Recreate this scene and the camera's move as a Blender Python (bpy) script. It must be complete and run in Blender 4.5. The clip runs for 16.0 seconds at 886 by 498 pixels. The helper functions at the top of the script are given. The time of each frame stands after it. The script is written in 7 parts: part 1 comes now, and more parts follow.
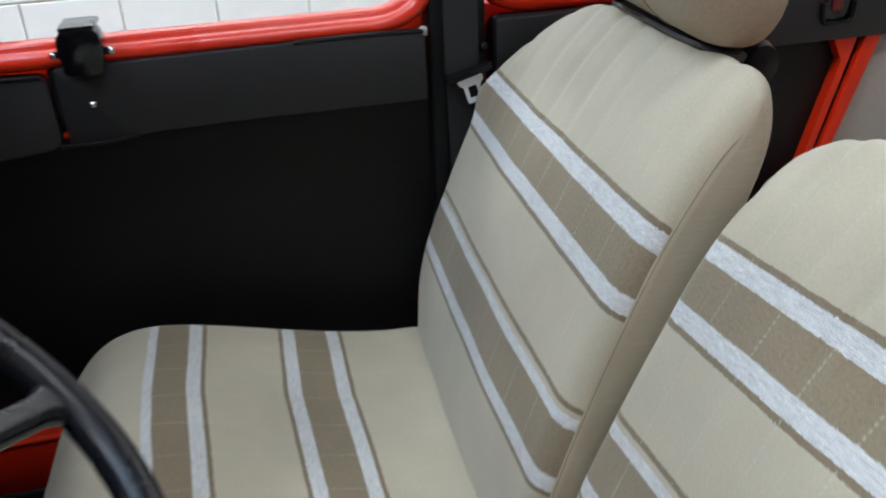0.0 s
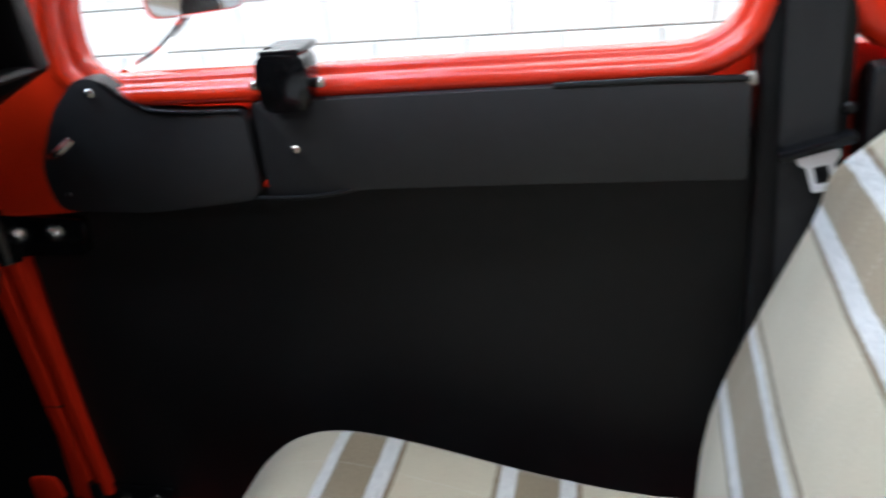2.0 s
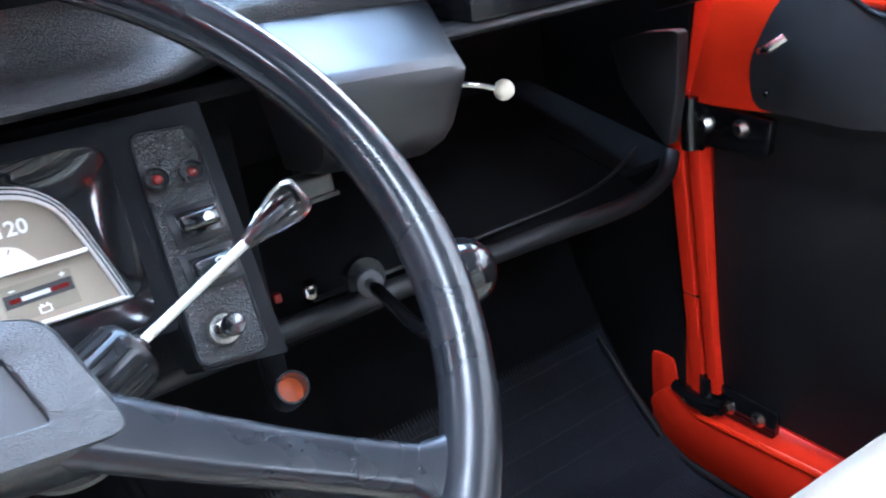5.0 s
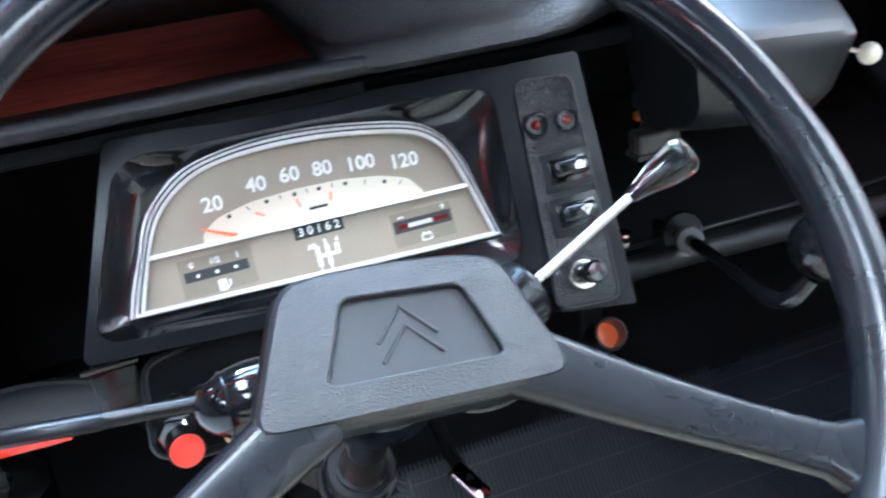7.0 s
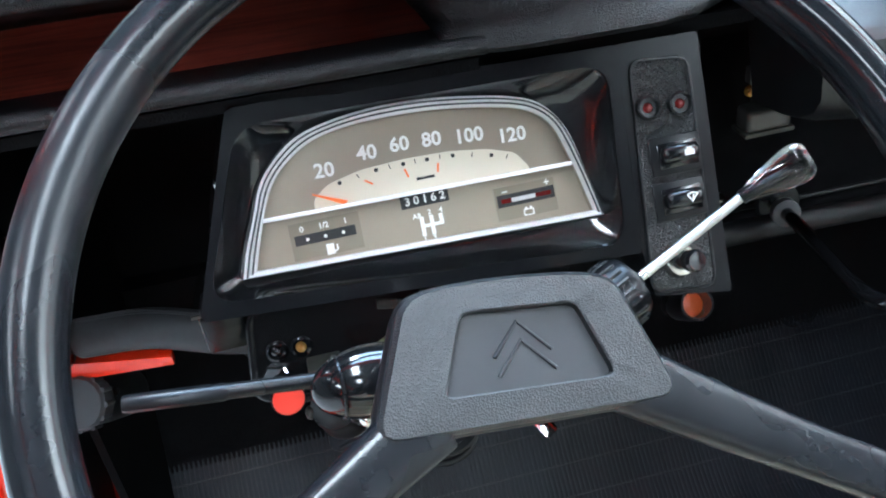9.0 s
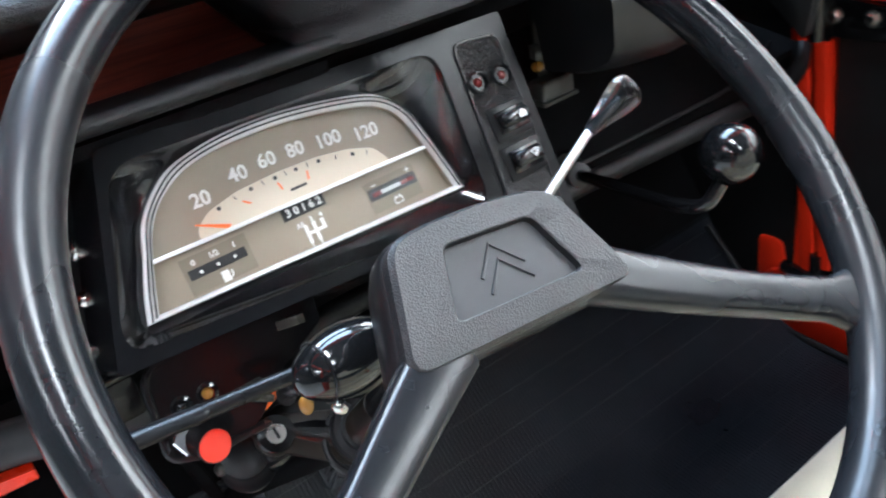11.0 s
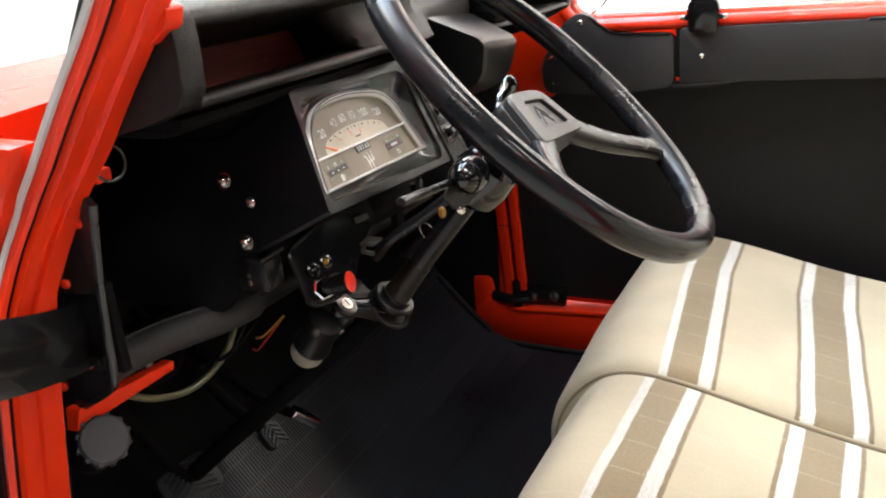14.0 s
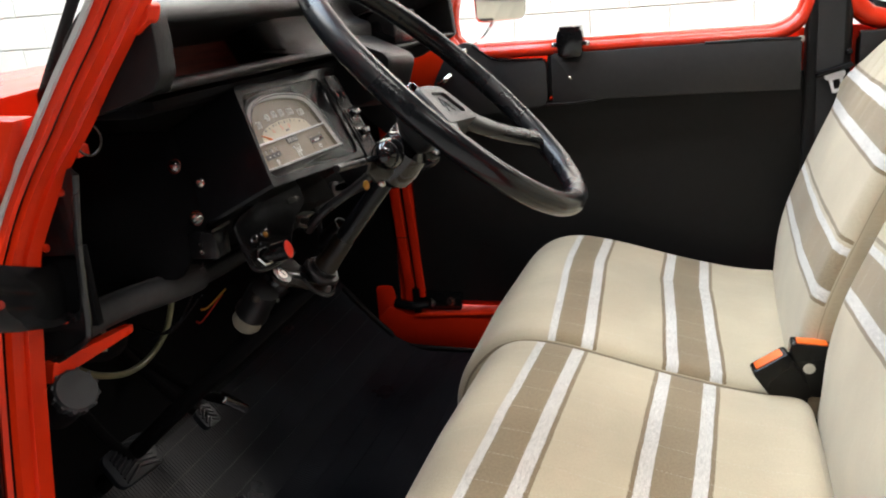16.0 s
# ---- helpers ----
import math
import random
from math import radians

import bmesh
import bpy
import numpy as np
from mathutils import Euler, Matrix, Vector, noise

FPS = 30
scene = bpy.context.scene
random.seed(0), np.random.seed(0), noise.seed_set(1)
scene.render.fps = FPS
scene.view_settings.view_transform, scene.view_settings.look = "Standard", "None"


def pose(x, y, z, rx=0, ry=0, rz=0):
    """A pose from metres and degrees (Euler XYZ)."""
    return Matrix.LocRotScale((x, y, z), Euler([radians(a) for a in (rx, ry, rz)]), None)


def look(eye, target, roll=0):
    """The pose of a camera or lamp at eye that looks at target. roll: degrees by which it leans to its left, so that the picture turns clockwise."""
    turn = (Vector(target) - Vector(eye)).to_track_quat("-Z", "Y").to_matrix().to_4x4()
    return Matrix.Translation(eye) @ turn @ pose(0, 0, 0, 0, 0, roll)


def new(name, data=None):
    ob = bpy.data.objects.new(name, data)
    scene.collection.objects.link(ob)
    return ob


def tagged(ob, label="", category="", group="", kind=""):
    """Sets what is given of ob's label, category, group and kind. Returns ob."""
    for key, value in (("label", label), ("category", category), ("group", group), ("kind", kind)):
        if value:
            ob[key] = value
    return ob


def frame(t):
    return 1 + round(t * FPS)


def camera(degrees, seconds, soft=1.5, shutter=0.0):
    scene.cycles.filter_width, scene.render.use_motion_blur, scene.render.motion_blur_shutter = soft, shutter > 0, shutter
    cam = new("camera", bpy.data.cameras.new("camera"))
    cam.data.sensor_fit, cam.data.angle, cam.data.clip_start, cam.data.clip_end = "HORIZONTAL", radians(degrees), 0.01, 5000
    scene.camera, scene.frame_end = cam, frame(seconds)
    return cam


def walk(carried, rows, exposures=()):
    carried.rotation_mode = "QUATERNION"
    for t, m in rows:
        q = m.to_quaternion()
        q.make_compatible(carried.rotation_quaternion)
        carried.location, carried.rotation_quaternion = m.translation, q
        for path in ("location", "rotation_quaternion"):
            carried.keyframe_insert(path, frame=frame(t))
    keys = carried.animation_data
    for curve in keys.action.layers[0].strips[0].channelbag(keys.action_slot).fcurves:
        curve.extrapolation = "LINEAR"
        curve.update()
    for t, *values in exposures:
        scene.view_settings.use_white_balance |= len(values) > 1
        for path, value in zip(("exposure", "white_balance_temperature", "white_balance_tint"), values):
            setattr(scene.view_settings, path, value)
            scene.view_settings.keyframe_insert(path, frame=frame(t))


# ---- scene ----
cam = camera(54.0, 16.0, 2.0, 0.5)
PATH = [
    (0, (-0.247, -0.597, 1.395), (0.102, 1.117, 0.427), -2.5),
    (0.5, (-0.19, -0.467, 1.342), (0.193, 1.266, 0.421), -2.3),
    (1, (-0.155, -0.371, 1.301), (0.1, 1.423, 0.455), -3.6),
    (1.5, (-0.112, -0.289, 1.278), (-0.173, 1.541, 0.473), -4.8),
    (2, (-0.128, -0.241, 1.284), (-0.55, 1.536, 0.469), -5.7),
    (2.5, (-0.125, -0.229, 1.271), (-0.963, 1.419, 0.508), -7.7),
    (3, (-0.13, -0.213, 1.271), (-1.301, 1.219, 0.511), -8.1),
    (3.5, (-0.141, -0.201, 1.265), (-1.504, 1.038, 0.486), -7.4),
    (3.7, (-0.148, -0.197, 1.262), (-1.564, 0.972, 0.47), -7.2),
    (5.8, (-0.155, -0.256, 1.279), (-1.763, 0.564, 0.419), -8.4),
    (6, (-0.155, -0.268, 1.289), (-1.781, 0.502, 0.416), -8.3),
    (6.5, (-0.16, -0.291, 1.297), (-1.849, 0.324, 0.419), -9.1),
    (7, (-0.186, -0.304, 1.295), (-1.918, 0.145, 0.4), -8.9),
    (7.5, (-0.2, -0.311, 1.31), (-1.926, 0.011, 0.352), -8.5),
    (8, (-0.211, -0.312, 1.33), (-1.904, -0.079, 0.291), -8.2),
    (8.2, (-0.213, -0.313, 1.336), (-1.893, -0.097, 0.273), -8.1),
    (10.3, (-0.196, -0.379, 1.354), (-1.786, 0.138, 0.256), -9.0),
    (10.5, (-0.198, -0.399, 1.346), (-1.767, 0.223, 0.273), -9.2),
    (11, (-0.209, -0.447, 1.32), (-1.691, 0.441, 0.313), -11.1),
    (11.5, (-0.226, -0.505, 1.298), (-1.56, 0.633, 0.337), -12.0),
    (12, (-0.208, -0.604, 1.282), (-1.421, 0.704, 0.378), -12.8),
    (12.5, (-0.198, -0.721, 1.304), (-1.334, 0.667, 0.418), -10.7),
    (13, (-0.205, -0.847, 1.312), (-1.242, 0.642, 0.472), -7.9),
    (13.5, (-0.211, -0.962, 1.302), (-1.153, 0.628, 0.537), -6.2),
    (14, (-0.21, -1.072, 1.291), (-1.047, 0.604, 0.591), -5.5),
    (14.5, (-0.205, -1.158, 1.28), (-0.946, 0.58, 0.624), -5.2),
    (15, (-0.199, -1.226, 1.264), (-0.855, 0.56, 0.646), -5.2),
    (15.5, (-0.188, -1.259, 1.258), (-0.801, 0.546, 0.651), -5.1),
    (16, (-0.18, -1.271, 1.257), (-0.773, 0.54, 0.65), -5.0),
]


walk(cam, [(t, look(eye, target, roll)) for t, eye, target, roll in PATH],
     exposures=[(0.0, -1.88, 5750, 7), (1.0, -1.95, 5800, 7), (1.6, -1.75, 5800, 8), (3.5, 0.68, 5000, 9), (6.5, 0.85, 4950, 6), (8.0, 0.25, 5100, 2), (11.0, 0.22, 5550, 6), (12.5, -0.17, 6200, 10), (14.0, -0.42, 6600, 10), (16.0, -0.95, 6600, 10)])

# ---- world and showroom lamps ----
world = bpy.data.worlds.new("showroom_air")
scene.world = world
world.use_nodes = True
world.node_tree.nodes["Background"].inputs[0].default_value = (0.75, 0.85, 1.0, 1)
world.node_tree.nodes["Background"].inputs[1].default_value = 0.03


def area_lamp(x, y, z, sx, sy, power, colour, rx=0.0, ry=0.0):
    d = bpy.data.lights.new("ceiling_lamp", "AREA")
    d.shape, d.size, d.size_y, d.energy, d.color = "RECTANGLE", sx, sy, power, colour
    o = new("ceiling_lamp", d)
    o.matrix_world = pose(x, y, z, rx, ry, 0)
    return o


LAMP_SPOTS = [(-2.6, -3.2), (0.2, -3.2), (3.0, -3.2), (-2.6, -0.6), (0.2, -0.6), (3.0, -0.6), (-2.6, 2.9), (0.2, 2.9), (3.0, 2.9)]
for lx, ly in LAMP_SPOTS:
    if ly > 2:
        # unseen wash lamps, added leaning to brighten the side wall
        area_lamp(lx, ly - 0.5, 3.78, 1.5, 0.34, 390, (1.0, 0.975, 0.94), 62)
    else:
        area_lamp(lx, ly, 3.80, 1.5, 0.34, (105 if ly > -2 else 40 if lx < 1 else 150) * (0.4 if lx > 2 else 1.0), (1.0, 0.975, 0.94))
# added cool fill above the bonnet, an unseen source that brightens the dashboard tops
area_lamp(-2.3, 0.5, 4.15, 2.6, 2.6, 400, (0.66, 0.82, 1.0))


# ---- materials ----
def nodes_of(name):
    m = bpy.data.materials.new(name)
    m.use_nodes = True
    nt = m.node_tree
    return m, nt, nt.nodes["Principled BSDF"]


def add(nt, kind, **values):
    n = nt.nodes.new(kind)
    for k, v in values.items():
        if k in n.inputs:
            n.inputs[k].default_value = v
    return n


def surface(name, colour, rough=0.5, metal=0.0, vary=0.15, scale=30.0, bump=0.0, bump_scale=400.0, wear=0.0, coat=0.0, spec=0.5, grime=4.0):
    """A painted, plastic, rubber or metal surface with grain, blotches and fine relief."""
    m, nt, b = nodes_of(name)
    L = nt.links
    tc = add(nt, "ShaderNodeTexCoord")
    fine = add(nt, "ShaderNodeTexNoise", Scale=scale, Detail=6.0, Roughness=0.6)
    coarse = add(nt, "ShaderNodeTexNoise", Scale=grime, Detail=4.0, Roughness=0.55)
    L.new(tc.outputs["Object"], fine.inputs["Vector"])
    L.new(tc.outputs["Object"], coarse.inputs["Vector"])
    mix = add(nt, "ShaderNodeMath")
    mix.operation = "ADD"
    L.new(fine.outputs["Fac"], mix.inputs[0])
    L.new(coarse.outputs["Fac"], mix.inputs[1])
    ramp = add(nt, "ShaderNodeValToRGB")
    c = Vector(colour)
    lo, hi = c * (1 - vary), c * (1 + vary)
    ramp.color_ramp.elements[0].position, ramp.color_ramp.elements[0].color = 0.35, (*lo, 1)
    ramp.color_ramp.elements[1].position, ramp.color_ramp.elements[1].color = 0.65, (*hi, 1)
    half = add(nt, "ShaderNodeMath")
    half.operation = "MULTIPLY"
    half.inputs[1].default_value = 0.5
    L.new(mix.outputs[0], half.inputs[0])
    L.new(half.outputs[0], ramp.inputs["Fac"])
    L.new(ramp.outputs["Color"], b.inputs["Base Color"])
    rr = add(nt, "ShaderNodeMapRange")
    rr.inputs["From Min"].default_value, rr.inputs["From Max"].default_value = 0.3, 0.7
    rr.inputs["To Min"].default_value, rr.inputs["To Max"].default_value = max(0.02, rough - 0.12 - wear), min(1, rough + 0.08 + wear)
    L.new(coarse.outputs["Fac"], rr.inputs["Value"])
    L.new(rr.outputs[0], b.inputs["Roughness"])
    b.inputs["Metallic"].default_value = metal
    b.inputs["Specular IOR Level"].default_value = spec
    if coat:
        b.inputs["Coat Weight"].default_value = coat
        b.inputs["Coat Roughness"].default_value = 0.10
    if bump:
        grain = add(nt, "ShaderNodeTexVoronoi", Scale=bump_scale)
        L.new(tc.outputs["Object"], grain.inputs["Vector"])
        bn = add(nt, "ShaderNodeBump", Strength=bump, Distance=0.001)
        L.new(grain.outputs["Distance"], bn.inputs["Height"])
        L.new(bn.outputs["Normal"], b.inputs["Normal"])
    return m


def striped_cloth(name, stops, base, skew=0.0, slip=0.0, bend=0.0):
    """Woven seat cloth. U runs along the seat's profile in metres, V across it; stops: (metres, colour name)."""
    tones = {"b": (0.52, 0.455, 0.325), "t": (0.265, 0.207, 0.128), "w": (0.66, 0.645, 0.605), "l": (0.23, 0.175, 0.105)}
    m, nt, b = nodes_of(name)
    L = nt.links
    uv = add(nt, "ShaderNodeUVMap")
    uv.uv_map = "UVMap"
    sep = add(nt, "ShaderNodeSeparateXYZ")
    L.new(uv.outputs["UV"], sep.inputs[0])
    wob = add(nt, "ShaderNodeTexNoise", Scale=9.0, Detail=2.0)
    L.new(uv.outputs["UV"], wob.inputs["Vector"])
    # the cover is never pulled quite straight
    drift = add(nt, "ShaderNodeMath")
    drift.operation = "MULTIPLY_ADD"
    drift.inputs[1].default_value = 0.004
    L.new(wob.outputs["Fac"], drift.inputs[0])
    L.new(sep.outputs["X"], drift.inputs[2])
    sk = add(nt, "ShaderNodeMath")
    sk.operation = "MULTIPLY_ADD"
    sk.inputs[1].default_value = skew
    L.new(sep.outputs["Y"], sk.inputs[0])
    shift = add(nt, "ShaderNodeMath")
    shift.inputs[1].default_value = slip
    # towards the inner edge the cover is pulled askew, and the threads blur the bands' edges
    short = add(nt, "ShaderNodeMath")
    short.operation = "SUBTRACT"
    short.inputs[0].default_value = 0.37
    L.new(sep.outputs["Y"], short.inputs[1])
    only = add(nt, "ShaderNodeMath")
    only.operation = "MAXIMUM"
    only.inputs[1].default_value = 0.0
    L.new(short.outputs[0], only.inputs[0])
    pull = add(nt, "ShaderNodeMath")
    pull.operation = "MULTIPLY_ADD"
    pull.inputs[1].default_value = bend
    L.new(only.outputs[0], pull.inputs[0])
    L.new(drift.outputs[0], pull.inputs[2])
    fuzz = add(nt, "ShaderNodeTexNoise", Scale=420.0, Detail=2.0)
    L.new(uv.outputs["UV"], fuzz.inputs["Vector"])
    fray = add(nt, "ShaderNodeMath")
    fray.operation = "MULTIPLY_ADD"
    fray.inputs[1].default_value = 0.005
    L.new(fuzz.outputs["Fac"], fray.inputs[0])
    L.new(pull.outputs[0], fray.inputs[2])
    L.new(fray.outputs[0], shift.inputs[0])
    L.new(shift.outputs[0], sk.inputs[2])
    unit = add(nt, "ShaderNodeMath")
    unit.operation = "DIVIDE"
    unit.inputs[1].default_value = 1.6
    L.new(sk.outputs[0], unit.inputs[0])
    ramp = add(nt, "ShaderNodeValToRGB")
    el = ramp.color_ramp.elements
    el[0].position, el[0].color = 0.0, (*tones[base], 1)
    el[1].position, el[1].color = 1.0, (*tones[base], 1)
    for at, tone in stops:
        e = el.new((at + 0.0045) / 1.6)
        e.color = (*tones[tone], 1)
    ramp.color_ramp.interpolation = "CONSTANT"
    L.new(unit.outputs[0], ramp.inputs["Fac"])
    # weave: fine twill and a broken thread colour
    mp = add(nt, "ShaderNodeMapping")
    mp.inputs["Scale"].default_value = (170, 170, 1)
    mp.inputs["Rotation"].default_value = (0, 0, 0.9)
    L.new(uv.outputs["UV"], mp.inputs["Vector"])
    weave = add(nt, "ShaderNodeTexWave", Scale=1.0, Distortion=1.2, Detail=1.0)
    L.new(mp.outputs["Vector"], weave.inputs["Vector"])
    thread = add(nt, "ShaderNodeTexNoise", Scale=300.0, Detail=4.0, Roughness=0.75)
    L.new(uv.outputs["UV"], thread.inputs["Vector"])
    soil = add(nt, "ShaderNodeTexNoise", Scale=5.0, Detail=5.0)
    L.new(uv.outputs["UV"], soil.inputs["Vector"])
    s1 = add(nt, "ShaderNodeMath")
    s1.operation = "MULTIPLY_ADD"
    s1.inputs[1].default_value = 0.55
    L.new(thread.outputs["Fac"], s1.inputs[0])
    L.new(soil.outputs["Fac"], s1.inputs[2])
    s2 = add(nt, "ShaderNodeMath")
    s2.operation = "MULTIPLY_ADD"
    s2.inputs[1].default_value = 0.10
    L.new(weave.outputs["Fac"], s2.inputs[0])
    L.new(s1.outputs[0], s2.inputs[2])
    mr = add(nt, "ShaderNodeMapRange")
    mr.inputs["From Min"].default_value, mr.inputs["From Max"].default_value = 0.5, 1.2
    mr.inputs["To Min"].default_value, mr.inputs["To Max"].default_value = 0.74, 1.20
    L.new(s2.outputs[0], mr.inputs["Value"])
    # the white bands are woven with raised threads that run along them
    cord = add(nt, "ShaderNodeMath")
    cord.operation = "MULTIPLY_ADD"
    cord.inputs[1].default_value = 0.0016
    L.new(thread.outputs["Fac"], cord.inputs[0])
    L.new(sk.outputs[0], cord.inputs[2])
    turns = add(nt, "ShaderNodeMath")
    turns.operation = "MULTIPLY"
    turns.inputs[1].default_value = 2 * math.pi / 0.0023
    L.new(cord.outputs[0], turns.inputs[0])
    sine = add(nt, "ShaderNodeMath")
    sine.operation = "SINE"
    L.new(turns.outputs[0], sine.inputs[0])
    split = add(nt, "ShaderNodeSeparateColor")
    L.new(ramp.outputs["Color"], split.inputs[0])
    pale = add(nt, "ShaderNodeMath")
    pale.operation = "GREATER_THAN"
    pale.inputs[1].default_value = 0.5
    L.new(split.outputs[2], pale.inputs[0])
    # each raised thread breaks off and starts again along its run
    lie = add(nt, "ShaderNodeCombineXYZ")
    runs = add(nt, "ShaderNodeMath")
    runs.operation = "MULTIPLY"
    runs.inputs[1].default_value = 430.0
    along = add(nt, "ShaderNodeMath")
    along.operation = "MULTIPLY"
    along.inputs[1].default_value = 60.0
    L.new(sk.outputs[0], runs.inputs[0])
    L.new(sep.outputs["Y"], along.inputs[0])
    L.new(runs.outputs[0], lie.inputs[0])
    L.new(along.outputs[0], lie.inputs[1])
    broken = add(nt, "ShaderNodeTexNoise", Scale=1.0, Detail=3.0, Roughness=0.7)
    L.new(lie.outputs[0], broken.inputs["Vector"])
    gaps = add(nt, "ShaderNodeMapRange")
    gaps.inputs["From Min"].default_value, gaps.inputs["From Max"].default_value = 0.35, 0.65
    gaps.inputs["To Min"].default_value, gaps.inputs["To Max"].default_value = -1.1, 0.8
    L.new(broken.outputs["Fac"], gaps.inputs["Value"])
    mixed = add(nt, "ShaderNodeMath")
    mixed.operation = "MULTIPLY_ADD"
    mixed.inputs[1].default_value = 0.85
    L.new(sine.outputs[0], mixed.inputs[0])
    L.new(gaps.outputs[0], mixed.inputs[2])
    ribs = add(nt, "ShaderNodeMath")
    ribs.operation = "MULTIPLY"
    L.new(mixed.outputs[0], ribs.inputs[0])
    L.new(pale.outputs[0], ribs.inputs[1])
    shade = add(nt, "ShaderNodeMath")
    shade.operation = "MULTIPLY_ADD"
    shade.inputs[1].default_value = 0.15
    L.new(ribs.outputs[0], shade.inputs[0])
    L.new(mr.outputs[0], shade.inputs[2])
    # dashed quilting stitches in rows across the cover
    lane = add(nt, "ShaderNodeMath")
    lane.operation = "PINGPONG"
    lane.inputs[1].default_value = 0.0302
    L.new(sep.outputs["Y"], lane.inputs[0])
    near_lane = add(nt, "ShaderNodeMath")
    near_lane.operation = "LESS_THAN"
    near_lane.inputs[1].default_value = 0.0006
    L.new(lane.outputs[0], near_lane.inputs[0])
    dash = add(nt, "ShaderNodeMath")
    dash.operation = "PINGPONG"
    dash.inputs[1].default_value = 0.0030
    L.new(sep.outputs["X"], dash.inputs[0])
    on_dash = add(nt, "ShaderNodeMath")
    on_dash.operation = "LESS_THAN"
    on_dash.inputs[1].default_value = 0.0018
    L.new(dash.outputs[0], on_dash.inputs[0])
    sewn = add(nt, "ShaderNodeMath")
    sewn.operation = "MULTIPLY"
    L.new(near_lane.outputs[0], sewn.inputs[0])
    L.new(on_dash.outputs[0], sewn.inputs[1])
    worn_off = add(nt, "ShaderNodeMath")
    worn_off.operation = "MULTIPLY"
    L.new(sewn.outputs[0], worn_off.inputs[0])
    L.new(soil.outputs["Fac"], worn_off.inputs[1])
    thread_mix = add(nt, "ShaderNodeMix")
    thread_mix.data_type = "RGBA"
    thread_in, thread_out = [k for k in thread_mix.inputs if k.type == "RGBA"], [k for k in thread_mix.outputs if k.type == "RGBA"]
    thread_in[1].default_value = (0.62, 0.58, 0.48, 1)
    L.new(worn_off.outputs[0], thread_mix.inputs[0])
    L.new(ramp.outputs["Color"], thread_in[0])
    # the brown bands are woven of dark and pale threads
    brown = add(nt, "ShaderNodeMath")
    brown.operation = "LESS_THAN"
    brown.inputs[1].default_value = 0.2
    L.new(split.outputs[2], brown.inputs[0])
    speck = add(nt, "ShaderNodeMath")
    speck.operation = "MULTIPLY_ADD"
    speck.inputs[1].default_value = 0.30
    speck.inputs[2].default_value = -0.15
    L.new(weave.outputs["Fac"], speck.inputs[0])
    fleck = add(nt, "ShaderNodeMath")
    fleck.operation = "MULTIPLY_ADD"
    fleck.inputs[1].default_value = 1.1
    L.new(thread.outputs["Fac"], fleck.inputs[0])
    L.new(speck.outputs[0], fleck.inputs[2])
    centred = add(nt, "ShaderNodeMath")
    centred.operation = "SUBTRACT"
    centred.inputs[1].default_value = 0.55
    L.new(fleck.outputs[0], centred.inputs[0])
    only = add(nt, "ShaderNodeMath")
    only.operation = "MULTIPLY"
    L.new(centred.outputs[0], only.inputs[0])
    L.new(brown.outputs[0], only.inputs[1])
    shade2 = add(nt, "ShaderNodeMath")
    shade2.operation = "MULTIPLY_ADD"
    shade2.inputs[1].default_value = 0.55
    L.new(only.outputs[0], shade2.inputs[0])
    L.new(shade.outputs[0], shade2.inputs[2])
    mul = nt.nodes.new("ShaderNodeVectorMath")
    mul.operation = "SCALE"
    L.new(thread_out[0], mul.inputs[0])
    L.new(shade2.outputs[0], mul.inputs["Scale"])
    L.new(mul.outputs[0], b.inputs["Base Color"])
    b.inputs["Roughness"].default_value = 0.85
    b.inputs["Sheen Weight"].default_value = 0.25
    b.inputs["Sheen Roughness"].default_value = 0.5
    b.inputs["Specular IOR Level"].default_value = 0.25
    bn = add(nt, "ShaderNodeBump", Strength=0.35, Distance=0.0008)
    relief = add(nt, "ShaderNodeMath")
    relief.operation = "MULTIPLY_ADD"
    relief.inputs[1].default_value = 0.35
    L.new(ribs.outputs[0], relief.inputs[0])
    L.new(s2.outputs[0], relief.inputs[2])
    L.new(relief.outputs[0], bn.inputs["Height"])
    L.new(bn.outputs["Normal"], b.inputs["Normal"])
    return m


def wood_grain(name):
    m, nt, b = nodes_of(name)
    L = nt.links
    tc = add(nt, "ShaderNodeTexCoord")
    mp = add(nt, "ShaderNodeMapping")
    mp.inputs["Scale"].default_value = (30, 3, 90)
    L.new(tc.outputs["Object"], mp.inputs["Vector"])
    nz = add(nt, "ShaderNodeTexNoise", Scale=4.0, Detail=8.0, Roughness=0.65, Distortion=0.6)
    L.new(mp.outputs["Vector"], nz.inputs["Vector"])
    ramp = add(nt, "ShaderNodeValToRGB")
    ramp.color_ramp.elements[0].position, ramp.color_ramp.elements[0].color = 0.35, (0.052, 0.0078, 0.0046, 1)
    ramp.color_ramp.elements[1].position, ramp.color_ramp.elements[1].color = 0.7, (0.115, 0.0175, 0.0095, 1)
    L.new(nz.outputs["Fac"], ramp.inputs["Fac"])
    L.new(ramp.outputs["Color"], b.inputs["Base Color"])
    b.inputs["Roughness"].default_value = 0.6
    b.inputs["Specular IOR Level"].default_value = 0.12
    return m


def clear_glass(name, tint=(1, 1, 1), rough=0.0):
    m, nt, b = nodes_of(name)
    b.inputs["Base Color"].default_value = (*tint, 1)
    b.inputs["Transmission Weight"].default_value = 1.0
    b.inputs["Roughness"].default_value = rough
    b.inputs["IOR"].default_value = 1.45
    return m


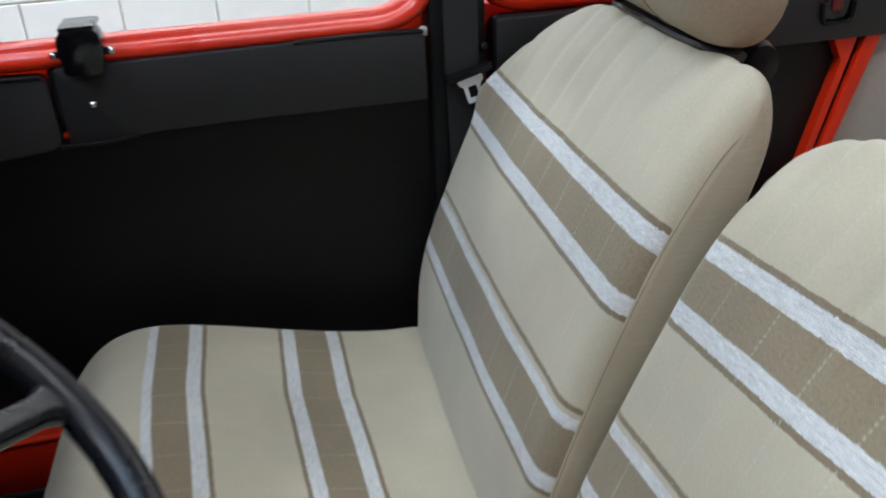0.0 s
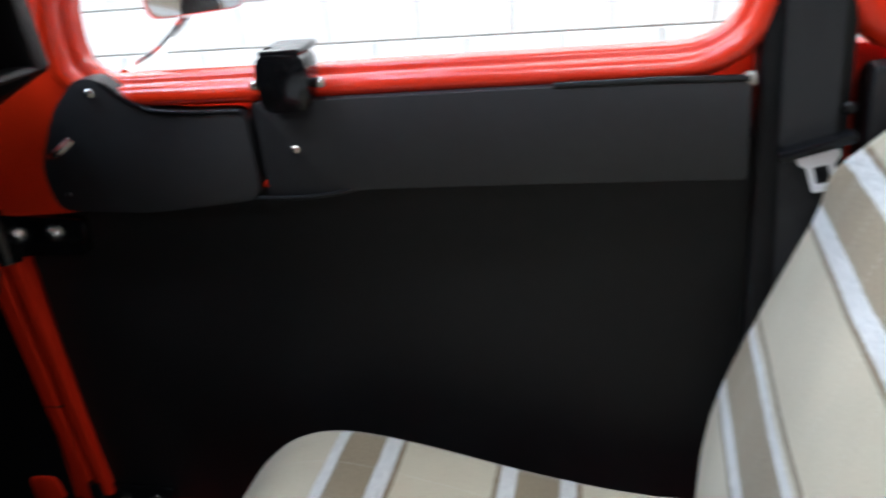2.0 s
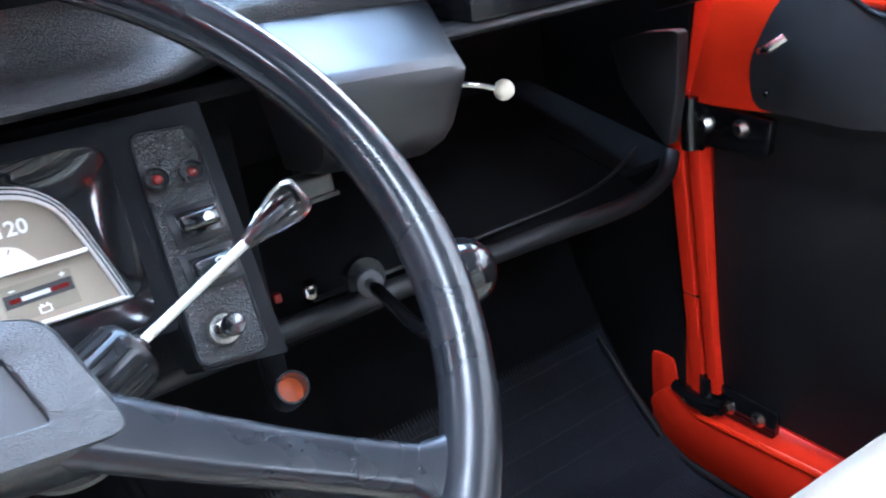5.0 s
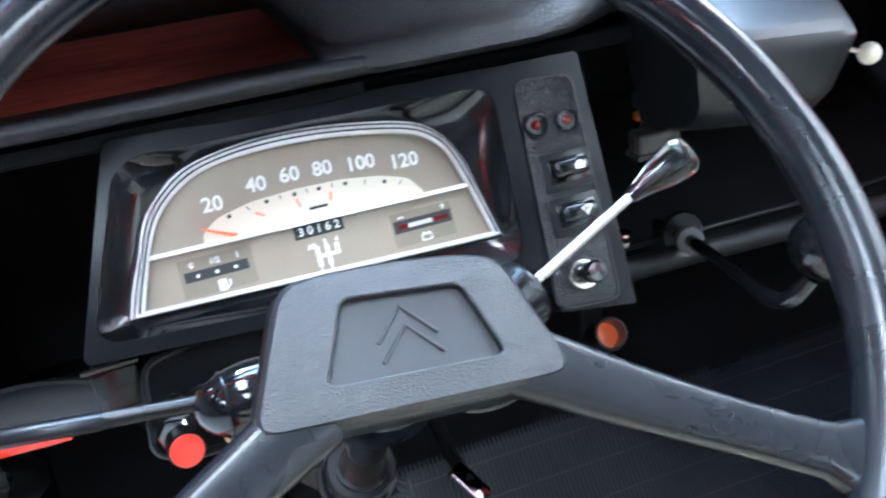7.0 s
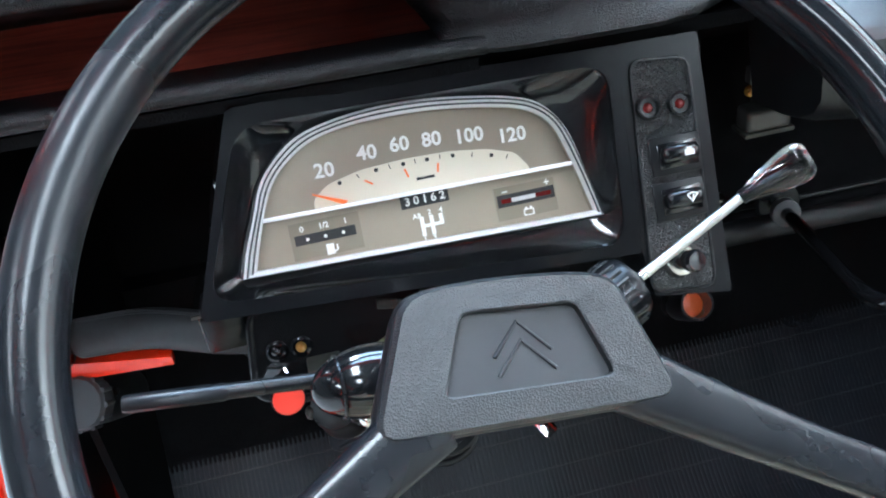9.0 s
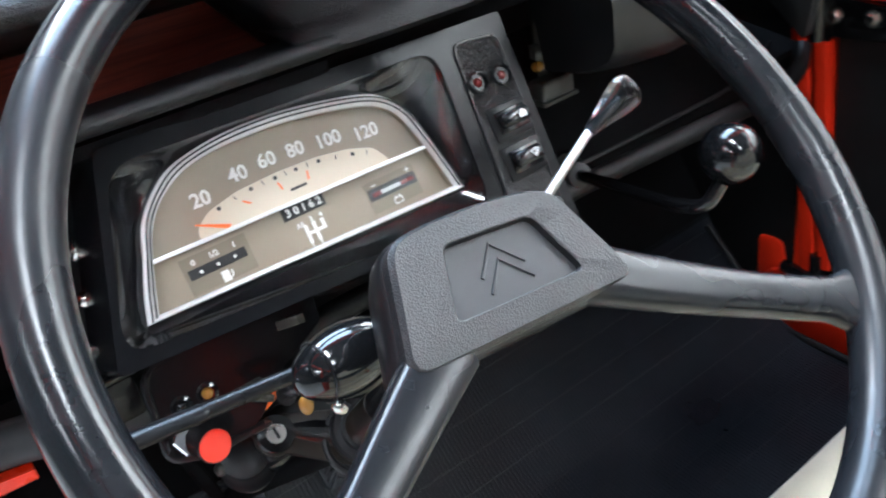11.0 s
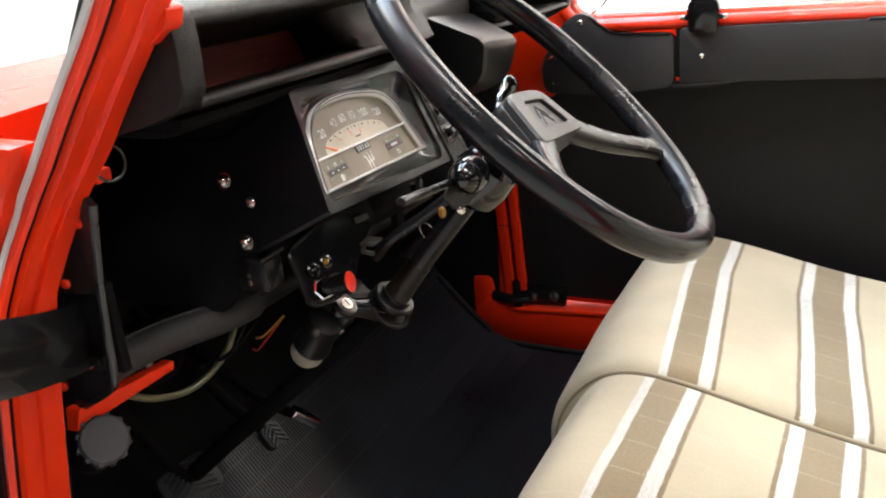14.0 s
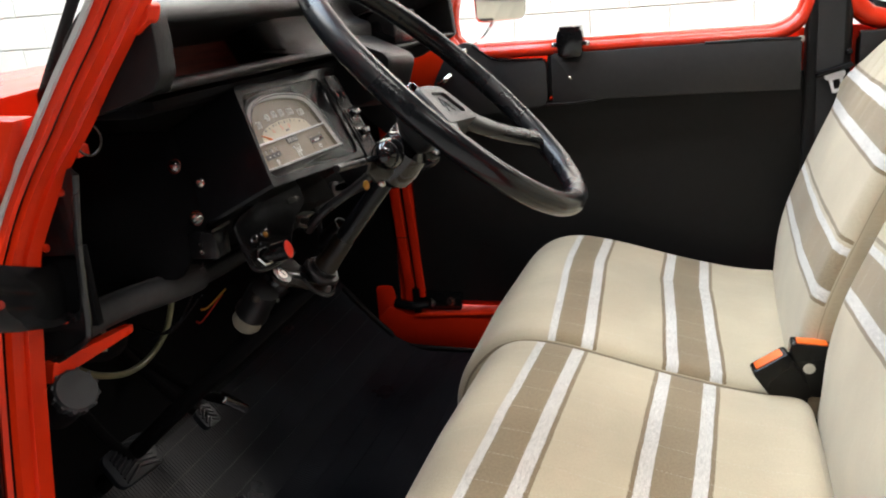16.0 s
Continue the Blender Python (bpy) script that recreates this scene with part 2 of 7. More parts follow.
def thin_glass(name, sheen=0.04, rim=0.6):
    """A flat pane: see-through with a mirror sheen that grows towards grazing sight."""
    m, nt, b = nodes_of(name)
    L = nt.links
    clear = add(nt, "ShaderNodeBsdfTransparent")
    gloss = add(nt, "ShaderNodeBsdfGlossy", Roughness=0.02)
    face = add(nt, "ShaderNodeLayerWeight", Blend=0.5)
    rise = add(nt, "ShaderNodeMath")
    rise.operation = "POWER"
    rise.inputs[1].default_value = 5.0
    L.new(face.outputs["Facing"], rise.inputs[0])
    fr = add(nt, "ShaderNodeMath")
    fr.operation = "MULTIPLY_ADD"
    fr.inputs[1].default_value, fr.inputs[2].default_value = rim, sheen
    L.new(rise.outputs[0], fr.inputs[0])
    mix = add(nt, "ShaderNodeMixShader")
    L.new(fr.outputs[0], mix.inputs[0])
    L.new(clear.outputs[0], mix.inputs[1])
    L.new(gloss.outputs[0], mix.inputs[2])
    L.new(mix.outputs[0], nt.nodes["Material Output"].inputs["Surface"])
    return m


def glow(name, colour, strength):
    m, nt, b = nodes_of(name)
    b.inputs["Emission Color"].default_value = (*colour, 1)
    b.inputs["Emission Strength"].default_value = strength
    return m


RED = surface("red_car_paint", (0.72, 0.030, 0.004), 0.36, vary=0.06, scale=3, coat=0.08, spec=0.25, grime=2.0)
# darker, flatter copy of the red: the doorway's shade put into its colour
SHADERED = surface("shaded_red_paint", (0.60, 0.022, 0.004), 0.55, vary=0.10, scale=6, spec=0.12, grime=3.0)
BONNETRED = surface("polished_red_paint", (0.72, 0.030, 0.004), 0.30, vary=0.06, scale=3, coat=0.4, grime=2.0)
VINYL = surface("black_vinyl", (0.0056, 0.0057, 0.0064), 0.55, spec=0.3, vary=0.3, scale=60, bump=0.35, bump_scale=900)
TRIM = surface("black_trim_board", (0.0125, 0.0125, 0.0138), 0.5, vary=0.25, scale=80, bump=0.3, bump_scale=1100)
PAD = surface("grained_dash_plastic", (0.0050, 0.0052, 0.0060), 0.38, vary=0.2, scale=90, spec=0.55, bump=0.2, bump_scale=1500)
HUB = surface("grained_hub_plastic", (0.0105, 0.0109, 0.0122), 0.38, vary=0.2, scale=120, bump=0.34, bump_scale=1100)
LIPPAD = surface("dash_lip_plastic", (0.0042, 0.0043, 0.0050), 0.42, vary=0.2, scale=90, spec=0.28, bump=0.5, bump_scale=900)
BEZEL = surface("bezel_plastic", (0.0060, 0.0062, 0.0072), 0.24, vary=0.2, scale=60, spec=0.12)
STRIP = surface("leather_grain_plastic", (0.0055, 0.0057, 0.0062), 0.30, vary=0.25, scale=160, bump=1.0, bump_scale=760)
RODSTEEL = surface("satin_rod_steel", (0.72, 0.71, 0.68), 0.28, metal=0.85, vary=0.06)
LENSRED = surface("deep_red_lens", (0.11, 0.006, 0.005), 0.12, vary=0.1)
HUBFLAT = surface("matt_hub_plastic", (0.015, 0.0155, 0.0175), 0.5, vary=0.12, scale=60)
RIM = surface("worn_wheel_plastic", (0.0075, 0.0082, 0.0100), 0.24, spec=0.32, vary=0.25, scale=50, wear=0.08)
GLOSSBLACK = surface("gloss_black_plastic", (0.005, 0.005, 0.0056), 0.12, vary=0.2, scale=40)
SATINBLACK = surface("satin_black_plastic", (0.006, 0.006, 0.0068), 0.30, spec=0.25, vary=0.2, scale=60, wear=0.05)
FOAM = surface("ribbed_foam", (0.020, 0.0207, 0.0222), 0.7, vary=0.25, scale=140)
CANVAS = surface("roof_canvas", (0.09, 0.09, 0.095), 0.9, vary=0.15, scale=200, bump=0.3, bump_scale=900)
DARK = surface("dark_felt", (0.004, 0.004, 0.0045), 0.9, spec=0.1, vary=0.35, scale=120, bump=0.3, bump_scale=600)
RUBBER = surface("black_floor_rubber", (0.0072, 0.0092, 0.0136), 0.44, spec=0.32, vary=0.4, scale=25, wear=0.10)
STEEL = surface("bright_bolt_steel", (0.62, 0.60, 0.55), 0.25, metal=1.0, vary=0.15, scale=80)
TONGUE = surface("bright_plated_steel", (0.90, 0.92, 0.95), 0.32, metal=0.2, vary=0.05)
CHROME = surface("chrome", (0.86, 0.86, 0.87), 0.06, metal=1.0, vary=0.03)
SILVER = surface("silver_foil_trim", (0.95, 0.95, 0.95), 0.25, metal=0.12, vary=0.05)
GREYSEAL = surface("light_grey_seal", (0.52, 0.53, 0.52), 0.55, vary=0.1)
TAUPE = surface("taupe_dial_paint", (0.265, 0.225, 0.165), 0.5, vary=0.05, scale=20)
CREAM = surface("cream_dial_band", (0.68, 0.62, 0.49), 0.5, vary=0.04)
WHITEINK = surface("white_print", (0.80, 0.80, 0.77), 0.5, vary=0.02)
BLACKINK = surface("black_print", (0.012, 0.012, 0.012), 0.5, vary=0.05)
ORANGE = surface("orange_paint", (0.85, 0.16, 0.02), 0.45, vary=0.05)
LAMPRED = surface("red_lens", (0.26, 0.02, 0.014), 0.15, vary=0.1)
AMBER = surface("amber_lens", (0.26, 0.125, 0.018), 0.2, vary=0.1)
BUTTONRED = surface("red_button", (0.80, 0.035, 0.015), 0.35, vary=0.06, scale=60)
ORANGE_CATCH = surface("orange_release", (0.95, 0.16, 0.02), 0.4, vary=0.05)
WEBBING = surface("black_belt_webbing", (0.014, 0.014, 0.015), 0.7, vary=0.25, scale=300, bump=0.4, bump_scale=1500)
IVORY = surface("ivory_knob", (0.72, 0.66, 0.52), 0.35, vary=0.05)
BLUE = surface("blue_sleeve", (0.03, 0.14, 0.35), 0.4, vary=0.1)
HOSE = surface("yellowed_hose", (0.20, 0.20, 0.115), 0.35, vary=0.2, scale=40)
GREYPLASTIC = surface("grey_cap_plastic", (0.030, 0.0312, 0.034), 0.55, vary=0.15, scale=60)
DIRTYWHITE = surface("soiled_white_nylon", (0.25, 0.23, 0.18), 0.5, vary=0.3, scale=70)
BROWNGREASE = surface("greasy_brown_steel", (0.0075, 0.0048, 0.0030), 0.40, vary=0.8, scale=70, spec=0.3)
BEIGE = surface("beige_cloth", (0.50, 0.437, 0.322), 0.85, vary=0.12, scale=240, bump=0.3, bump_scale=1600, spec=0.25)
BEIGEPIPE = surface("beige_piping", (0.27, 0.225, 0.16), 0.8, vary=0.1, scale=200, spec=0.25)
GREYTRIM = surface("grey_beige_card", (0.36, 0.33, 0.29), 0.8, vary=0.08, scale=60)
PAINTWALL = surface("white_painted_block", (0.72, 0.71, 0.66), 0.6, vary=0.03, scale=14, bump=0.25, bump_scale=160)
JOINT = surface("pale_mortar", (0.80, 0.79, 0.755), 0.8, vary=0.05)
WORNBLACK = surface("worn_black_plastic", (0.012, 0.0122, 0.0132), 0.26, vary=0.3, scale=40, wear=0.1)
CONCRETE = surface("sealed_concrete", (0.62, 0.61, 0.585), 0.35, vary=0.12, scale=8)
CEILWHITE = surface("white_ceiling_board", (0.74, 0.74, 0.72), 0.8, vary=0.03)
# dark so that the unseen walls reflect less in the black plastic
DARKWALL = surface("unseen_dark_wall", (0.16, 0.16, 0.165), 0.8, vary=0.08, scale=6)
CEILGREY = surface("dark_ceiling_board", (0.12, 0.12, 0.125), 0.9, vary=0.05)
MIRROR = surface("mirror_glass", (0.8, 0.8, 0.8), 0.02, metal=1.0, vary=0.01)
RELAYTIN = surface("tinned_relay_steel", (0.06, 0.06, 0.056), 0.4, metal=0.5, vary=0.3, scale=60)
PLATEBLACK = surface("painted_black_plate", (0.004, 0.004, 0.0045), 0.24, spec=0.2, vary=0.3, scale=50)
BRACKETSTEEL = surface("dull_bracket_steel", (0.030, 0.029, 0.024), 0.35, metal=0.35, vary=0.3, scale=60)
WOOD = wood_grain("red_wood_veneer")
PANE = thin_glass("window_glass")
LENS = thin_glass("instrument_lens", 0.010, 0.3)
SMOKE = clear_glass("smoked_acrylic", (0.42, 0.43, 0.46), 0.03)
DIFFUSER = glow("lamp_diffuser", (1.0, 0.97, 0.92), 6.0)

# ---- mesh helpers ----
FRAME_OF = {}


def thing(name, at, label, category, group="", kind=""):
    """A thing's Empty at its base; at: a place or a whole pose."""
    o = new(name)
    m = at if isinstance(at, Matrix) else Matrix.Translation(at)
    o.matrix_world = m
    o.empty_display_size = 0.05
    FRAME_OF[o.name] = m.inverted()
    return tagged(o, label, category, group, kind)


def part(name, bm, material, parent, label="", smooth=35.0, kind="", own=False):
    """Links bm as one mesh under a thing or a part. own: bm is in the thing's frame already."""
    root = parent
    while root is not None and root.parent is not None:
        root = root.parent
    if root is not None and not own and root.name in FRAME_OF:
        bm.transform(FRAME_OF[root.name])
    bmesh.ops.recalc_face_normals(bm, faces=bm.faces[:])
    me = bpy.data.meshes.new(name)
    bm.to_mesh(me)
    bm.free()
    me.materials.append(material)
    if smooth:
        me.shade_smooth()
        me.set_sharp_from_angle(angle=radians(smooth))
    o = new(name, me)
    o.parent = parent
    return tagged(o, label, "", "", kind)


def structure(name, bm, material, label, category, smooth=35.0):
    return tagged(part(name, bm, material, None, "", smooth), label, category, "", "structure")


def box(x0, x1, y0, y1, z0, z1, bevel=0.0, seg=2, m=None):
    bm = bmesh.new()
    bmesh.ops.create_cube(bm, size=1.0, matrix=Matrix.Translation(((x0 + x1) / 2, (y0 + y1) / 2, (z0 + z1) / 2)) @ Matrix.Diagonal((abs(x1 - x0), abs(y1 - y0), abs(z1 - z0), 1)))
    if bevel:
        bmesh.ops.bevel(bm, geom=bm.edges[:], offset=bevel, segments=seg, affect="EDGES", profile=0.5)
    if m is not None:
        bm.transform(m)
    return bm


def join(*bms):
    out = bmesh.new()
    for b in bms:
        me = bpy.data.meshes.new("tmp")
        b.to_mesh(me)
        b.free()
        out.from_mesh(me)
        bpy.data.meshes.remove(me)
    return out


def prism(poly, axis, a, b, bevel=0.0, seg=2):
    """A polygon (two coordinates, the axis left out, in xyz order) drawn out from a to b along the axis."""
    def place(p, q):
        return {"x": (q, p[0], p[1]), "y": (p[0], q, p[1]), "z": (p[0], p[1], q)}[axis]
    bm = bmesh.new()
    lo = [bm.verts.new(place(p, a)) for p in poly]
    hi = [bm.verts.new(place(p, b)) for p in poly]
    n = len(poly)
    bm.faces.new(lo)
    bm.faces.new(hi[::-1])
    for i in range(n):
        bm.faces.new((lo[i], hi[i], hi[(i + 1) % n], lo[(i + 1) % n]))
    bmesh.ops.recalc_face_normals(bm, faces=bm.faces[:])
    if bevel:
        bmesh.ops.bevel(bm, geom=bm.edges[:], offset=bevel, segments=seg, affect="EDGES", profile=0.5, clamp_overlap=True)
    return bm


def curve_points(pts, n=8, closed=False):
    """A smooth line through the points."""
    P = [Vector(p) for p in pts]
    k = len(P)
    out = []
    for i in range(k if closed else k - 1):
        p0 = P[(i - 1) % k] if closed or i > 0 else P[0] * 2 - P[1]
        p1, p2 = P[i], P[(i + 1) % k]
        p3 = P[(i + 2) % k] if closed or i + 2 < k else P[-1] * 2 - P[-2]
        for j in range(n):
            t = j / n
            out.append(0.5 * ((2 * p1) + (p2 - p0) * t + (2 * p0 - 5 * p1 + 4 * p2 - p3) * t * t + (3 * p1 - p0 - 3 * p2 + p3) * t ** 3))
    if not closed:
        out.append(P[-1])
    return out


def tube(path, radius, seg=12, closed=False, flat=1.0, up=(0, 0, 1)):
    """A round bar along a line; radius: one number or one for each point."""
    P = [Vector(p) for p in path]
    k = len(P)
    R = radius if isinstance(radius, (list, tuple)) else [radius] * k
    bm = bmesh.new()
    rings = []
    side = None
    for i in range(k):
        a, b = P[(i - 1) % k] if closed or i else P[0], P[(i + 1) % k] if closed or i + 1 < k else P[-1]
        d = (b - a).normalized()
        if side is None:
            ref = Vector(up) if abs(d.dot(Vector(up))) < 0.95 else Vector((1, 0, 0))
            side = d.cross(ref).normalized()
        side = (side - d * side.dot(d)).normalized()
        other = d.cross(side)
        rings.append([bm.verts.new(P[i] + R[i] * (side * math.cos(2 * math.pi * j / seg) + other * flat * math.sin(2 * math.pi * j / seg))) for j in range(seg)])
    for i in range(k if closed else k - 1):
        r0, r1 = rings[i], rings[(i + 1) % k]
        for j in range(seg):
            bm.faces.new((r0[j], r0[(j + 1) % seg], r1[(j + 1) % seg], r1[j]))
    if not closed:
        bm.faces.new(rings[0][::-1])
        bm.faces.new(rings[-1])
    return bm


def sweep_plane(path, section, closed, put):
    """A section (out, deep) carried along a flat line of (a, b); out is to the right of the way; put(a, b, deep) places it."""
    k = len(path)
    bm = bmesh.new()
    rings = []
    for i in range(k):
        a = Vector(path[(i - 1) % k] if closed or i else path[0])
        b = Vector(path[(i + 1) % k] if closed or i + 1 < k else path[-1])
        d = (b - a).normalized()
        nrm = Vector((d.y, -d.x))
        rings.append([bm.verts.new(put(path[i][0] + nrm.x * o, path[i][1] + nrm.y * o, deep)) for o, deep in section])
    s = len(section)
    for i in range(k if closed else k - 1):
        for j in range(s):
            bm.faces.new((rings[i][j], rings[i][(j + 1) % s], rings[(i + 1) % k][(j + 1) % s], rings[(i + 1) % k][j]))
    if not closed:
        bm.faces.new(rings[0][::-1])
        bm.faces.new(rings[-1])
    return bm


def rounded(poly, r, n=6):
    """The polygon with its corners rounded; r: one radius or one for each corner."""
    out = []
    k = len(poly)
    for i in range(k):
        p, a, b = Vector(poly[i]), Vector(poly[i - 1]), Vector(poly[(i + 1) % k])
        ri = r[i] if isinstance(r, (list, tuple)) else r
        if ri <= 0:
            out.append(tuple(p))
            continue
        da, db = (a - p), (b - p)
        ra = min(ri, da.length * 0.49, db.length * 0.49)
        s, e = p + da.normalized() * ra, p + db.normalized() * ra
        for j in range(n + 1):
            t = j / n
            out.append(tuple(s * (1 - t) ** 2 + p * 2 * t * (1 - t) + e * t * t))
    return out


def lathe(profile, at, way, seg=20):
    """A turned body: profile of (radius, along), from at, along way."""
    bm = bmesh.new()
    turn = Vector(way).to_track_quat("Z", "Y").to_matrix().to_4x4()
    m = Matrix.Translation(at) @ turn
    rings = []
    for r, h in profile:
        rings.append([bm.verts.new(m @ Vector((max(r, 1e-5) * math.cos(2 * math.pi * j / seg), max(r, 1e-5) * math.sin(2 * math.pi * j / seg), h))) for j in range(seg)])
    for a, b in zip(rings, rings[1:]):
        for j in range(seg):
            bm.faces.new((a[j], a[(j + 1) % seg], b[(j + 1) % seg], b[j]))
    bm.faces.new(rings[0][::-1])
    bm.faces.new(rings[-1])
    return bm


def ball(at, r, seg=20, squash=(1, 1, 1), m=None):
    bm = bmesh.new()
    bmesh.ops.create_uvsphere(bm, u_segments=seg, v_segments=seg * 2 // 3, radius=r)
    bm.transform(Matrix.Translation(at) @ (m or Matrix()) @ Matrix.Diagonal((*squash, 1)))
    return bm


def loft(rings, caps=True):
    bm = bmesh.new()
    R = [[bm.verts.new(p) for p in r] for r in rings]
    k = len(R[0])
    for a, b in zip(R, R[1:]):
        for j in range(k):
            bm.faces.new((a[j], a[(j + 1) % k], b[(j + 1) % k], b[j]))
    if caps:
        bm.faces.new(R[0][::-1])
        bm.faces.new(R[-1])
    return bm


def plate_with_hole(outer, inner, z0, z1, wall=None):
    """A flat ring between two outlines with equally many points, in local x, y; z0 under, z1 top; wall: depth of the inner wall."""
    n = len(outer)
    bm = bmesh.new()
    ot = [bm.verts.new((*p, z1)) for p in outer]
    it = [bm.verts.new((*p, z1)) for p in inner]
    ob = [bm.verts.new((*p, z0)) for p in outer]
    ib = [bm.verts.new((*p, z0 if wall is None else wall)) for p in inner]
    for i in range(n):
        j = (i + 1) % n
        bm.faces.new((ot[i], ot[j], it[j], it[i]))
        bm.faces.new((ob[j], ob[i], ib[i], ib[j]))
        bm.faces.new((ob[i], ob[j], ot[j], ot[i]))
        bm.faces.new((it[i], it[j], ib[j], ib[i]))
    return bm


def even(poly, n):
    """The outline with n points evenly along it."""
    P = [Vector(p) for p in poly]
    seg = [(P[(i + 1) % len(P)] - P[i]).length for i in range(len(P))]
    total, out, i, run = sum(seg), [], 0, 0.0
    for k in range(n):
        s = total * k / n
        while run + seg[i] < s:
            run += seg[i]
            i += 1
        out.append(tuple(P[i].lerp(P[(i + 1) % len(P)], (s - run) / max(seg[i], 1e-9))))
    return out


def letters(text, size, at, deep=0.0004, slant=0.0, bold=0.02):
    """Lettering in the local plane, centred on at, as a bmesh."""
    cu = bpy.data.curves.new("txt", "FONT")
    cu.body, cu.size, cu.extrude, cu.align_x, cu.align_y, cu.shear = text, size, deep, "CENTER", "CENTER", slant
    cu.resolution_u = 3
    cu.offset = size * bold
    o = bpy.data.objects.new("txt", cu)
    me = bpy.data.meshes.new_from_object(o)
    bm = bmesh.new()
    bm.from_mesh(me)
    bpy.data.objects.remove(o)
    bpy.data.curves.remove(cu)
    bpy.data.meshes.remove(me)
    bm.transform(Matrix.Translation(at))
    return bm


def flat(poly, z0, z1):
    return prism(poly, "z", z0, z1)


def bolt(parent, at, way, r=0.007, name="bolt", material=None, head="hex"):
    """A washer and a hexagon or dome head."""
    w = Vector(way).normalized()
    if head == "hex":
        bm = join(lathe([(r * 1.5, 0), (r * 1.5, r * 0.25)], at, w, 18), lathe([(r, r * 0.25), (r, r * 0.85), (r * 0.85, r)], at, w, 6))
    else:
        bm = lathe([(r, 0), (r, r * 0.2), (r * 0.8, r * 0.55), (r * 0.4, r * 0.75), (0.0, r * 0.8)], at, w, 16)
    return part(name, bm, material or STEEL, parent)


# ---- showroom ----
def showroom():
    floor = structure("floor", box(-9, 9, -9, 6, -0.10, 0.0), CONCRETE, "smooth grey sealed concrete showroom floor", "floor")
    structure("ceiling", box(-9, 9, -9, 6, 4.2, 4.3), CEILGREY, "plain dark grey showroom ceiling", "ceiling")
    walls = {
        "wall_front": (box(-7.2, -7.0, -9, 6, 0, 4.2), "white painted concrete block wall ahead of the car"),
        "wall_side": (box(-9, 9, 3.4, 3.6, 0, 4.2), "white painted concrete block wall beside the car"),
        "wall_rear": (box(7.0, 7.2, -9, 6, 0, 4.2), "unseen wall behind the car, kept dark to cut reflections"),
        "wall_near": (box(-9, 9, -7.2, -7.0, 0, 4.2), "unseen wall across the showroom, kept dark to cut reflections"),
    }
    made = {}
    for name, (bm, label) in walls.items():
        made[name] = structure(name, bm, JOINT if name in ("wall_front", "wall_side") else DARKWALL, label, "wall")
    for lx, ly in LAMP_SPOTS:
        lamp = thing("ceiling_light", (lx, ly, 4.2), "long white fluorescent ceiling light with a pale diffuser", "light", "showroom ceiling lights")
        # the three leaning ones go with the added side wall wash
        lean = Matrix.Translation((lx, ly - (0.5 if ly > 2 else 0.0), 3.83)) @ Matrix.Rotation(radians(62 if ly > 2 else 0), 4, "X")
        part("frame", box(-0.79, 0.79, -0.21, 0.21, 0.03, 0.12, 0.01, m=lean), CEILWHITE, lamp)
        part("diffuser", box(-0.76, 0.76, -0.18, 0.18, 0.005, 0.03, 0.005, m=lean), DIFFUSER, lamp)
        part("hanger", tube([(lx, lean.translation.y, 3.93), (lx, lean.translation.y, 4.2)], 0.012, 8), CEILWHITE, lamp)
    # glowing panel added to go with the cool fill; never in view
    fill_panel = thing("skylight", (-2.3, 0.5, 4.2), "square glowing panel in the ceiling, added as unseen cool fill", "skylight")
    part("frame", plate_with_hole([(-3.7, -0.9), (-0.9, -0.9), (-0.9, 1.9), (-3.7, 1.9)], [(-3.62, -0.82), (-0.98, -0.82), (-0.98, 1.82), (-3.62, 1.82)], 4.10, 4.2), CEILWHITE, fill_panel)
    part("pane", box(-3.62, -0.98, -0.82, 1.82, 4.170, 4.185), glow("cool_fill_pane", (0.66, 0.82, 1.0), 4.0), fill_panel)
    return made


SHOW = showroom()


# ---- car body ----
body = thing("car_body", (-0.4, 0.0, 0.30), "red painted small car body with an open driver's doorway", "car body")


def side_poly(pts, y0, y1, bevel=0.004):
    return prism(pts, "y", y0, y1, bevel)


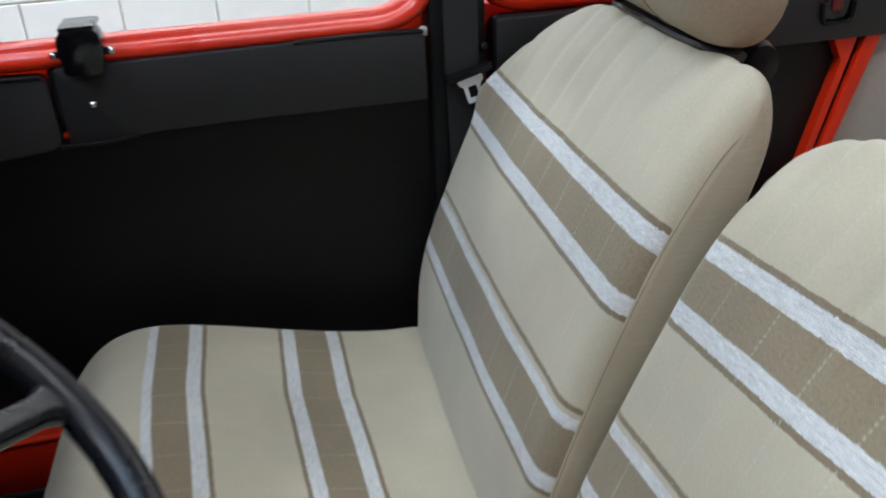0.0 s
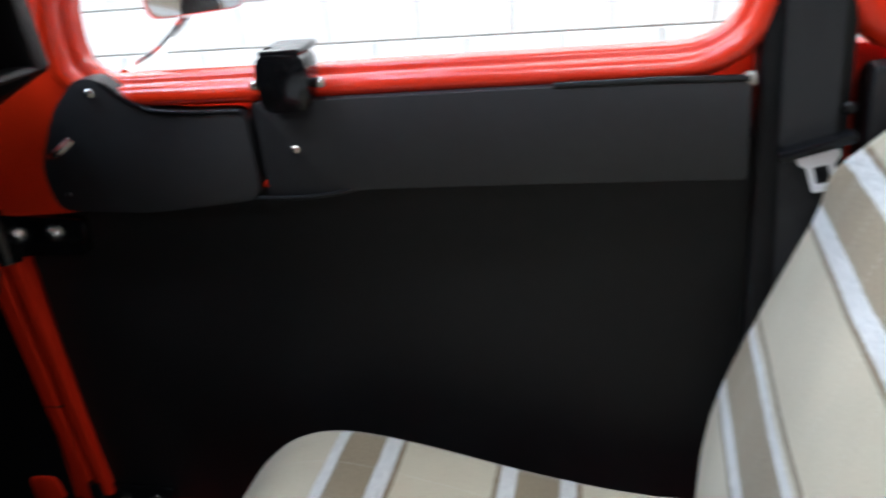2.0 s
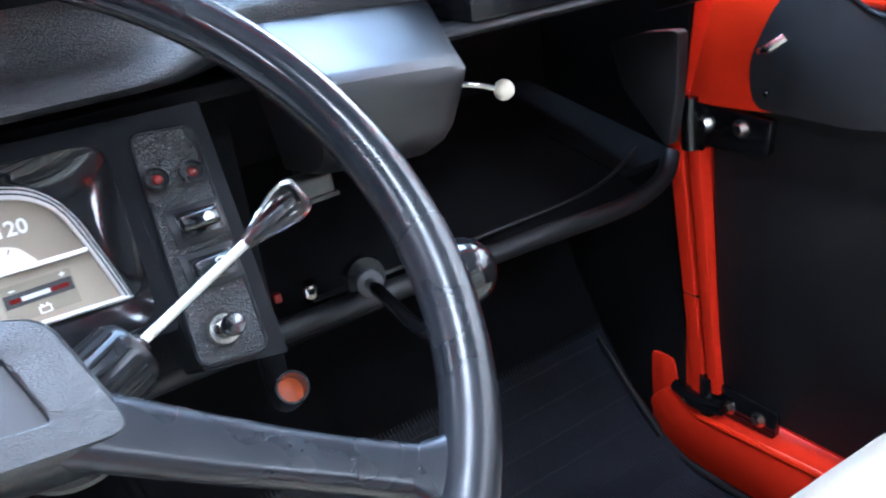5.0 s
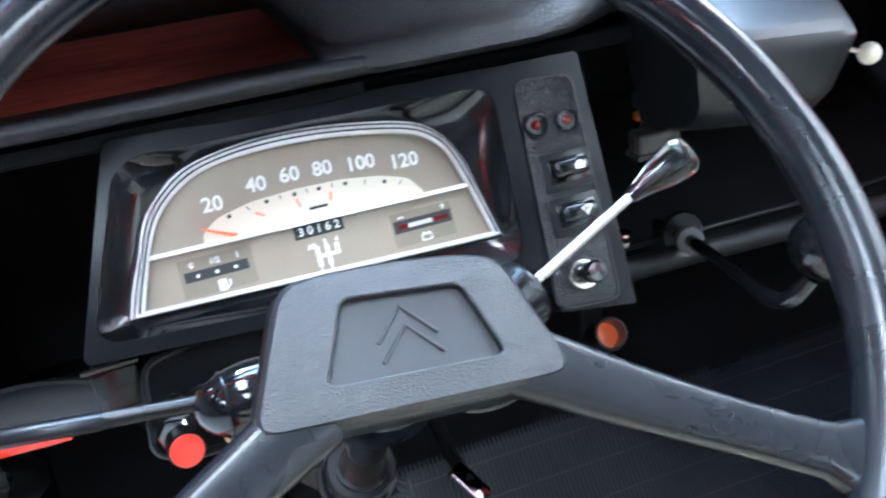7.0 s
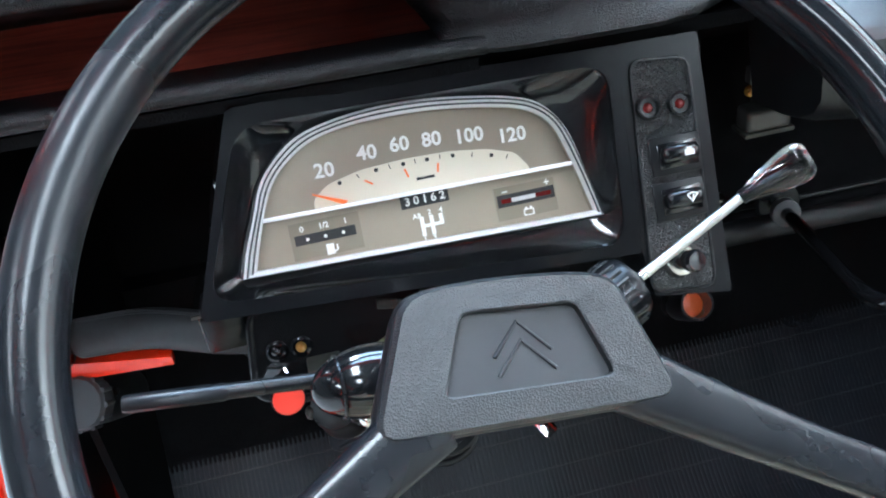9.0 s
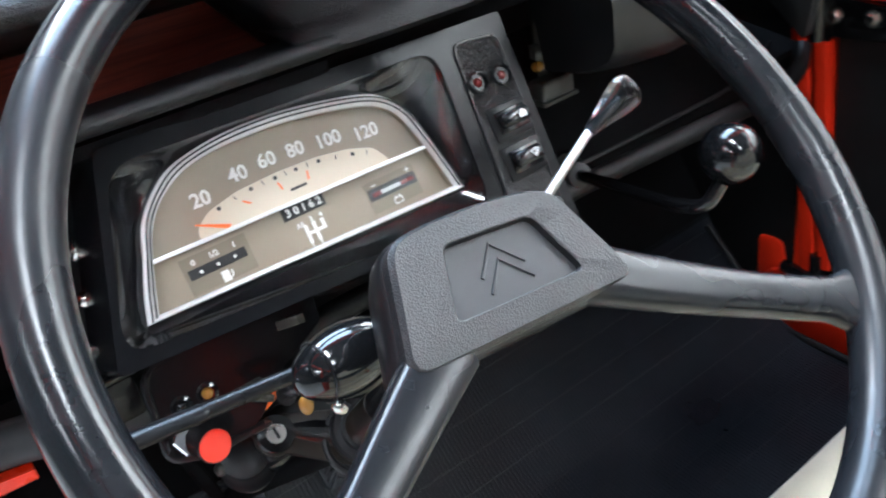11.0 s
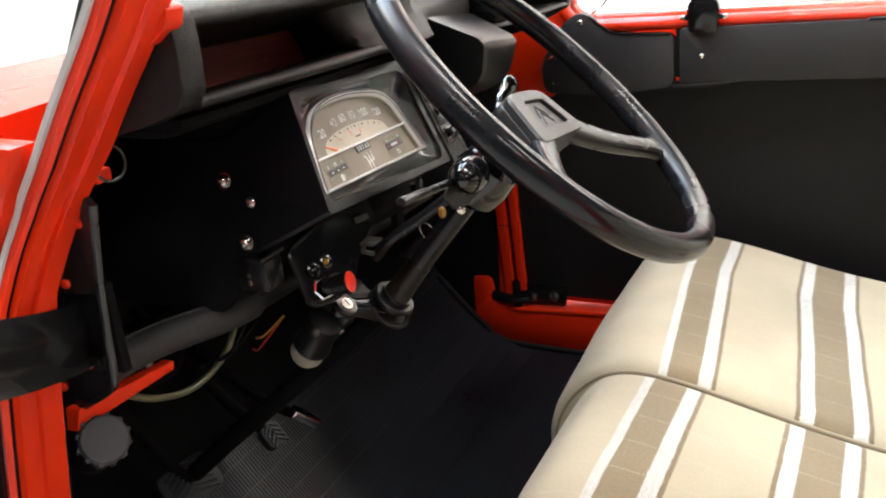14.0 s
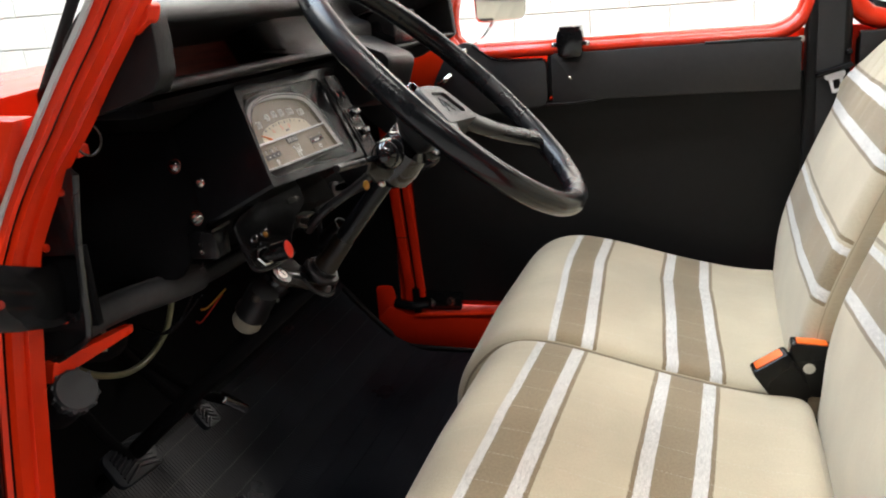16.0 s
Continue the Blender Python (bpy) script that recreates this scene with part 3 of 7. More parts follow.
def car_body():
    # passenger side front post: broad red panel that leans back into the windscreen pillar
    part("windscreen_pillar", side_poly(rounded([(-0.897, 0.934), (-0.765, 0.940), (-0.752, 1.02), (-0.738, 1.07), (-0.742, 1.11), (-0.746, 1.16), (-0.732, 1.22), (-0.645, 1.46), (-0.69, 1.46), (-0.795, 1.158), (-0.846, 1.091)], 0.012, 3), 0.616, 0.668), RED, body)
    part("door_post", loft([[(x + dx, y + dy, z) for x, y in rounded([(-0.013, 0.0), (0.013, 0.0), (0.013, 0.048), (-0.013, 0.048)], 0.006, 3)] for dx, dy, z in ((-0.902, 0.638, 0.45), (-0.903, 0.6365, 0.52), (-0.912, 0.617, 0.80), (-0.917, 0.608, 0.94))]), SHADERED, body, smooth=20)
    # black strip that stands in for shade in the gap before the door
    part("gap_shade", loft([[(x + dx, y + dy, z) for x, y in ((-0.007, 0.0), (0.007, 0.0), (0.007, 0.02), (-0.007, 0.02))] for dx, dy, z in ((-0.886, 0.652, 0.47), (-0.896, 0.630, 0.80), (-0.899, 0.624, 0.90))]), SATINBLACK, body, "black strip for the shaded gap before the door edge")
    part("post_notch", box(-0.9165, -0.8905, 0.6275, 0.632, 0.6475, 0.6495), SATINBLACK, body)
    part("hinge_plate", prism(rounded([(-0.992, 0.372), (-0.990, 0.518), (-0.945, 0.520), (-0.935, 0.47), (-0.90, 0.44), (-0.92, 0.372)], 0.012, 3), "y", 0.634, 0.672, 0.002), SHADERED, body)
    # sill under the passenger door, with its rounded front foot
    sill = rounded([(-0.990, 0.43), (-0.970, 0.372), (-0.92, 0.352), (0.62, 0.352), (0.62, 0.455), (-0.70, 0.455), (-0.90, 0.446), (-0.955, 0.468)], 0.012, 3)
    part("sill", side_poly(sill, 0.625, 0.70, 0.006), SHADERED, body)
    part("sill_lip", tube([(-0.89, 0.626, 0.446), (-0.70, 0.626, 0.456), (0.55, 0.626, 0.456)], 0.005, 8), RED, body)
    # driver side: sill and post in the open doorway
    part("driver_sill", side_poly([(-0.95, 0.30), (0.62, 0.30), (0.62, 0.40), (-0.95, 0.40)], -0.70, -0.60, 0.01), RED, body)


def driver_post():
    """The post of the open doorway: a leaning red channel with a groove and a rubber seal, which spreads towards its foot."""
    line = [(-0.884, 0.30), (-0.879, 0.52), (-0.870, 0.74), (-0.863, 0.88), (-0.853, 1.00), (-0.844, 1.042), (-0.822, 1.10), (-0.785, 1.15), (-0.745, 1.20), (-0.695, 1.26), (-0.600, 1.39), (-0.555, 1.45)]
    line = [tuple(p)[:2] for p in curve_points([(a, b, 0) for a, b in line], 5)]
    # it narrows above the waist, where it turns into the windscreen pillar

    def put(a, b, deep):
        up = min(1.0, max(0.0, (b - 1.0) / 0.1))
        deep = -0.552 + 0.007 * up + (deep + 0.552) * (1 - 0.2 * up)
        return (a, deep - 0.15 * max(0.0, 1.09 - b) - 0.022 * min(1.0, max(0.0, (1.14 - b) / 0.12)) * min(1.0, max(0.0, (deep + 0.63) / 0.06)), b)

    # out: towards the rear; deep: across the car
    main = [(0.014, -0.552), (0.018, -0.556), (0.020, -0.585), (0.016, -0.588), (0.016, -0.600), (0.020, -0.603), (0.021, -0.622), (0.010, -0.624), (0.010, -0.630), (0.015, -0.631), (0.012, -0.636), (-0.003, -0.631), (-0.003, -0.605), (0.004, -0.552)]
    part("front_post", sweep_plane(line, main, False, put), RED, body, smooth=30)
    part("post_lining", sweep_plane(line[:17], [(0.010, -0.5515), (0.010, -0.547), (-0.090, -0.520), (-0.090, -0.600), (-0.008, -0.600)], False, put), VINYL, body, "black lining behind the post")
    part("post_seam", sweep_plane(line, [(0.0135, -0.6235), (0.0135, -0.6305), (0.0105, -0.6305), (0.0105, -0.6235)], False, put), SATINBLACK, body)
    part("windscreen_seal", sweep_plane(line[20:], [(0.004, -0.6345), (0.003, -0.638), (-0.002, -0.638), (-0.003, -0.6325)], False, put), GREYSEAL, body)
    part("door_seal", sweep_plane(line[:21], [(0.010, -0.6365), (0.015, -0.650), (0.012, -0.672), (-0.010, -0.672), (-0.010, -0.6365)], False, put), SATINBLACK, body)


def scuttle_and_wings():
    # bonnet: a crowned sheet from the windscreen forward
    rings = []
    for i in range(15):
        x = -0.845 - 1.15 * i / 14
        z = 1.172 - 0.05 * i / 14 - 0.16 * (i / 14) ** 3
        rings.append([(x, y, z + 0.02 * math.cos(y / 0.62 * 1.3) - 0.004) for y in [-0.62 + 1.24 * k / 16 for k in range(17)]])
    bm = bmesh.new()
    g = [[bm.verts.new(p) for p in r] for r in rings]
    for a, b in zip(g, g[1:]):
        for j in range(16):
            bm.faces.new((a[j], a[j + 1], b[j + 1], b[j]))
    ext = bmesh.ops.extrude_face_region(bm, geom=bm.faces[:])
    for v in [e for e in ext["geom"] if isinstance(e, bmesh.types.BMVert)]:
        v.co.z -= 0.03
    part("bonnet", bm, BONNETRED, body)
    for sgn, nm in ((-1, "front_wing"), (1, "front_wing")):
        rings = []
        for i in range(13):
            t = i / 12
            x = -0.88 - 1.05 * t
            top = 1.06 - 0.10 * t ** 2 - 0.25 * max(0, t - 0.6)
            rings.append([(x, sgn * yy, zz) for yy, zz in ((0.668, top - 0.02), (0.68, top + 0.015), (0.71, top), (0.75, top - 0.06), (0.765, top - 0.20), (0.755, 0.42), (0.672, 0.42))])
        part(nm, loft(rings), BONNETRED, body, smooth=50)
    part("bonnet_gutter", tube(curve_points([(-0.88, -0.665, 1.105), (-1.2, -0.665, 1.09), (-1.6, -0.66, 1.05)], 4), 0.008, 8), SATINBLACK, body)
    part("wing_hinge", join(box(-0.99, -0.94, -0.675, -0.645, 1.085, 1.108, 0.004), tube([(-0.985, -0.66, 1.112), (-0.945, -0.66, 1.112)], 0.008, 10)), RED, body)


def shell():
    """Header, side rails, rear body, floor pan and bulkhead that close the cabin round the seats."""
    part("windscreen_header", prism(rounded([(-0.62, 1.47), (-0.54, 1.47), (-0.52, 1.50), (-0.60, 1.515)], 0.01, 3), "y", -0.64, 0.67, 0.0), RED, body)
    for y0, y1 in ((-0.66, -0.615), (0.625, 0.67)):
        part("roof_rail", prism([(y0, 1.475), (y1, 1.475), (y1, 1.515), (y0, 1.515)], "x", -0.56, 1.35, 0.008), RED, body)
    part("rolled_roof", tube(curve_points([(1.20, -0.62, 1.545), (1.20, -0.3, 1.555), (1.205, 0.0, 1.56), (1.20, 0.3, 1.555), (1.20, 0.62, 1.545)], 4), 0.07, 16), CANVAS, body, "rolled back dark canvas roof")
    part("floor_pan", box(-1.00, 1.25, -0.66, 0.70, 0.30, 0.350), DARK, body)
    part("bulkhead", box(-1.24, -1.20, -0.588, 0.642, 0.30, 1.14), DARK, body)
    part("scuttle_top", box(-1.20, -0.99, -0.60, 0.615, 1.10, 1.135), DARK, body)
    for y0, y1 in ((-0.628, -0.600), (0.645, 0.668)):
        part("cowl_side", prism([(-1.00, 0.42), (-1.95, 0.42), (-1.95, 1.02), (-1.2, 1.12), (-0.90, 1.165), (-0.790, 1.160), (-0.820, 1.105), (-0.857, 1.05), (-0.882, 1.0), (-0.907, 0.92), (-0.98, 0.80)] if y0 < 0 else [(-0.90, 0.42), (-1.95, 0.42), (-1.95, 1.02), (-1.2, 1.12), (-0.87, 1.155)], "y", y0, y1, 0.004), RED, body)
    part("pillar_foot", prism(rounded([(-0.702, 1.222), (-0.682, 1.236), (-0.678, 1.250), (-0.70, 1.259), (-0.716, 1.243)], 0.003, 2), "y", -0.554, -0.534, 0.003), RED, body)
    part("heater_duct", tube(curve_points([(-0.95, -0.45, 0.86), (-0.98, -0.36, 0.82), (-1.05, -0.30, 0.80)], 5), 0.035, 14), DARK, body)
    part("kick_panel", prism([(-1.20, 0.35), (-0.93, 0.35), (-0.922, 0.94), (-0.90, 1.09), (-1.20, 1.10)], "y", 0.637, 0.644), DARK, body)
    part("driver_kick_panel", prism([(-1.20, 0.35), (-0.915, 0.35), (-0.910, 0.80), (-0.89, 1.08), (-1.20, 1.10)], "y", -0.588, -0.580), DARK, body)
    part("rear_panel", box(1.25, 1.30, -0.66, 0.67, 0.30, 1.10), RED, body)
    part("rear_side_panel", prism([(0.73, 0.40), (1.25, 0.40), (1.25, 1.10), (0.76, 1.10), (0.70, 0.98), (0.64, 0.78)], "y", 0.600, 0.66, 0.004), GREYTRIM, body, "grey beige trim card")
    part("driver_rear_side", prism([(0.12, 0.36), (1.25, 0.36), (1.25, 1.10), (0.18, 1.10)], "y", -0.70, -0.66, 0.006), RED, body)
    part("centre_post", prism(rounded([(0.03, 0.40), (0.10, 0.40), (0.10, 1.47), (0.03, 1.47)], 0.01, 3), "y", -0.68, -0.64), RED, body)
    # rear post: two red flanges that slope down and forward
    part("rear_post", prism([(0.565, 0.62), (0.582, 0.62), (0.628, 0.79), (0.680, 1.005), (0.632, 1.005), (0.656, 0.962), (0.613, 0.79)], "y", 0.592, 0.65, 0.002), RED, body)
    part("rear_post", prism([(0.592, 0.62), (0.614, 0.62), (0.661, 0.80), (0.722, 1.005), (0.740, 1.47), (0.700, 1.47), (0.692, 1.005), (0.640, 0.80)], "y", 0.590, 0.65, 0.003), RED, body)
    # black strip in place of the shade in the gap between the flanges
    part("gap_strip", prism([(0.582, 0.62), (0.592, 0.62), (0.640, 0.80), (0.692, 1.005), (0.680, 1.005), (0.628, 0.79)], "y", 0.600, 0.65), SATINBLACK, body)


def windscreen():
    o = thing("windscreen", (-0.80, 0.0, 1.17), "flat clear car windscreen", "windscreen")
    bm = bmesh.new()
    bm.faces.new([bm.verts.new(p) for p in ((-0.842, -0.53, 1.165), (-0.842, 0.60, 1.165), (-0.60, 0.60, 1.49), (-0.60, -0.56, 1.49))])
    part("glass", bm, PANE, o, smooth=0).visible_shadow = False
    part("rubber_seal", tube([(-0.842, -0.53, 1.165), (-0.842, 0.60, 1.165), (-0.60, 0.60, 1.49), (-0.60, -0.56, 1.49)], 0.007, 8, True), SATINBLACK, o, "black rubber seal")


def running_gear():
    """Nose panel and the wheels that the body stands on."""
    part("nose_panel", prism(rounded([(-0.60, 0.40), (0.60, 0.40), (0.60, 0.95), (0.45, 1.0), (-0.45, 1.0), (-0.60, 0.95)], 0.03, 3), "x", -1.97, -1.94, 0.006), RED, body)
    for x in (-1.45, 0.95):
        for y in (-0.62, 0.62):
            s = 1 if y > 0 else -1
            wheel = part("wheel", lathe([(0.02, 0.0), (0.05, 0.012), (0.14, 0.020), (0.185, 0.045), (0.19, 0.06)], (x, y + s * 0.02, 0.29), (0, s, 0), 32), GREYSEAL, body, "pale steel wheel", smooth=40)
            part("tyre", tube([(x + 0.235 * math.cos(a), y + s * 0.03, 0.29 + 0.235 * math.sin(a)) for a in [2 * math.pi * i / 48 for i in range(48)]], 0.055, 14, True), RUBBER, wheel, "black rubber tyre", smooth=60)


windscreen()
running_gear()
car_body()
driver_post()
scuttle_and_wings()
shell()


# ---- passenger door ----
def passenger_door():
    d = thing("passenger_door", (-0.43, 0.64, 0.46), "closed red car door with black vinyl lining and a sliding window", "car door")
    # lining: one soft sheet, a little hollow in the middle
    bm = bmesh.new()
    nx, nz = 28, 20
    grid = []
    for i in range(nx + 1):
        x = -0.866 + 0.860 * i / nx
        row = []
        for k in range(nz + 1):
            z = 0.478 + 0.53 * k / nz
            bow = 0.012 * math.sin(math.pi * i / nx) * math.sin(math.pi * k / nz)
            row.append(bm.verts.new((x, 0.653 - 0.062 * (z - 0.478) + bow + 0.004 * noise.noise((x * 5, z * 5, 0)), z)))
        grid.append(row)
    for i in range(nx):
        for k in range(nz):
            bm.faces.new((grid[i][k], grid[i + 1][k], grid[i + 1][k + 1], grid[i][k + 1]))
    ext = bmesh.ops.extrude_face_region(bm, geom=bm.faces[:])
    for v in [e for e in ext["geom"] if isinstance(e, bmesh.types.BMVert)]:
        v.co.y += 0.012
    part("lining", bm, VINYL, d, "black vinyl lining")
    part("outer_skin", prism(rounded([(-0.905, 0.46), (-0.01, 0.46), (0.0, 1.09), (-0.74, 1.09), (-0.905, 0.98)], 0.02, 3), "y", 0.668, 0.690, 0.004), RED, d)
    part("door_edge", loft([[(x + dx, y + dy, z) for x, y in rounded([(-0.0095, 0.0), (0.0085, 0.001), (0.0085, 0.032), (-0.0095, 0.032)], 0.003, 2)] for dx, dy, z in ((-0.872, 0.637, 0.49), (-0.882, 0.611, 0.875))]), SHADERED, d, smooth=20)
    # window frame: rounded red bead right round the opening
    hole = rounded([(-0.018, 1.102), (-0.018, 1.42), (-0.630, 1.42), (-0.724, 1.17), (-0.722, 1.097)], [0.07, 0.05, 0.05, 0.03, 0.065], 8)
    hole = even(hole, 110)
    put = lambda a, b, deep: (a, deep, b)
    bead = [(0.0, 0.646), (0.0, 0.626), (0.003, 0.621), (0.006, 0.6205), (0.0085, 0.618), (0.0075, 0.609), (0.011, 0.603), (0.017, 0.599), (0.023, 0.599), (0.029, 0.604), (0.032, 0.612), (0.035, 0.646)]
    part("window_frame", sweep_plane(hole, bead, True, put), BONNETRED, d, "glossy red window frame", smooth=50)
    bm = bmesh.new()
    bm.faces.new([bm.verts.new((a, 0.640, b)) for a, b in hole])
    pane = part("window_pane", bm, PANE, d, "clear sliding window glass", smooth=0)
    pane.visible_shadow = False
    # padded black trim rail below the window, in two lengths
    rear = rounded([(-0.512, 0.967), (-0.43, 0.968), (-0.40, 0.973), (-0.25, 0.975), (-0.018, 0.976), (-0.018, 1.073), (-0.20, 1.075), (-0.512, 1.071)], 0.004, 2)
    part("trim_rail", side_poly(rear, 0.588, 0.616, 0.004), TRIM, d)
    part("trim_lip", tube(curve_points([(-0.524, 0.586, 0.966), (-0.47, 0.585, 0.967), (-0.43, 0.587, 0.971), (-0.415, 0.592, 0.974)], 4), 0.0028, 8), SATINBLACK, d)
    front = rounded([(-0.778, 0.952), (-0.66, 0.948), (-0.524, 0.962), (-0.524, 1.062), (-0.60, 1.063), (-0.640, 1.067), (-0.668, 1.084), (-0.690, 1.104), (-0.715, 1.104), (-0.752, 1.07), (-0.785, 1.005)], 0.02, 4)
    part("front_trim", side_poly(front, 0.592, 0.618, 0.005), TRIM, d)
    part("trim_edge", tube(curve_points([(-0.53, 0.592, 1.062), (-0.60, 0.592, 1.063), (-0.638, 0.592, 1.068), (-0.664, 0.592, 1.083), (-0.684, 0.592, 1.099)], 5), 0.0024, 8), SATINBLACK, d)
    part("trim_step", box(-0.523, -0.513, 0.604, 0.618, 0.985, 1.066, 0.001), SATINBLACK, d)
    part("red_peg", box(-0.5225, -0.5145, 0.602, 0.612, 0.972, 0.980, 0.002), RED, d)
    part("trim_edge_strip", tube([(-0.20, 0.590, 1.0755), (-0.10, 0.590, 1.077), (-0.02, 0.590, 1.075)], 0.0035, 8), SATINBLACK, d)
    part("end_clip", box(-0.024, -0.014, 0.588, 0.60, 1.068, 1.080, 0.002), GREYTRIM, d, "small bright metal clip")
    # window catch: grey moulded block that clasps the sill
    catch = part("window_catch", join(
        side_poly(rounded([(-0.494, 1.064), (-0.446, 1.064), (-0.441, 1.104), (-0.445, 1.122), (-0.493, 1.122), (-0.498, 1.104)], 0.010, 4), 0.572, 0.606, 0.005),
        tube([(-0.506, 0.588, 1.090), (-0.434, 0.588, 1.090)], 0.005, 10)), GLOSSBLACK, d, "black moulded window catch")
    part("catch_top", box(-0.492, -0.447, 0.574, 0.630, 1.119, 1.127, 0.003), GLOSSBLACK, catch)
    bolt(d, (-0.434, 0.586, 1.090), (0.5, -1, 0), 0.0055, "screw", STEEL, "dome")
    bolt(d, (-0.506, 0.586, 1.090), (-0.5, -1, 0), 0.005, "screw", STEEL, "dome")
    bolt(d, (-0.473, 0.588, 1.020), (0, -1, 0), 0.005, "screw", STEEL, "dome")
    bolt(d, (-0.700, 0.592, 1.088), (0, -1, 0), 0.006, "screw", STEEL, "dome")
    bolt(d, (-0.760, 0.592, 0.972), (0, -1, 0), 0.004, "screw", SATINBLACK, "dome")
    part("door_catch_rod", tube(curve_points([(-0.765, 0.588, 1.020), (-0.750, 0.578, 1.026), (-0.735, 0.588, 1.038)], 4), 0.005, 8), STEEL, d)
    # hinges
    for z, x0, by in ((0.911, -0.893, 0.615), (0.480, -0.962, 0.646)):
        low = z < 0.6
        h = part("hinge", join(
            side_poly(rounded([(x0, z - 0.030), (-0.773, z - 0.026), (-0.768, z + 0.02), (x0 + 0.005, z + 0.028)], 0.008, 3), by, by + 0.012, 0.003),
            tube([(-0.885, by - 0.006, z - 0.034), (-0.885, by - 0.006, z + 0.034)], 0.011, 12),
            tube(curve_points([(-0.94, by - 0.010, z - 0.006), (-0.895, by - 0.018, z - 0.010), (-0.855, by - 0.008, z - 0.008)], 4), 0.012, 10) if low else tube([(-0.89, by, z - 0.03), (-0.87, by, z - 0.03)], 0.006, 8)), GLOSSBLACK, d, "black painted steel hinge")
        for bx, bz in ((-0.958, 0.494), (-0.850, 0.474), (-0.798, 0.478)) if low else ((-0.864, 0.912), (-0.811, 0.915)):
            bolt(h, (bx, by, bz), (0, -1, 0), 0.008)
    return d


passenger_door()


def rear_door():
    d = thing("rear_door", (0.33, 0.64, 0.46), "closed red rear car door with a black lining", "car door")
    part("lining", side_poly(rounded([(0.085, 0.47), (0.70, 0.47), (0.70, 0.80), (0.69, 1.0), (0.66, 1.075), (0.085, 1.075)], 0.02, 3), 0.612, 0.65, 0.005), VINYL, d)
    hole = even(rounded([(0.60, 1.118), (0.64, 1.42), (0.085, 1.42), (0.085, 1.118)], [0.05, 0.05, 0.05, 0.06], 8), 80)
    put = lambda a, b, deep: (a, deep, b)
    bead = [(0.0, 0.640), (0.0, 0.612), (0.004, 0.604), (0.012, 0.599), (0.024, 0.599), (0.032, 0.604), (0.036, 0.612), (0.040, 0.640)]
    part("window_frame", sweep_plane(hole, bead, True, put), RED, d, smooth=50)
    part("window_rubber", sweep_plane(hole, [(-0.012, 0.648), (-0.012, 0.626), (0.002, 0.620), (0.002, 0.648)], True, put), SATINBLACK, d)
    bm = bmesh.new()
    bm.faces.new([bm.verts.new((a, 0.645, b)) for a, b in hole])
    part("window_pane", bm, PANE, d, "clear window glass", smooth=0).visible_shadow = False
    part("trim_rail", side_poly(rounded([(0.085, 1.000), (0.752, 1.000), (0.752, 1.090), (0.085, 1.082)], 0.004, 2), 0.584, 0.612, 0.004), TRIM, d)
    cup = part("handle_cup", box(0.600, 0.652, 0.5825, 0.592, 1.030, 1.086, 0.003), GLOSSBLACK, d, "recessed black handle cup")
    part("cup_lip", tube(curve_points([(0.598, 0.580, 1.060), (0.601, 0.579, 1.034), (0.612, 0.578, 1.028), (0.640, 0.578, 1.028), (0.651, 0.579, 1.034), (0.654, 0.580, 1.060)], 4), 0.0035, 8), SATINBLACK, cup)
    part("lock_button", box(0.614, 0.632, 0.578, 0.584, 1.046, 1.070, 0.003), LENSRED, d, "dark red lock button")
    part("outer_skin", box(0.05, 0.70, 0.652, 0.68, 0.46, 1.09, 0.004), RED, d)


rear_door()


def belt_post():
    o = thing("belt_post", (0.035, 0.64, 0.40), "black lined centre post between the doors", "door post")
    part("post", prism(rounded([(-0.010, 0.600), (0.072, 0.600), (0.078, 0.66), (-0.010, 0.66)], 0.008, 3), "z", 0.40, 1.475), VINYL, o)
    b = thing("seat_belt", (0.035, 0.59, 0.62), "black seat belt hanging with a bright steel tongue", "seat belt")
    for y in (0.588, 0.580):
        part("webbing", loft([[(0.008 + dx, y + dy, z) for dx, dy in ((0, 0), (0.048, 0), (0.048, 0.0015), (0, 0.0015))] for z in (1.012, 1.25, 1.47)]), WEBBING, b)
    part("webbing", loft([[(0.010 + dx + (1.0 - z) * 0.02, 0.586 + dy, z) for dx, dy in ((0, 0), (0.046, 0), (0.046, 0.0015), (0, 0.0015))] for z in (0.56, 0.8, 1.0)]), WEBBING, b)
    tilt = Matrix.Translation((0.039, 0.570, 1.014)) @ Matrix.Rotation(radians(-16), 4, "Y")
    part("keeper", box(-0.035, 0.035, -0.008, 0.012, -0.0055, 0.0055, 0.004, m=tilt), SATINBLACK, b)
    tongue = plate_with_hole(even(rounded([(-0.0115, -0.038), (0.0115, -0.038), (0.0125, -0.012), (0.019, -0.008), (0.019, 0.0), (-0.019, 0.0), (-0.019, -0.008), (-0.0125, -0.012)], 0.0025, 3), 64), even(rounded([(-0.0065, -0.031), (0.0065, -0.031), (0.0065, -0.013), (-0.0065, -0.013)], 0.0015, 3), 64), -0.0012, 0.0012)
    tongue.transform(Matrix.Translation((0.040, 0.570, 1.008)) @ Matrix.Rotation(radians(-14), 4, "Y") @ Matrix.Rotation(radians(90), 4, "X"))
    part("tongue", tongue, TONGUE, b, "bright chromed steel tongue")
    bolt(b, (0.066, 0.586, 1.045), (0, -1, 0), 0.007, "guide_stud", SATINBLACK, "dome")


belt_post()


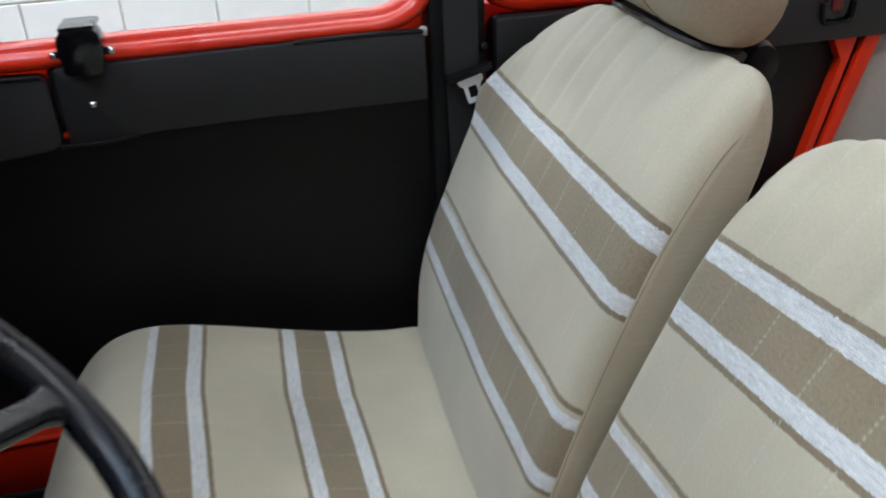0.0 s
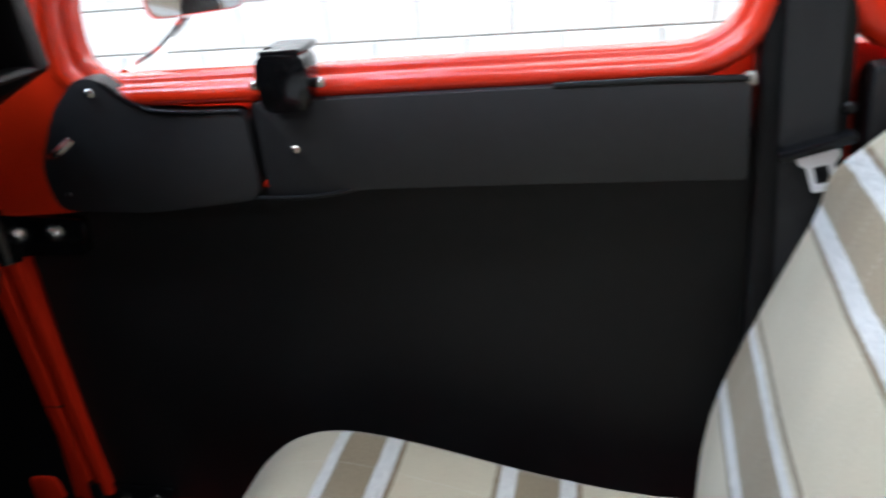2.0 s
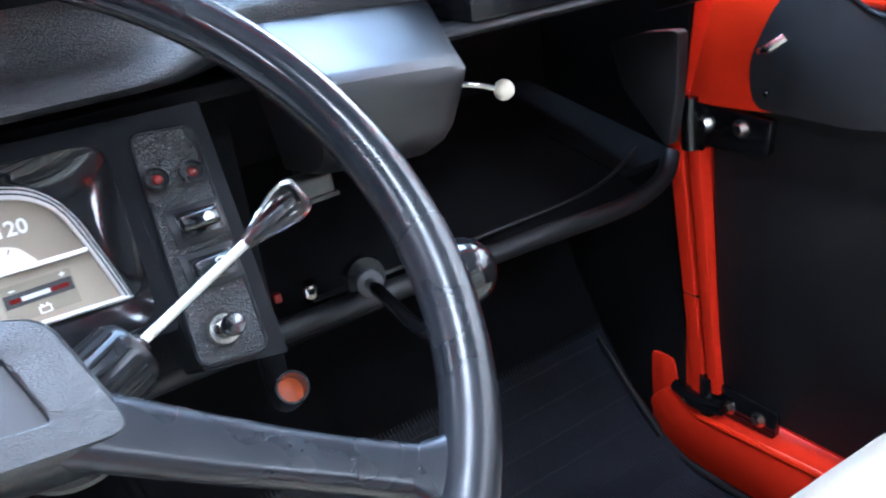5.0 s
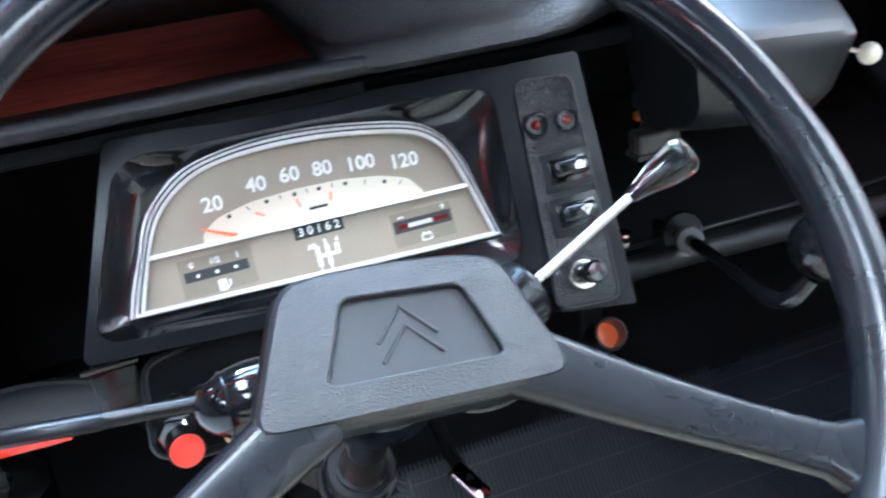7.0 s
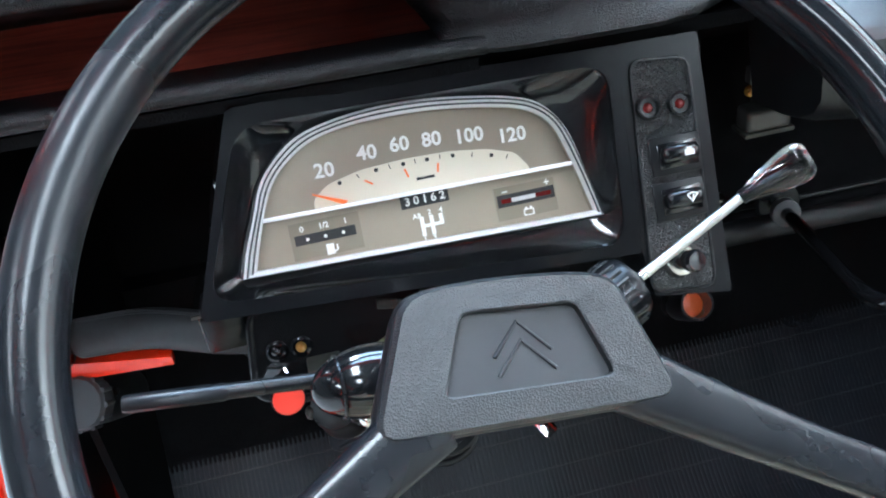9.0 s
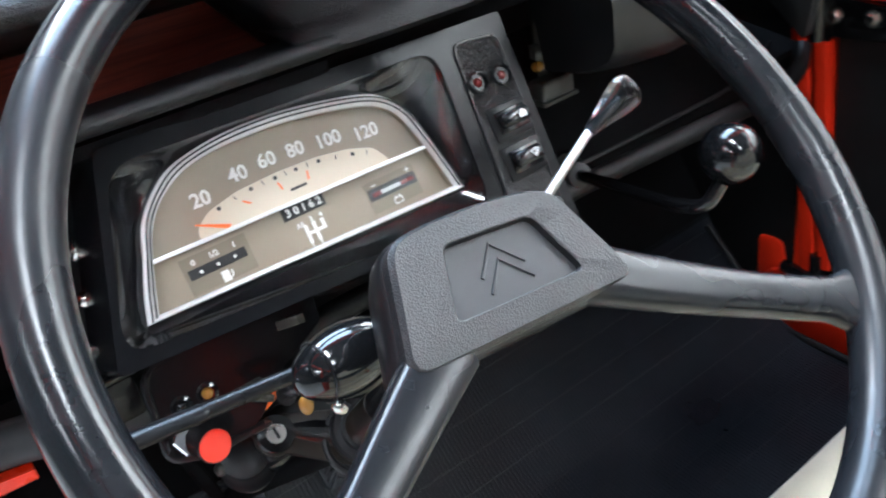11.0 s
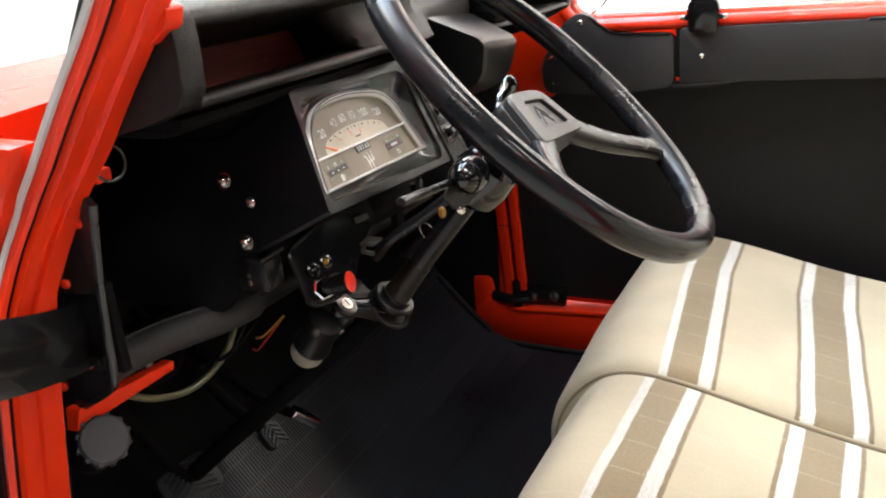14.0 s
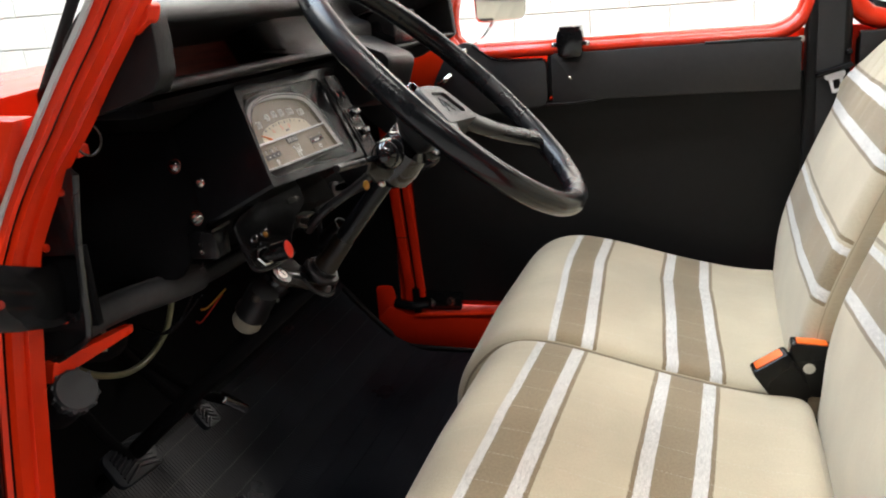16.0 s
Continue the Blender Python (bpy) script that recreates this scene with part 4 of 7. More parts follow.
def wing_mirror():
    o = thing("wing_mirror", (-0.62, 0.74, 1.12), "outside mirror with a bright rim on the passenger door", "mirror")
    shape = rounded([(-0.064, -0.048), (0.064, -0.048), (0.066, 0.055), (-0.066, 0.055)], 0.022, 6)
    ex, face = Vector((0.83, 0.558, 0.0)), Vector((0.558, -0.83, 0.0))
    m = Matrix(((ex.x, 0, face.x, -0.668), (ex.y, 0, face.y, 0.815), (0, 1, 0, 1.180), (0, 0, 0, 1)))
    shell = loft([[(x * g, y * g, z) for x, y in shape] for g, z in ((0.55, -0.045), (0.85, -0.036), (0.98, -0.015), (1.0, 0.002), (0.96, 0.004))])
    shell.transform(m)
    part("shell", shell, CHROME, o, "bright chromed shell", smooth=50)
    glass = flat([(x * 0.95, y * 0.94) for x, y in shape], 0.003, 0.0055)
    glass.transform(m)
    part("glass", glass, MIRROR, o)
    part("arm", tube(curve_points([(-0.70, 0.67, 1.09), (-0.70, 0.76, 1.10), (-0.685, 0.835, 1.14)], 4), 0.007, 8), CHROME, o)


wing_mirror()


# ---- seats ----
CUSHION = [(-0.045, 0.600), (-0.11, 0.608), (-0.17, 0.617), (-0.26, 0.637), (-0.38, 0.668), (-0.455, 0.680), (-0.51, 0.672), (-0.552, 0.645), (-0.588, 0.598), (-0.606, 0.54), (-0.600, 0.48), (-0.575, 0.452), (-0.40, 0.450), (-0.10, 0.452), (-0.035, 0.48), (-0.030, 0.55)]
BACK = [(-0.060, 0.560), (-0.058, 0.62), (-0.052, 0.69), (-0.036, 0.76), (-0.006, 0.84), (0.030, 0.925), (0.068, 1.005), (0.112, 1.075), (0.144, 1.110), (0.164, 1.128), (0.176, 1.130), (0.186, 1.118), (0.190, 1.08), (0.174, 1.03), (0.140, 0.95), (0.104, 0.86), (0.070, 0.76), (0.045, 0.66), (0.022, 0.58), (-0.030, 0.55)]


def arc(profile, n):
    pts = curve_points([(a, 0, b) for a, b in profile], n, True)
    out, s = [], 0.0
    for i, p in enumerate(pts):
        out.append(s)
        s += (pts[(i + 1) % len(pts)] - p).length
    return pts, out + [s]


def arc_at(profile, axis, value, limit):
    pts, s = arc(profile, 8)
    k = 0 if axis == "x" else 2
    for i in range(limit * 8):
        a, b = pts[i][k], pts[i + 1][k]
        if (a - value) * (b - value) <= 0 and a != b:
            return s[i] + (s[i + 1] - s[i]) * (value - a) / (b - a)
    raise ValueError(value)


def band(hi, lo, white):
    """One broad brown band with white borders and thin brown edge lines, from hi to lo along the profile."""
    s = 1 if hi < lo else -1
    line, gap = 0.0060, 0.0004
    return [(hi - s * (line + gap), "l"), (hi - s * gap, "b"), (hi, "w"), (hi + s * white, "t"), (lo - s * white, "w"), (lo, "b"), (lo + s * gap, "l"), (lo + s * (line + gap), "b")]


def ordered(profile, axis, limit, bands):
    out = []
    for hi, lo, white in bands:
        edges = band(hi, lo, white)
        at = [arc_at(profile, axis, v, limit) for v, _ in edges]
        tones = [t for _, t in edges]
        if at[0] > at[-1]:
            at = at[::-1]
            tones = [tones[i - 1] if i else "b" for i in range(len(tones))][::-1]
            tones = tones[:-1] + ["b"]
        out += list(zip(at, tones))
    return sorted(out)


CUSHION_STOPS = ordered(CUSHION, "x", 8, [(-0.1855, -0.268, 0.0165), (-0.3855, -0.4625, 0.0160)])
BACK_STOPS = ordered(BACK, "z", 9, [(0.752, 0.835, 0.0155), (0.942, 1.013, 0.0155)])
DRIVER_CLOTH = striped_cloth("striped_driver_cloth", CUSHION_STOPS, "b", 0.036, -0.003)
CUSHION_CLOTH = striped_cloth("striped_cushion_cloth", CUSHION_STOPS, "b", 0.0, 0.0, 0.073)
BACK_CLOTH = striped_cloth("striped_back_cloth", BACK_STOPS, "b")
DRIVER_BACK_CLOTH = striped_cloth("striped_driver_back_cloth", BACK_STOPS, "b", 0.12, -0.077)


def rounding(corner, d, z, low, high):
    """How far the top sinks at the distance d from the side; corner: (depth, reach)."""
    if not corner or d >= corner[1]:
        return 0.0
    t = min(1, max(0, (z - low) / (high - low)))
    return corner[0] * (1 - d / corner[1]) ** 2.2 * t * t * (3 - 2 * t)


CUSHION_NEAR = [(x if x > -0.47 else x + 0.030 * min(1.0, (-0.47 - x) / 0.12), z) for x, z in CUSHION]


def padded(profile, width, r, corner=None, low=0.93, high=1.14, near_corner=None, puff=0.006, rear=99, plain=0.45, tuck=0.0, across=24, rise=0.0):
    """A stuffed body: the profile drawn across width with rounded ends; U along the profile, V across."""
    pts, s = arc(profile, 5)
    k = len(pts)
    cs = sum(pts, Vector()) / k
    normals = []
    for i in range(k):
        d = (pts[(i + 1) % k] - pts[i - 1]).normalized()
        nrm = Vector((d.z, 0, -d.x))
        if nrm.dot(pts[i] - cs) < 0:
            nrm = -nrm
        normals.append(nrm)
    ends = [(r * (1 - math.cos(math.pi / 2 * j / 5)), r * (1 - math.sin(math.pi / 2 * j / 5))) for j in range(6)]
    slices = ends + [(r + (width - 2 * r) * t / across, 0.0) for t in range(1, across)] + [(width - y, ins) for y, ins in ends[::-1]]
    bm = bmesh.new()
    uvl = bm.loops.layers.uv.new("UVMap")
    rows, slip = [], {}
    for y, ins in slices:
        row = []
        for i in range(k):
            p = pts[i] - normals[i] * ins * max(0.3, min(1.0, 1.0 - 0.35 * (i / 5 - (rear - 3.5))))
            p = p + normals[i] * puff * math.sin(math.pi * y / width) * (1 + 0.5 * noise.noise((p.x * 7, y * 7, p.z * 7)))
            z = p.z
            if tuck:
                # soft hollows where the cover is drawn in over the top
                deep = min(1, max(0, (z - 0.98) / 0.12)) * (0.5 + noise.noise((y * 5, 3.1, z * 3)))
                p = p - normals[i] * tuck * deep * abs(math.cos(math.pi * y * 9 / width)) ** 10
            fall = 0.0
            if rise:
                lift = rise * (1 - y / width) ** 2 * min(1, max(0, (z - 0.97) / 0.14))
                p = Vector((p.x + 0.5 * lift, 0, p.z + lift))
            for c, d in ((corner, width - y), (near_corner, y)):
                drop = rounding(c, d, z, low, high)
                p = Vector((p.x - 0.73 * drop, 0, p.z - drop))
                fall += drop
            row.append(bm.verts.new((p.x, y, p.z)))
            slip[row[-1]] = fall * 1.24 if i < rear * 4 else 0.0
        rows.append(row)
    for j in range(len(rows) - 1):
        for i in range(k):
            i2 = (i + 1) % k
            f = bm.faces.new((rows[j][i], rows[j][i2], rows[j + 1][i2], rows[j + 1][i]))
            ends_here = max(slices[j][1], slices[j + 1][1]) > plain * r
            for lp, (u, v) in zip(f.loops, ((s[i], slices[j][0]), (s[i + 1], slices[j][0]), (s[i + 1], slices[j + 1][0]), (s[i], slices[j + 1][0]))):
                lp[uvl].uv = (1.45, v) if ends_here else (u - slip[lp.vert], v)
    for row, flip in ((rows[0], True), (rows[-1], False)):
        f = bm.faces.new(row[::-1] if flip else row)
        for lp in f.loops:
            lp[uvl].uv = (1.45 + lp.vert.co.x * 0.2, lp.vert.co.z)
    return bm


def shifted(bm, y):
    bm.transform(Matrix.Translation((0, y, 0)))
    return bm


def edge_line(profile, y, inset, a, b, corner=None, d=0.0, low=0.93, high=1.14):
    pts, s = arc(profile, 5)
    k = len(pts)
    cs = sum(pts, Vector()) / k
    out = []
    for i in range(int(a * 5), int(b * 5) + 1):
        t = (pts[(i + 1) % k] - pts[i - 1]).normalized()
        nrm = Vector((t.z, 0, -t.x))
        if nrm.dot(pts[i % k] - cs) < 0:
            nrm = -nrm
        p = pts[i % k] - nrm * inset
        z = p.z
        drop = rounding(corner, d, z, low, high)
        out.append((p.x - 0.73 * drop, y, z - drop))
    return out


def leaned(bm, y0, width, lean):
    """The inner edge leans away from the neighbour towards the top."""
    for v in bm.verts:
        v.co.y += lean * max(0.0, v.co.z - 0.76) * (1 - (v.co.y - y0) / width)
    return bm


def front_seat(y0, width, outer, label, back_shift=0.0, back_width=None, inner=(0.012, 0.05), lean=0.0):
    o = thing("front_seat", (-0.25, y0 + width / 2, 0.352), label, "car seat", "front seats")
    r = 0.026
    bw = back_width or width
    prof = [(x + back_shift, z) for x, z in BACK]
    seat = CUSHION if outer > 0 else CUSHION_NEAR
    far, near = ((0.125, 0.22), inner) if outer > 0 else (inner, (0.125, 0.22))
    cu = part("cushion", shifted(padded(seat, width, r), y0), CUSHION_CLOTH if outer > 0 else DRIVER_CLOTH, o, smooth=60)
    bk = part("backrest", leaned(shifted(padded(prof, bw, r, corner=far, near_corner=near, rear=11, plain=0.8, tuck=0.007, across=96, rise=0.020 if outer > 0 else 0.0), y0), y0, bw, lean), BACK_CLOTH if outer > 0 else DRIVER_BACK_CLOTH, o, smooth=60)
    for y in (y0 + 0.004, y0 + width - 0.004):
        part("piping", tube(edge_line(seat, y, r * 0.55, 0, 11), 0.0028, 6), BEIGEPIPE, cu)
    tall = [(x + 0.012 * min(1, max(0, (z - 0.97) / 0.14)), z + 0.020 * min(1, max(0, (z - 0.97) / 0.14))) for x, z in prof] if outer > 0 else prof
    for y, c, line in ((y0 + 0.002, near, tall), (y0 + bw - 0.002, far, prof)):
        part("piping", tube([(px, py + lean * max(0.0, pz - 0.76) * (1 - (py - y0) / bw), pz) for px, py, pz in edge_line(line, y, r * 0.80, 1, 9.4, c, 0.004)], 0.0014, 6), BEIGEPIPE, bk)
    part("frame", join(tube([(-0.52, y0 + 0.05, 0.44), (-0.05, y0 + 0.05, 0.44)], 0.011, 8), tube([(-0.52, y0 + width - 0.05, 0.44), (-0.05, y0 + width - 0.05, 0.44)], 0.011, 8), tube([(-0.50, y0 + 0.05, 0.44), (-0.50, y0 + width - 0.05, 0.44)], 0.011, 8)), SATINBLACK, o)
    for x in (-0.50, -0.07):
        for y in (y0 + 0.05, y0 + width - 0.05):
            part("leg", tube([(x, y, 0.352), (x, y, 0.44)], 0.010, 8), SATINBLACK, o)
    return o


front_seat(0.018, 0.560, 1, "beige striped cloth front passenger seat with a head restraint", lean=0.09)
front_seat(-0.535, 0.545, -1, "beige striped cloth driver's seat beside the passenger seat", 0.035, 0.550, (0.05, 0.09))


def head_restraint():
    o = thing("head_restraint", (0.205, 0.315, 1.12), "beige cloth head restraint on black plastic mounts", "headrest")
    cross = rounded([(0.122, 1.215), (0.142, 1.174), (0.178, 1.148), (0.218, 1.146), (0.244, 1.18), (0.238, 1.30), (0.195, 1.345), (0.145, 1.325), (0.114, 1.26)], 0.03, 3)
    cx, cy, cz, hw = 0.180, 0.266, 1.242, 0.152
    rings = []
    for i in range(19):
        t = -1 + 2 * i / 18
        k = (1 - abs(t) ** 7) ** 0.35
        rings.append([(cx + (a - cx) * (0.62 + 0.38 * k), cy + hw * t, cz + (b - cz) * (0.62 + 0.38 * k)) for a, b in cross])
    cov = part("cover", loft(rings), BEIGE, o, smooth=60)
    part("seam", tube([(cx + (a - cx) * 0.995, cy - hw * 0.25, cz + (b - cz) * 0.995) for a, b in cross], 0.0018, 6, True), BEIGEPIPE, cov)
    for y in (0.25, 0.42):
        part("mount", join(tube([(0.205, y, 1.125), (0.215, y, 1.19)], 0.010, 10), tube(curve_points([(0.180, y, 1.152), (0.195, y, 1.150), (0.220, y, 1.136), (0.235, y, 1.110)], 4), 0.012, 10)), SATINBLACK, o)
    part("strap", tube(curve_points([(0.186, 0.40, 1.137), (0.174, 0.335, 1.1455), (0.174, 0.22, 1.147), (0.180, 0.16, 1.1475), (0.194, 0.125, 1.146)], 5), 0.008, 10, flat=0.7), SATINBLACK, o, "black rubber mount strap")
    part("knob", lathe([(0.016, 0), (0.022, 0.004), (0.024, 0.014), (0.018, 0.024), (0.0, 0.027)], (0.230, 0.172, 1.124), (0.2, -1, 0.2), 20), SATINBLACK, o, "round black plastic knob")
    part("guide", lathe([(0.006, 0), (0.006, 0.012)], (0.205, 0.455, 1.155), (0, 1, 0.2), 10), STEEL, o)
    part("cross_bar", tube([(0.225, 0.175, 1.130), (0.225, 0.46, 1.130)], 0.011, 10), SATINBLACK, o)


head_restraint()


def rear_bench():
    o = thing("rear_bench", (0.85, 0.0, 0.352), "beige striped cloth rear bench seat", "car seat")
    seat = [(0.98, 0.76), (0.85, 0.772), (0.70, 0.79), (0.60, 0.80), (0.545, 0.79), (0.52, 0.75), (0.52, 0.68), (0.56, 0.64), (0.80, 0.64), (0.98, 0.66)]
    back = [(0.93, 0.74), (0.94, 0.83), (0.98, 0.95), (1.03, 1.06), (1.08, 1.09), (1.12, 1.06), (1.10, 0.95), (1.06, 0.78), (1.02, 0.72)]
    st = ordered(seat, "x", 4, [(0.80, 0.88, 0.02), (0.552, 0.62, 0.018)])
    sb = ordered(back, "z", 4, [(0.80, 0.86, 0.02), (0.95, 1.03, 0.02)])
    part("cushion", shifted(padded(seat, 1.16, 0.03), -0.58), striped_cloth("striped_bench_cloth", st, "b"), o, smooth=60)
    part("backrest", shifted(padded(back, 1.16, 0.03), -0.58), striped_cloth("striped_bench_back_cloth", sb, "b"), o, smooth=60)
    part("base", box(0.56, 1.00, -0.55, 0.55, 0.352, 0.645, 0.01), DARK, o)


rear_bench()


def belt_buckle(at, lean_x, lean_y, turn, label, badge):
    m = Matrix.Translation(at) @ Matrix.Rotation(radians(turn), 4, "Z") @ Matrix.Rotation(radians(lean_y), 4, "Y") @ Matrix.Rotation(radians(lean_x), 4, "X")
    o = thing("belt_buckle", m, label, "seat belt buckle", "belt buckles")
    shape = rounded([(-0.027, -0.045), (0.027, -0.045), (0.030, 0.042), (-0.030, 0.042)], 0.006, 3)
    bm = prism(shape, "y", -0.013, 0.013, 0.003)
    part("case", bm, SATINBLACK, o, own=True)
    part("release", box(-0.022, 0.022, -0.009, 0.009, 0.036, 0.0445, 0.002), ORANGE_CATCH, o, "orange release button", own=True)
    part("stalk", tube([(0, 0, -0.045), (0.004, 0, -0.10), (0.010, 0.0, -0.20)], 0.009, 8), SATINBLACK, o, own=True)
    if badge:
        part("badge", lathe([(0.0085, 0), (0.0085, 0.0008), (0.0062, 0.0008), (0.0062, 0)], (0.0, -0.0135, 0.004), (0, -1, 0), 20), WHITEINK, o, "round white badge", own=True)
        part("badge_bar", box(-0.0022, 0.0022, -0.0145, -0.0133, 0.000, 0.008), WHITEINK, o, own=True)


belt_buckle((-0.078, 0.008, 0.627), 8, -32, 8, "black belt buckle with an orange release leaning between the seats", False)
belt_buckle((-0.042, 0.016, 0.646), 5, 5, 4, "black belt buckle with an orange release and round badge", True)


# ---- dashboard ----
def dashboard():
    d = thing("dashboard", Matrix.Translation((-0.70, -0.50, 1.172)) @ Matrix.Rotation(radians(-1.2), 4, "X"), "black grained plastic dashboard with open shelves and red wood inlay", "dashboard")
    lo = Matrix.Translation((0.70, 0.50, -1.172))

    def add_part(name, bm, mat, label="", smooth=35.0):
        bm.transform(lo)
        return part(name, bm, mat, d, label, smooth, own=True)

    # top pad, from the windscreen to the rounded front edge; over the vent block the edge draws back
    top = rounded([(-0.835, 1.150), (-0.838, 1.172), (-0.800, 1.216), (-0.765, 1.246), (-0.735, 1.254), (-0.710, 1.252), (-0.697, 1.244), (-0.694, 1.232), (-0.715, 1.225), (-0.785, 1.204), (-0.820, 1.150)], 0.008, 3)
    rings = []
    for y, draw in ((-0.530, 0.0), (-0.470, 0.0), (-0.10, 0.0), (-0.075, 0.15), (-0.05, 0.5), (-0.025, 0.85), (0.0, 1.0), (0.125, 1.0), (0.140, 0.9), (0.147, 0.5), (0.152, 0.0), (0.53, 0.0)):
        rings.append([(max(x, -0.785 if y < -0.5 else -1.0) if x < -0.785 else -0.785 + (x + 0.785) * (1 - 0.92 * draw), y, z) for x, z in top])
    add_part("top_pad", loft(rings), LIPPAD)
    # front lip of the shelves
    lip = rounded([(-0.735, 1.163), (-0.706, 1.163), (-0.697, 1.166), (-0.6945, 1.172), (-0.700, 1.1765), (-0.735, 1.174)], 0.003, 3)
    add_part("shelf_lip", prism(lip, "y", -0.515, -0.20, 0.0), LIPPAD)
    thin = rounded([(-0.735, 1.148), (-0.706, 1.148), (-0.701, 1.152), (-0.706, 1.157), (-0.735, 1.157)], 0.003, 3)
    add_part("shelf_lip", prism(thin, "y", 0.14, 0.53, 0.0), VINYL)
    # shelf floors and inlaid back walls
    for y0, y1 in ((-0.515, -0.20), (0.145, 0.52)):
        add_part("shelf_floor", box(-0.825, -0.72, y0, y1, 1.148, 1.156), DARK)
        add_part("inlay", box(-0.795, -0.787, y0, y1, 1.155, 1.212), WOOD, "red brown wood grain inlay")
    # driver side cheek: a flat moulded end whose front edge stands a little proud of the opening
    cheek = rounded([(-0.691, 1.252), (-0.681, 1.240), (-0.679, 1.218), (-0.680, 1.182), (-0.690, 1.168), (-0.735, 1.154), (-0.785, 1.143), (-0.795, 1.160), (-0.785, 1.220), (-0.760, 1.247), (-0.735, 1.256)], 0.006, 3)
    add_part("side_cheek", prism([(x - 0.006, z) for x, z in cheek], "y", -0.545, -0.516, 0.005, 3), LIPPAD)
    add_part("side_cheek", prism([(-0.71, 1.25), (-0.70, 1.15), (-0.78, 1.11), (-0.86, 1.09), (-0.845, 1.16), (-0.80, 1.216), (-0.755, 1.248)], "y", 0.52, 0.545, 0.006), LIPPAD)
    # hollow-fronted hood over the right of the instruments, with its slanting left end; it runs on behind the vent block
    rings = []
    plain = [(-0.80, 1.163), (-0.703, 1.163), (-0.697, 1.165), (-0.6935, 1.169), (-0.697, 1.1755), (-0.708, 1.182), (-0.717, 1.190), (-0.7225, 1.203), (-0.724, 1.218), (-0.721, 1.233), (-0.712, 1.244), (-0.80, 1.250)]
    behind = [(-0.80, 1.155), (-0.737, 1.165), (-0.735, 1.172), (-0.735, 1.180), (-0.7345, 1.190), (-0.736, 1.197), (-0.742, 1.2015), (-0.753, 1.206), (-0.764, 1.213), (-0.772, 1.226), (-0.776, 1.240), (-0.80, 1.250)]
    for y, slant, deep, draw in ((-0.209, 0.84, 0.25, 0), (-0.204, 0.80, 0.6, 0), (-0.196, 0.74, 0.85, 0), (-0.183, 0.62, 0.97, 0), (-0.158, 0.40, 1.0, 0), (-0.125, 0.15, 1.0, 0), (-0.09, 0.0, 1.0, 0), (-0.062, 0.0, 1.0, 0.12), (-0.040, 0.0, 1.0, 0.5), (-0.020, 0.0, 1.0, 0.88), (0.0, 0.0, 1.0, 1.0), (0.075, 0.0, 1.0, 1.0), (0.140, 0.0, 1.0, 1.0)):
        ring = []
        for (x0, z0), (x1, z1) in zip(plain, behind):
            x, z = x0 + (x1 - x0) * draw, z0 + (z1 - z0) * draw
            ring.append((-0.76 + (x + 0.76) * (deep if z > 1.176 else max(deep, 0.9)) if x > -0.79 else x, y - slant * (z - 1.155), z))
        rings.append(ring)
    add_part("hood", loft(rings), LIPPAD, smooth=50)
    # vent block that juts out between the shelves
    rings = []
    for t in (0.0, 0.03, 0.10, 0.5, 0.90, 0.97, 1.0):
        pull = 0.004 * abs(2 * t - 1) ** 6
        front, back = 0.000 + 0.124 * t, -0.003 + 0.150 * t
        skew = -0.010 * t
        sec = [(-0.755, 1.064, back), (-0.715, 1.068, front), (-0.690, 1.076, front), (-0.672, 1.087, front), (-0.662, 1.100, front), (-0.654, 1.132, front), (-0.6535, 1.139, front), (-0.655, 1.146, front), (-0.660, 1.1515, front), (-0.6615, 1.1525, front), (-0.666, 1.1548, front * 0.95 + back * 0.05), (-0.732, 1.180, back), (-0.736, 1.1815, back), (-0.755, 1.186, back)]
        rings.append([(x - pull * (1 if x > -0.73 else 0), y + (0.25 * (1.14 - z) * (0.5 - t) * 2 if z < 1.14 else 0), z + skew * (1 if x > -0.74 else 0.5) + 0.006 - pull * (0.6 if z > 1.14 else -0.6)) for x, z, y in sec])
    add_part("vent_block", loft(rings), PAD, "grained block with a slanting top", 24)
    # blanked radio slot in the passenger shelf
    rad = add_part("radio_blank", box(-0.795, -0.703, 0.165, 0.285, 1.156, 1.214, 0.006), SATINBLACK, "dark grey blanking box")
    bm = box(-0.775, -0.714, 0.170, 0.280, 1.2135, 1.2165, 0.001)
    bm.transform(lo)
    part("top_slot", bm, GREYPLASTIC, rad, own=True)
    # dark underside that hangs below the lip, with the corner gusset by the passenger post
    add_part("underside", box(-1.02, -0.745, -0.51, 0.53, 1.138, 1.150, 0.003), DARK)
    gus = prism(rounded([(-0.957, 1.042), (-0.90, 1.060), (-0.844, 1.067), (-0.848, 0.99), (-0.861, 0.922), (-0.880, 0.938), (-0.934, 0.986)], 0.010, 3), "y", 0.548, 0.566, 0.004)
    add_part("corner_gusset", gus, TRIM)
    add_part("coat_hook", tube(curve_points([(-0.755, -0.435, 1.246), (-0.745, -0.415, 1.256), (-0.74, -0.395, 1.252)], 4), 0.003, 8), SATINBLACK)


dashboard()


